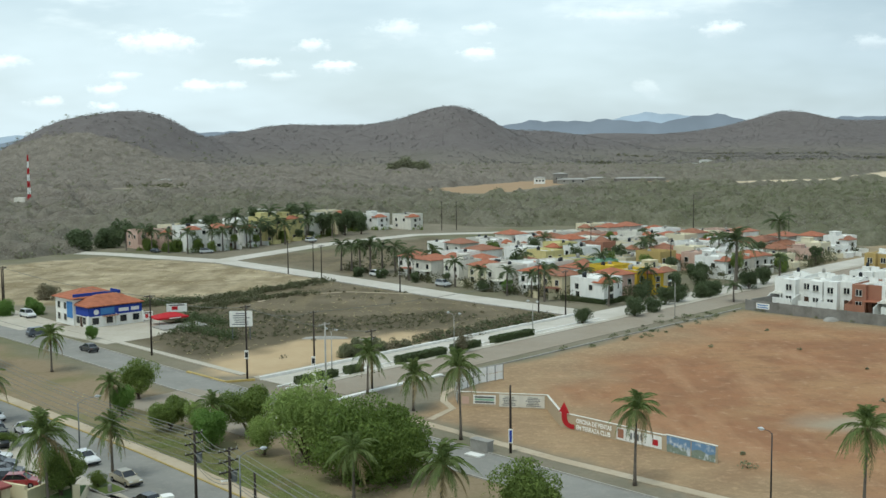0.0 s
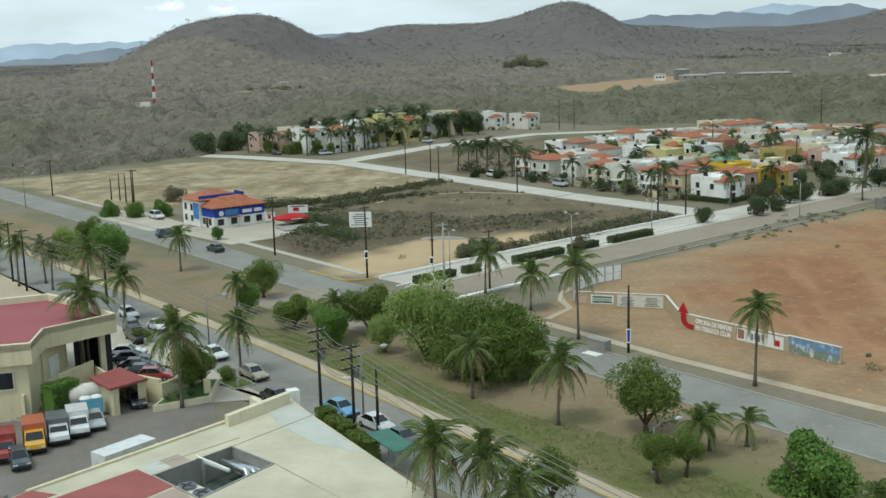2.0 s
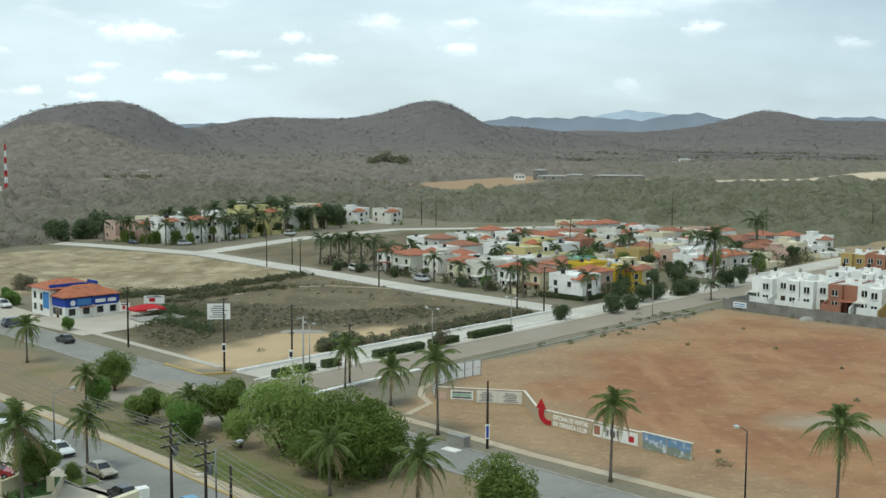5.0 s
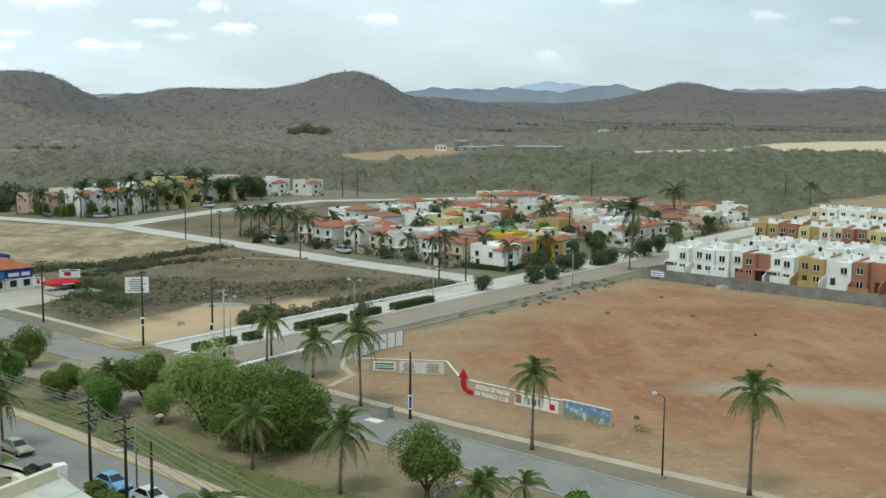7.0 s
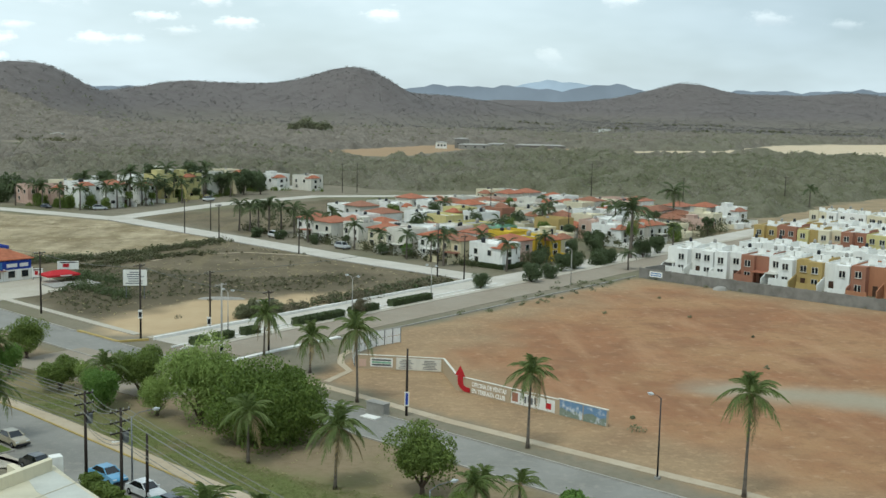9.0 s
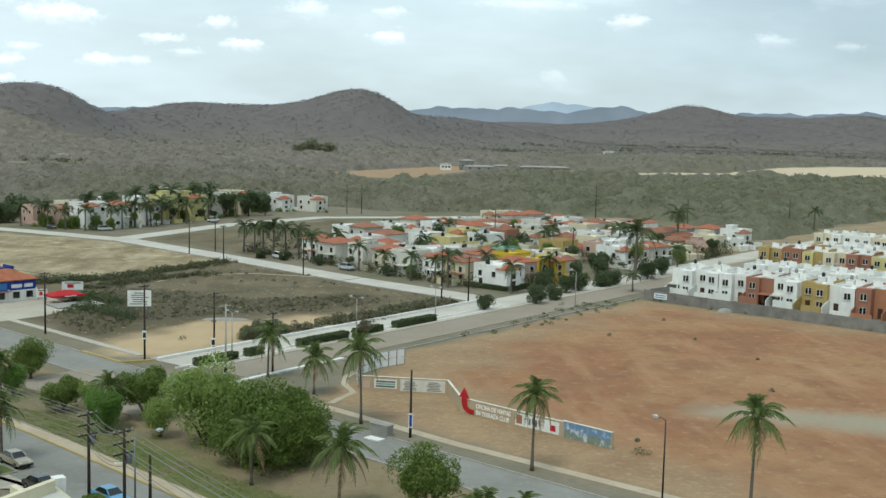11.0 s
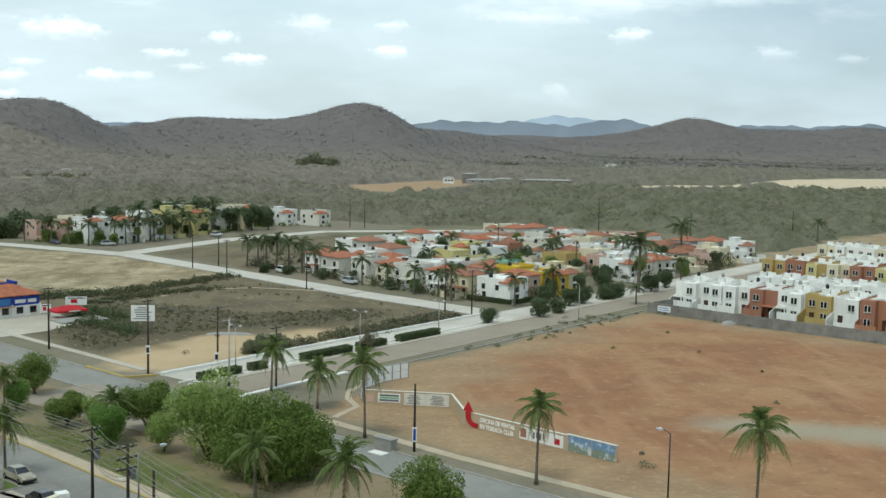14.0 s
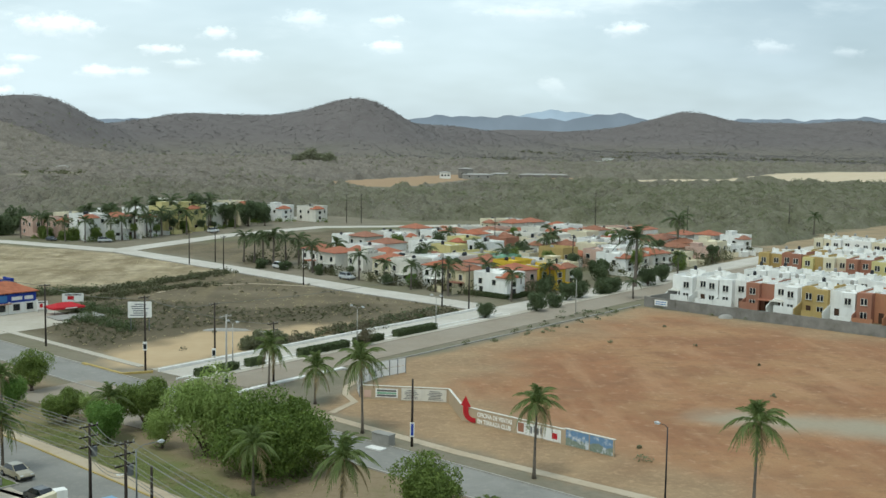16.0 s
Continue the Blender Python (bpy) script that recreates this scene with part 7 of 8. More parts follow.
def box_van(x, y, rz, cab, box, L, h, label, cabs=True):
    root = thing("truck", pose(x, y, 0.06, 0, 0, rz), label, "truck", "vehicles in the yard")
    part("cargo_box", Shape().box(-0.9, 0, 0.75, L, 2.0, h - 0.75), box, root)
    part("chassis", Shape().box(0, 0, 0.45, L + 1.6, 0.9, 0.3), M_DARKSTEEL, root)
    fx = -0.9 + L / 2
    part("cab", loft([(fx, 0.5), (fx, h * 0.78), (fx + 0.55, h * 0.78), (fx + 1.05, 1.25), (fx + 1.75, 1.05), (fx + 1.85, 0.5)], 0.92, 0.1, Shape()), cab, root)
    part("windscreen", Shape().quad((fx + 0.6, -0.72, h * 0.76), (fx + 1.08, -0.78, 1.3), (fx + 1.08, 0.78, 1.3), (fx + 0.6, 0.72, h * 0.76)), M_CARGLASS, root)
    for sd in (-1, 1):
        part("side_window", Shape().box(fx + 0.45, sd * 0.885, 1.3, 0.7, 0.04, h * 0.78 - 1.5), M_CARGLASS, root)
        part("headlight", Shape().box(fx + 1.83, sd * 0.65, 0.7, 0.08, 0.3, 0.2), M_HEADLIGHT, root)
    part("bumper", Shape().box(fx + 1.88, 0, 0.42, 0.14, 1.8, 0.22), M_DARKSTEEL, root)
    wheels(root, (-0.9 - L * 0.25, fx + 1.0), 0.95, 0.38)
    return root


def pickup(x, y, rz, colour, label):
    root = thing("pickup_truck", pose(x, y, 0.06, 0, 0, rz), label, "pickup truck", "parked cars")
    b = part("body", loft([(-2.6, 0.5), (-2.6, 1.0), (-0.4, 1.02), (1.1, 1.02), (2.3, 0.92), (2.5, 0.7), (2.45, 0.42)], 0.88, 0.06, Shape()), PAINTS[colour], root)
    part("cab", loft([(-0.5, 1.0), (-0.35, 1.62), (0.55, 1.62), (1.15, 1.0)], 0.8, 0.12, Shape()), M_CARGLASS, root)
    part("cab_roof", Shape().box(0.1, 0, 1.6, 0.95, 1.3, 0.05), PAINTS[colour], root)
    part("bed", Shape().box(-1.55, 0, 1.005, 1.9, 1.4, 0.03), M_DARKSTEEL, root)
    part("bed_rail", Shape().box(-1.55, 0.8, 1.0, 2.0, 0.1, 0.2).box(-1.55, -0.8, 1.0, 2.0, 0.1, 0.2), PAINTS[colour], root)
    for sd in (-1, 1):
        part("headlight", Shape().box(2.4, sd * 0.6, 0.62, 0.12, 0.34, 0.16), M_HEADLIGHT, root)
    wheels(root, (-1.6, 1.6), 0.9, 0.36)


RA = -46.5   # along the street
for x, y, rz, kind, colour in [(-59.8, 145.2, RA, "hatch", "white"), (-53.2, 138.3, RA, "beetle", "white"), (-41.4, 125.2, RA, "sedan", "white"), (-34.5, 117.2, RA, "sedan", "gold"), (-29.6, 108.8, RA + 4, "sedan", "black"),
                               (-22.3, 105.3, RA, "sedan", "blue"), (-18.0, 100.9, RA, "sedan", "white"), (-14.9, 96.9, RA, "sedan", "dark"), (-3.2, 86.0, RA, "sedan", "silver"),
                               (-55.9, 136.6, RA - 10, "suv", "dark"), (-54.0, 133.0, RA - 6, "suv", "black"), (-52.4, 125.8, 8, "sedan", "white"), (-50.8, 123.2, 8, "sedan", "dark"), (-48.9, 120.2, 6, "sedan", "black"),
                               (-47.4, 117.9, 6, "sedan", "dark"), (-45.3, 116.2, 6, "hatch", "red"), (-63, 194.9, RA + 180, "sedan", "black"), (-88.5, 234.5, RA, "suv", "white"), (-77.6, 211.2, 40, "suv", "dark"),
                               (-46.0, 101.2, -60, "sedan", "silver"), (-44.2, 107.6, -60, "hatch", "dark"), (-102, 176, RA, "suv", "dark"), (-48.5, 90.5, -55, "hatch", "dark")]:
    car(x, y, rz, kind, colour)
pickup(-91.5, 163, 15, "silver", "pale pickup truck parked beside the street")
car(-1, 280, -51, "suv", "silver", "cars by the houses", "silver off-road car beside a house")
car(-19, 302, -51, "suv", "white", "cars by the houses", "white off-road car beside a house")
car(-98, 376, -45, "sedan", "dark", "cars by the houses", "dark car parked before distant houses")
car(-80, 372, 20, "suv", "silver", "cars by the houses", "silver car parked before distant houses")
car(-50, 412, 55, "suv", "white", "cars by the houses", "white car parked before distant houses")
box_van(-49.2, 95.0, -62, PAINTS["yellow"], PAINTS["orange"], 3.0, 2.5, "yellow truck with a faded orange cargo box")
box_van(-47.9, 97.2, -62, PAINTS["white"], M_STEEL, 2.8, 2.2, "white pickup truck with a grey canvas box")
vn = box_van(-46.8, 99.2, -62, PAINTS["white"], PAINTS["white"], 2.6, 2.3, "white delivery van seen from behind")
part("rear_window", Shape().box(-2.22, -0.45, 1.4, 0.03, 0.6, 0.5).box(-2.22, 0.45, 1.4, 0.03, 0.6, 0.5), M_CARGLASS, vn)
box_van(-37.0, 88.4, 58, PAINTS["white"], PAINTS["white"], 5.2, 3.1, "long white box truck parked beside the roof")
box_van(-50.8, 92.5, -62, PAINTS["red"], PAINTS["red"], 2.6, 2.3, "red van in the yard")

# ---------------------------------------------------------------- cream hotel building and its yard
single("yard_pavement", Shape().prism([(-62, 92), (-40, 80), (-32, 96), (-36.5, 109), (-44, 117), (-56, 118)], 0.0, 0.05), M_LOTPAVE, "dark patched asphalt yard", "pavement", kind="structure")
single("car_park_pavement", Shape().prism([(-58, 118), (-44, 107), (-30.5, 110), (-28, 107.2), (-40.5, 120.5), (-66, 147.5), (-72, 141)], 0.0, 0.058), M_LIGHTCON, "pale concrete car park beside the street", "pavement", kind="structure")
single("street_verge", Shape().prism([(-95, 177), (-76, 157.5), (-66, 147.8), (-72, 141), (-100, 160)], 0.0, 0.05), M_EARTH, "sandy verge of the street", "verge", kind="structure")


def hotel():
    root = thing("hotel_building", pose(0, 0, 0), "cream hotel wing with a red flat roof and deep fascia", "building")
    out = [(-75, 118), (-70, 99), (-57.3, 100.9), (-52.6, 102.6), (-54.0, 108.4), (-48.9, 115.1), (-55.9, 121.7), (-61.2, 125.2)]
    part("fascia", Shape().prism(out, 5.9, 7.95, False), M_CREAM, root)
    part("soffit", Shape().prism(out, 5.85, 5.9), M_CREAM2, root)
    cx, cy = sum(p[0] for p in out) / 8, sum(p[1] for p in out) / 8
    inner = [(cx + (p[0] - cx) * 0.95, cy + (p[1] - cy) * 0.95) for p in out]
    part("roof", Shape().prism(inner, 6.6, 7.25), surface("red_roof_coating", rgb("98585a"), 0.7, 0.35, 4, tint=rgb("8f5054")), root, "worn red coated flat roof")
    n = len(out)
    for k in range(n):
        a, b, c, d = out[k], out[(k + 1) % n], inner[(k + 1) % n], inner[k]
        part("parapet", Shape().prism([a, b, c, d], 7.25, 8.0), M_CREAM2, root)
    part("ground_floor", Shape().prism([(-74, 117), (-69.6, 99.5), (-57.5, 101.3), (-53.3, 103.0), (-54.7, 108.5), (-58.5, 113), (-66, 120)], 0, 5.9), M_CREAM, root)
    # added dark block and sheet imitate the shade inside the open hall
    part("hall_back", Shape().prism([(-66, 120), (-58.5, 113), (-58.2, 113.4), (-57.5, 120.5), (-61, 123)], 0, 5.9), M_DARKSTEEL, root, "dark block standing in for the open hall's shade")
    part("hall_screen", Shape().prism([(-50.2, 116.3), (-56.6, 121.9), (-57.0, 121.4), (-50.7, 115.8)], 0, 5.9), M_DARKSTEEL, root, "added dark sheet standing in for the open hall's shade")
    for x, y in ((-51.0, 115.6), (-55.0, 119.6), (-54.4, 104.0), (-55.2, 108.3)):
        part("pillar", Shape().box(x, y, 0, 0.6, 0.6, 5.9, 45), M_CREAM2, root)
    part("hall_floor", Shape().prism([(-58.5, 113), (-54, 109), (-49.6, 115.2), (-56.5, 121)], 0, 0.35), M_LEAF, root, "planted floor")
    for k in range(4):
        window(root, -55.4, 102.1, 3.3, 1.6, 1.7, 22) if k == 0 else None
    for x, y in ((-60.4, 100.87), (-63.5, 100.41), (-66.6, 99.95)):
        window(root, x, y - 0.06, 3.3, 1.8, 1.8, 8.5)
        window(root, x, y - 0.06, 0.5, 1.8, 2.0, 8.5, M_DARKSTEEL)
    part("recessed_wall", Shape().prism([(-54.75, 108.5), (-54.45, 108.5), (-54.35, 113.7), (-54.65, 113.7)], 0, 5.88), M_CREAM, root)
    part("return_wall", Shape().prism([(-58.4, 113.45), (-54.35, 113.75), (-54.35, 114.0), (-58.4, 113.7)], 0, 5.88), M_CREAM, root)
    part("landing", Shape().prism([(-54.4, 108.6), (-52.9, 108.3), (-51.4, 113.6), (-54.3, 113.6)], 0, 2.3), M_CREAM2, root)
    part("balustrade", Shape().prism([(-52.9, 108.3), (-52.7, 108.25), (-51.2, 113.6), (-51.4, 113.65)], 0, 3.1), M_CREAM, root)
    win = part("white_door", Shape().box(0, 0, 0, 2.2, 0.1, 2.1).box(0, -0.06, 0.06, 0.06, 0.03, 1.98).box(0, -0.06, 1.0, 2.1, 0.03, 0.06), M_WHITE, root, "white panelled double door")
    win.matrix_basis = pose(-54.36, 110.8, 2.32, 0, 0, 91)
    # outer stair up to the first floor
    for k in range(14):
        part("step", Shape().box(-55.2 - 0.12 * k, 102.2 + 0.55 * k * 0.6 + 0.2, 0, 2.4, 0.34, 0.2 * (k + 1), -10), M_CONCRETE, root)
    part("handrail", Shape().tube([(-56.4, 101.6, 0.9), (-57.8, 106.6, 3.7)], 0.05, 6), M_WHITE, root, "white tubular handrail")
    part("stair_wall", Shape().prism([(-53.9, 102.2), (-53.6, 102.2), (-55.2, 108.4), (-55.5, 108.4)], 0, 2.7), M_CREAM2, root)
    part("ramp_wall", Shape().prism([(-51.2, 113.8), (-50.9, 113.5), (-48.2, 110.6), (-48.5, 110.4)], 0, 2.5), M_CREAM2, root)


hotel()
gr = thing("garage", pose(0, 0, 0), "small cream garage with a red flat roof", "garage")
part("wall", Shape().prism([(-48.6, 107.2), (-47.3, 110.6), (-47.0, 110.6), (-48.3, 107.0)], 0, 2.9).prism([(-48.4, 107), (-45.4, 104.2), (-45.1, 104.5), (-48.1, 107.3)], 0, 2.9).prism([(-47.1, 110.4), (-43.3, 107.0), (-43.1, 107.3), (-46.9, 110.7)], 0, 2.9).prism([(-45.5, 104.2), (-45.1, 103.9), (-44.7, 104.4), (-45.1, 104.7)], 0, 2.9).prism([(-43.6, 106.6), (-43.2, 106.9), (-43.0, 107.3), (-43.5, 107.1)], 0, 2.9), M_CREAM, gr)
part("roof", Shape().prism([(-48.9, 107.1), (-45.2, 103.4), (-42.6, 106.9), (-47.2, 111.0)], 2.9, 3.12), surface("garage_roof_red", rgb("94504c"), 0.75, 0.5), gr, "red coated roof slab")
part("floor", Shape().prism([(-48.3, 107.2), (-45.2, 104.2), (-43.2, 107), (-47, 110.5)], 0.02, 0.07), M_CONCRETE, gr)
yw = single("wall_yard", Shape().prism([(-47.2, 110.8), (-41.9, 108.2), (-41.7, 108.5), (-47.0, 111.1)], 0, 2.6).prism([(-41.9, 108.2), (-39.4, 113.6), (-39.1, 113.5), (-41.6, 108.1)], 0, 2.2), M_CREAM, "cream rendered yard wall", "wall", kind="structure")
pl = thing("planter", pose(0, 0, 0), "raised cream planter bed with grass and agaves", "planter")
part("edge", Shape().prism([(-41.6, 105.2), (-36.6, 108.6), (-37.6, 114.6), (-39.2, 114.2), (-41.4, 109.2)], 0, 0.75), M_CREAM2, pl)
part("lawn", Shape().prism([(-41.3, 105.6), (-36.9, 108.7), (-37.8, 114.3), (-39.1, 114), (-41.1, 109.2)], 0.75, 0.8), surface("lawn_green", rgb("55703a"), 0.6, 1.2), pl)
part("letter_post", Shape().box(-37.3, 109.6, 0.75, 0.7, 0.5, 1.5, 30), M_CREAM, pl)
tree(-39.2, 110.8, 6.4, 2.9, "dark", 1.05, "dense dark clipped shrub in the planter", seed=71)
tree(-38.6, 112.6, 4.6, 2.0, "dark", 1.0, "dense dark shrub in the planter", seed=72)
for k, (x, y) in enumerate(((-40.6, 106.8), (-39.6, 107.4), (-38.6, 108.2))):
    ag = thing("agave", pose(x, y, 0.8), "grey-green agave in the planter", "plant", "agaves")
    for j in range(14):
        a, e = j * 137.5, 20 + 4 * j
        lf = part("leaf", Shape().quad((0.05, -0.07, 0), (0.5, -0.09, 0.05), (1.0, 0, 0.0), (0.4, 0.09, 0.03)), M_HEDGE, ag)
        lf.matrix_basis = pose(0, 0, 0, 0, -e, a)
isl = thing("kerb_island", pose(-36.0, 115.2, 0, 0, 0, -45), "small grass island with a clipped bush", "planter")
part("edge", Shape().box(0, 0, 0, 4.4, 2.6, 0.2), M_KERB_GREY, isl)
part("lawn", Shape().box(0, 0, 0.2, 4.0, 2.2, 0.05), M_LEAF, isl)
tree(-36.9, 115.6, 2.0, 1.1, "dark", 1.0, "small clipped round bush on the island", seed=73)
tree(-53.2, 134.6 - 2.5, 2.2, 1.3, "dark", 1.0, "small clipped round bush by the car park", seed=74)
for x, y in ((-35.2, 113.8), (-51.9, 130.6)):
    single("bollard", Shape().tube([(x, y, 0), (x, y, 0.9), (x, y, 1.05)], [0.22, 0.22, 0.1], 10), M_CONCRETE, "short grey concrete bollard on pavement", "bollard")
hedge((-51.6, 103.0), (-50.0, 106.0), 1.9, 3.3, label="tall clipped hedge block beside the stairs", mat=M_LEAF3, seed=51)
for k in range(2):
    pt = thing("portable_toilet", pose(-47.9 + 0.9 * k, 103.6 + 0.55 * k, 0.05, 0, 0, -58), "light blue plastic portable toilet", "toilet cabin", "portable toilets")
    part("cabin", Shape().box(0, 0, 0, 1.1, 1.1, 2.0), surface("blue_plastic", rgb("6fa9c4"), 0.8, 1.5, rough=0.5), pt)
    part("roof", Shape().dome(0, 0, 2.0, 0.62, 0.62, 0.22, 8, 3), M_WHITE, pt, "white translucent roof")
    part("door", Shape().box(0.05, -0.56, 0.1, 0.75, 0.03, 1.75), M_SKYBLUE, pt)
tk = thing("storage_tank", pose(-48.9, 105.8, 0, 0, 0, 35), "white horizontal storage tank beside the hedge", "tank")
part("tank", Shape().tube([(-1.8, 0, 1.9), (-1.6, 0, 1.9), (1.6, 0, 1.9), (1.8, 0, 1.9)], [0.5, 1.0, 1.0, 0.5], 14), M_OFFWHITE, tk, smooth=True)
for a in (-1.1, 1.1):
    part("saddle", Shape().box(a, 0, 0, 0.3, 1.4, 1.1), M_CONCRETE, tk)

# ---------------------------------------------------------------- large flat roof below, with its plant pit
ROOF_OUT = [(-38.9, 73.0), (-46, 58), (-8, 52), (-3, 63), (-10.3, 74.6), (-22.2, 91.2), (-24.6, 94.9)]
PIT = [(-30.6, 76.3), (-25.7, 72.2), (-22.1, 79.0), (-26.4, 82.5)]


def holed(outer, inner, z):
    bm = bmesh.new()
    loops = []
    for poly in (outer, inner):
        vs = [bm.verts.new((p[0], p[1], z)) for p in poly]
        loops += [bm.edges.new((vs[k], vs[(k + 1) % len(vs)])) for k in range(len(vs))]
    bmesh.ops.triangle_fill(bm, use_beauty=True, use_dissolve=False, edges=loops, normal=(0, 0, 1))
    s = Shape()
    bm.verts.ensure_lookup_table()
    s.v = [tuple(v.co) for v in bm.verts]
    s.f = [tuple(v.index for v in f.verts) for f in bm.faces]
    bm.free()
    return s


M_ROOFPALE = surface("pale_roof_coating", rgb("c6c0a8"), 0.8, 0.25, 3, tint=rgb("aca68e"))
M_ROOFSEAM = surface("roof_seam_tar", rgb("b2ac96"), 0.75, 0.6, 4)
M_ROOFRED = surface("red_roof_patch", rgb("9a5a54"), 0.75, 0.4, 4)
M_ROOFLIGHT = surface("light_roof_patch", rgb("bfc0b6"), 0.8, 0.4, 4)
M_ROOFPINK = surface("faded_pink_roof_patch", rgb("ab988a"), 0.8, 0.4, 4)
fr = thing("flat_roof_building", pose(0, 0, 0), "low building with a pale patched flat roof and open plant pit", "building")
part("roof_slab", holed(ROOF_OUT, PIT, 5.0), M_ROOFPALE, fr)
part("wall", Shape().prism(list(reversed(ROOF_OUT))[::-1], 0, 4.98, False), M_CREAM, fr)
part("pit_wall", Shape().prism(PIT, 2.9, 4.98, False), M_CONCRETE, fr, "grey-white pit wall")
part("pit_floor", Shape().prism(PIT, 2.8, 2.92), surface("pit_floor_green", rgb("4c5a50"), 0.6, 1.0), fr, "dark green wet floor")
for k in range(4):
    a, b = PIT[k], PIT[(k + 1) % 4]
    L = math.hypot(b[0] - a[0], b[1] - a[1])
    part("pit_kerb", Shape().box((a[0] + b[0]) / 2, (a[1] + b[1]) / 2, 5.0, L + 0.1, 0.14, 0.08, math.degrees(math.atan2(b[1] - a[1], b[0] - a[0]))), M_CONCRETE, fr)
for poly, m, lab in (([(-36.6, 71.4), (-36.0, 70.0), (-31.6, 68.8), (-30.4, 70.8), (-28.3, 74.4), (-32.3, 77.6)], M_ROOFRED, "faded red roof patch"),
                     ([(-39.6, 71.0), (-37.6, 71.0), (-36.3, 72.6), (-38.7, 73.3)], M_ROOFRED, "faded red roof patch"),
                     ([(-30.8, 76.6), (-29.9, 78.2), (-31.3, 79.3), (-32.2, 77.8)], M_ROOFLIGHT, "light grey roof patch"),
                     ([(-29.8, 78.2), (-28.9, 79.6), (-30.2, 80.8), (-31.2, 79.4)], M_ROOFPINK, "faded pink roof patch"),
                     ([(-24.2, 88.2), (-20.0, 83.6), (-15.8, 81.6), (-22.4, 91.0), (-24.4, 93.6), (-25.6, 91)], M_ROOFLIGHT, "pale blue-grey roof patch"),
                     ([(-30.3, 70.6), (-25.9, 70.6), (-26.3, 72.4), (-28.1, 74.2)], M_ROOFPINK, "faded pink roof patch"),
                     ([(-41, 66), (-36.4, 69.6), (-37.4, 70.8), (-42, 68)], M_ROOFLIGHT, "light roof patch")):
    part("roof_patch", Shape().prism(poly, 4.99, 5.012 + 0.004 * (m is M_ROOFRED)), m, fr, lab)
for a, b in (((-38.3, 73.3), (-24.6, 94.2)), ((-26.4, 82.6), (-21.5, 90.6)), ((-31.0, 78.6), (-26.4, 84.6)), ((-22, 79), (-13, 70)), ((-25.6, 72), (-20, 62))):
    L = math.hypot(b[0] - a[0], b[1] - a[1])
    part("roof_seam", Shape().box((a[0] + b[0]) / 2, (a[1] + b[1]) / 2, 5.0, L, 0.12, 0.04, math.degrees(math.atan2(b[1] - a[1], b[0] - a[0]))), M_ROOFSEAM, fr)
part("parapet", Shape().prism([(-28.4, 87.4), (-28.0, 87.0), (-24.3, 93.4), (-24.7, 93.9)], 5.0, 6.0), M_CREAM2, fr, "raised cream parapet")
part("edge_upstand", Shape().prism([(-38.9, 73.0), (-38.6, 72.9), (-28.2, 88.8), (-28.5, 89)], 5.0, 5.15), M_CREAM, fr)
part("corner_block", Shape().box(-24.6, 95.6, 0, 1.0, 1.0, 5.6, 30), M_WHITE, fr)
part("gate_lintel", Shape().prism([(-28.9, 96.4), (-26.6, 93.6), (-26.2, 94.0), (-28.5, 96.8)], 3.2, 4.6), M_CREAM2, fr)
part("vent_pipe", Shape().tube([(-38.9, 70.3, 5), (-38.9, 70.3, 5.9)], 0.12, 8), M_STEEL, fr)
ac = thing("air_conditioner", pose(-27.0, 75.0, 2.92, 0, 0, -38), "grey twin-fan air conditioning unit in the pit", "air conditioner")
part("case", Shape().box(0, 0, 0, 3.6, 1.7, 1.5), M_OFFWHITE, ac)
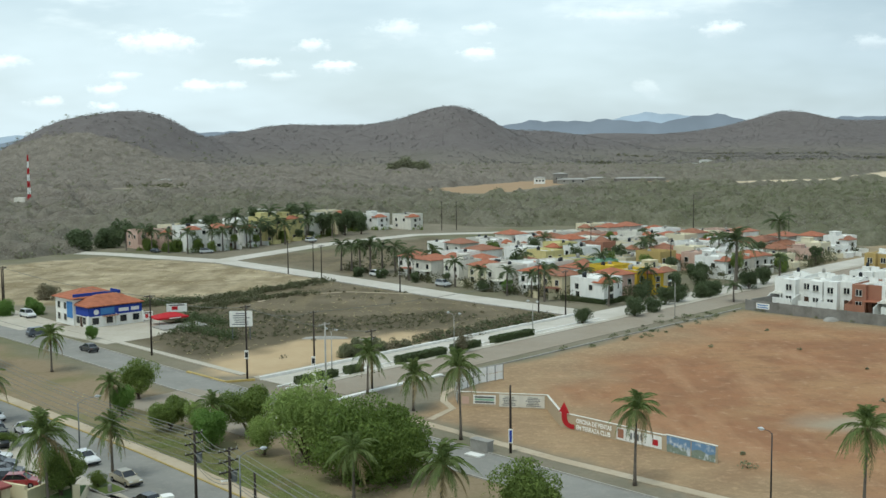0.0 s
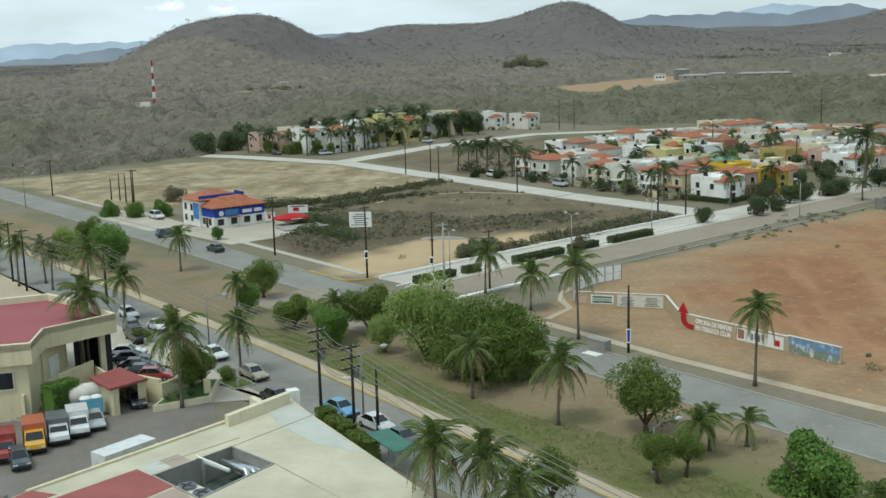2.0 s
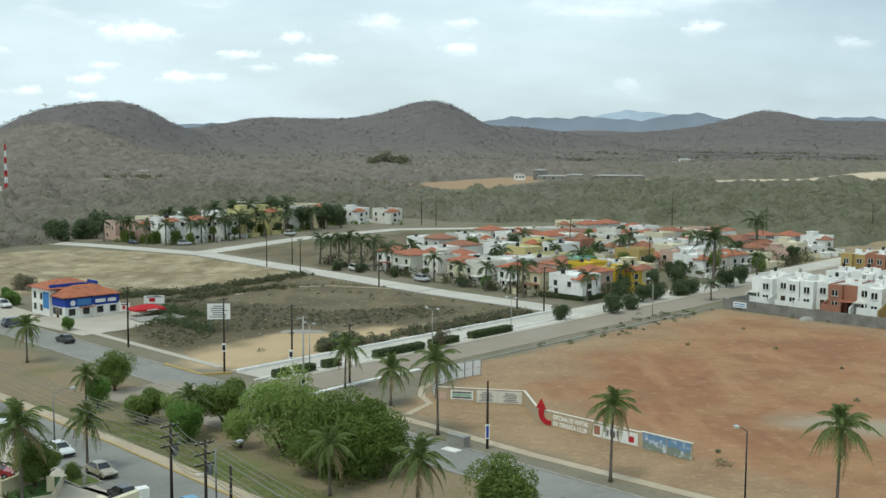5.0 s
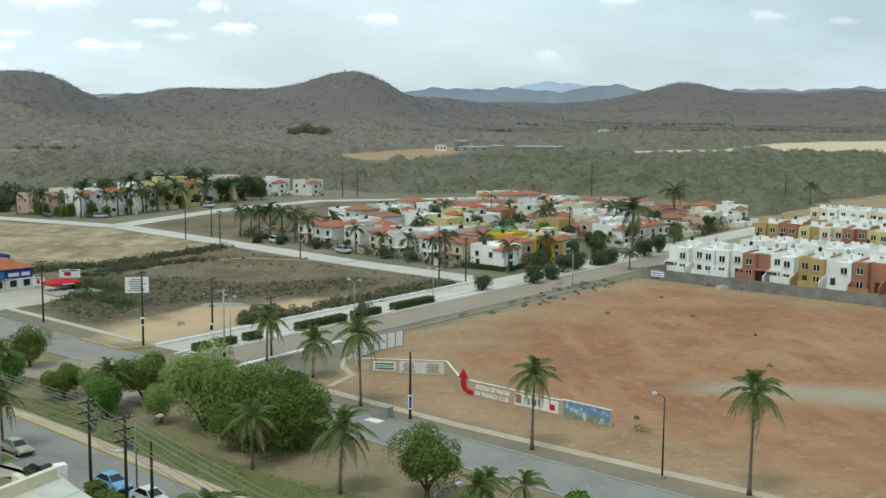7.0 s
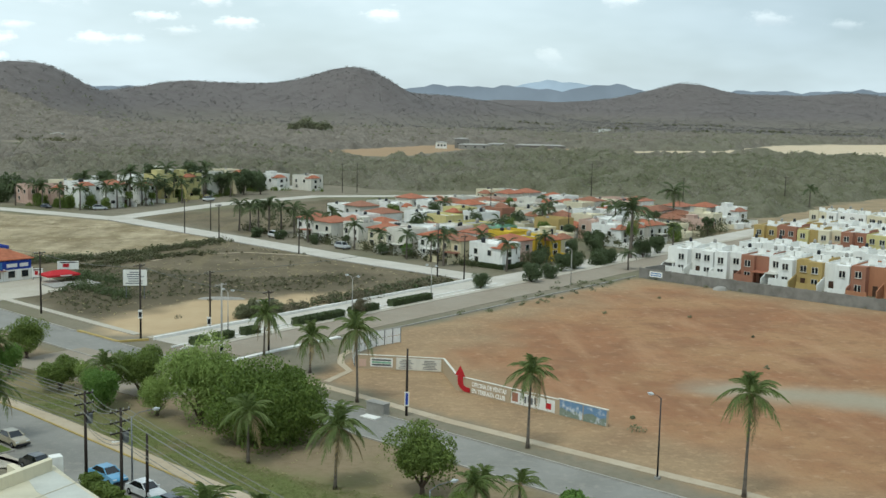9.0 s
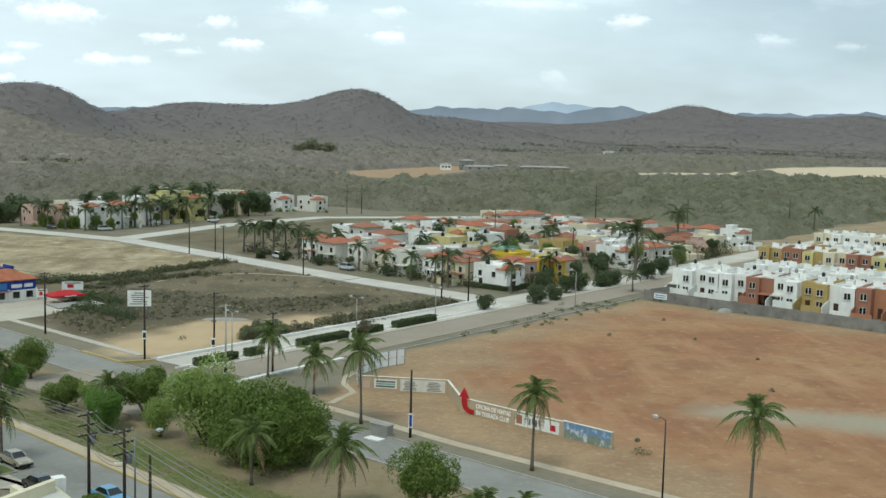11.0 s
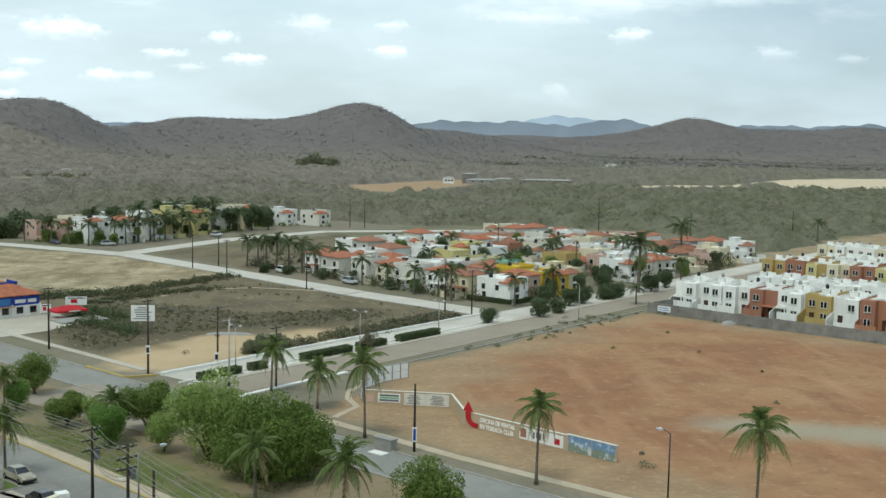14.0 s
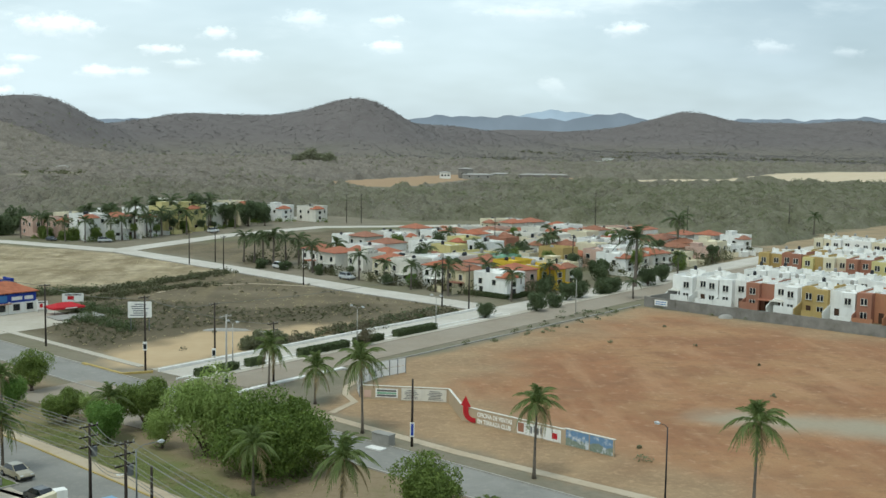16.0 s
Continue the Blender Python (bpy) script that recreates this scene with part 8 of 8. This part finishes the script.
for a in (-0.95, 0.95):
    part("fan_ring", Shape().tube([(a, 0, 1.5), (a, 0, 1.72)], [0.68, 0.68], 16), M_STEEL, ac)
    part("fan_blade", Shape().box(a, 0, 1.73, 1.1, 0.18, 0.02, 20).box(a, 0, 1.735, 0.18, 1.1, 0.02, 20), M_DARKSTEEL, ac)
dp = thing("duct_pipes", pose(-25.2, 79.2, 2.6, 0, 0, -40), "shiny insulated steel ducts in the pit", "pipes")
M_SHINY = surface("shiny_duct_steel", rgb("c7cacb"), 0.8, 2, rough=0.25, metal=0.8)
for k in range(3):
    part("duct", Shape().tube([(-2.0, 1.6 - 0.7 * k, 1.4 + 0.25 * k), (1.2, 1.6 - 0.7 * k, 1.5 + 0.25 * k), (1.7, 1.6 - 0.7 * k, 1.0), (1.75, 1.6 - 0.7 * k, 0.1)], 0.27, 10), M_SHINY, dp, smooth=True)
part("duct", Shape().tube([(-2.6, -1.2, 0.2), (-2.5, -1.2, 2.2), (0.9, -1.1, 2.3)], 0.16, 8), M_WHITE, dp, smooth=True)
part("frame", Shape().tube([(-2.9, -1.5, 0), (-2.9, -1.5, 2.6), (1.6, -1.5, 2.7)], 0.09, 6), M_WHITE, dp)
for k in range(5):
    x, y = -23.2 + 1.35 * k, 100.9 - 2.0 * k
    hedge((x, y), (x + 1.05, y - 1.5), 1.5, 2.2 - 0.2 * (k % 2), label="clipped green hedge block beside the roof", mat=M_LEAF, seed=80 + k)
single("green_awning", Shape().prism([(-17.6, 93.2), (-14.4, 88.6), (-12.6, 89.9), (-15.8, 94.5)], 2.3, 2.42), surface("green_awning_cloth", rgb("4f7a6c"), 0.75, 0.8), "flat green awning by the street", "awning")
for x, y in ((-17.3, 93.2), (-14.5, 88.9), (-12.9, 90.0), (-15.8, 94.2)):
    single("awning_post", Shape().tube([(x, y, 0), (x, y, 2.3)], 0.05, 6), M_STEEL, "thin steel awning post", "post", "awning posts")
tree(-16.6, 67.5, 6.6, 2.0, "bright", 1.0, "leafy tree top beside the flat roof", seed=91)
for x, y in ((-11.0, 92.2), (-24.0, 117.3)):
    single("litter", Shape().box(x, y, 0.13, 0.7, 0.4, 0.12, 30), M_WHITE, "scrap of white litter on the verge", "litter")
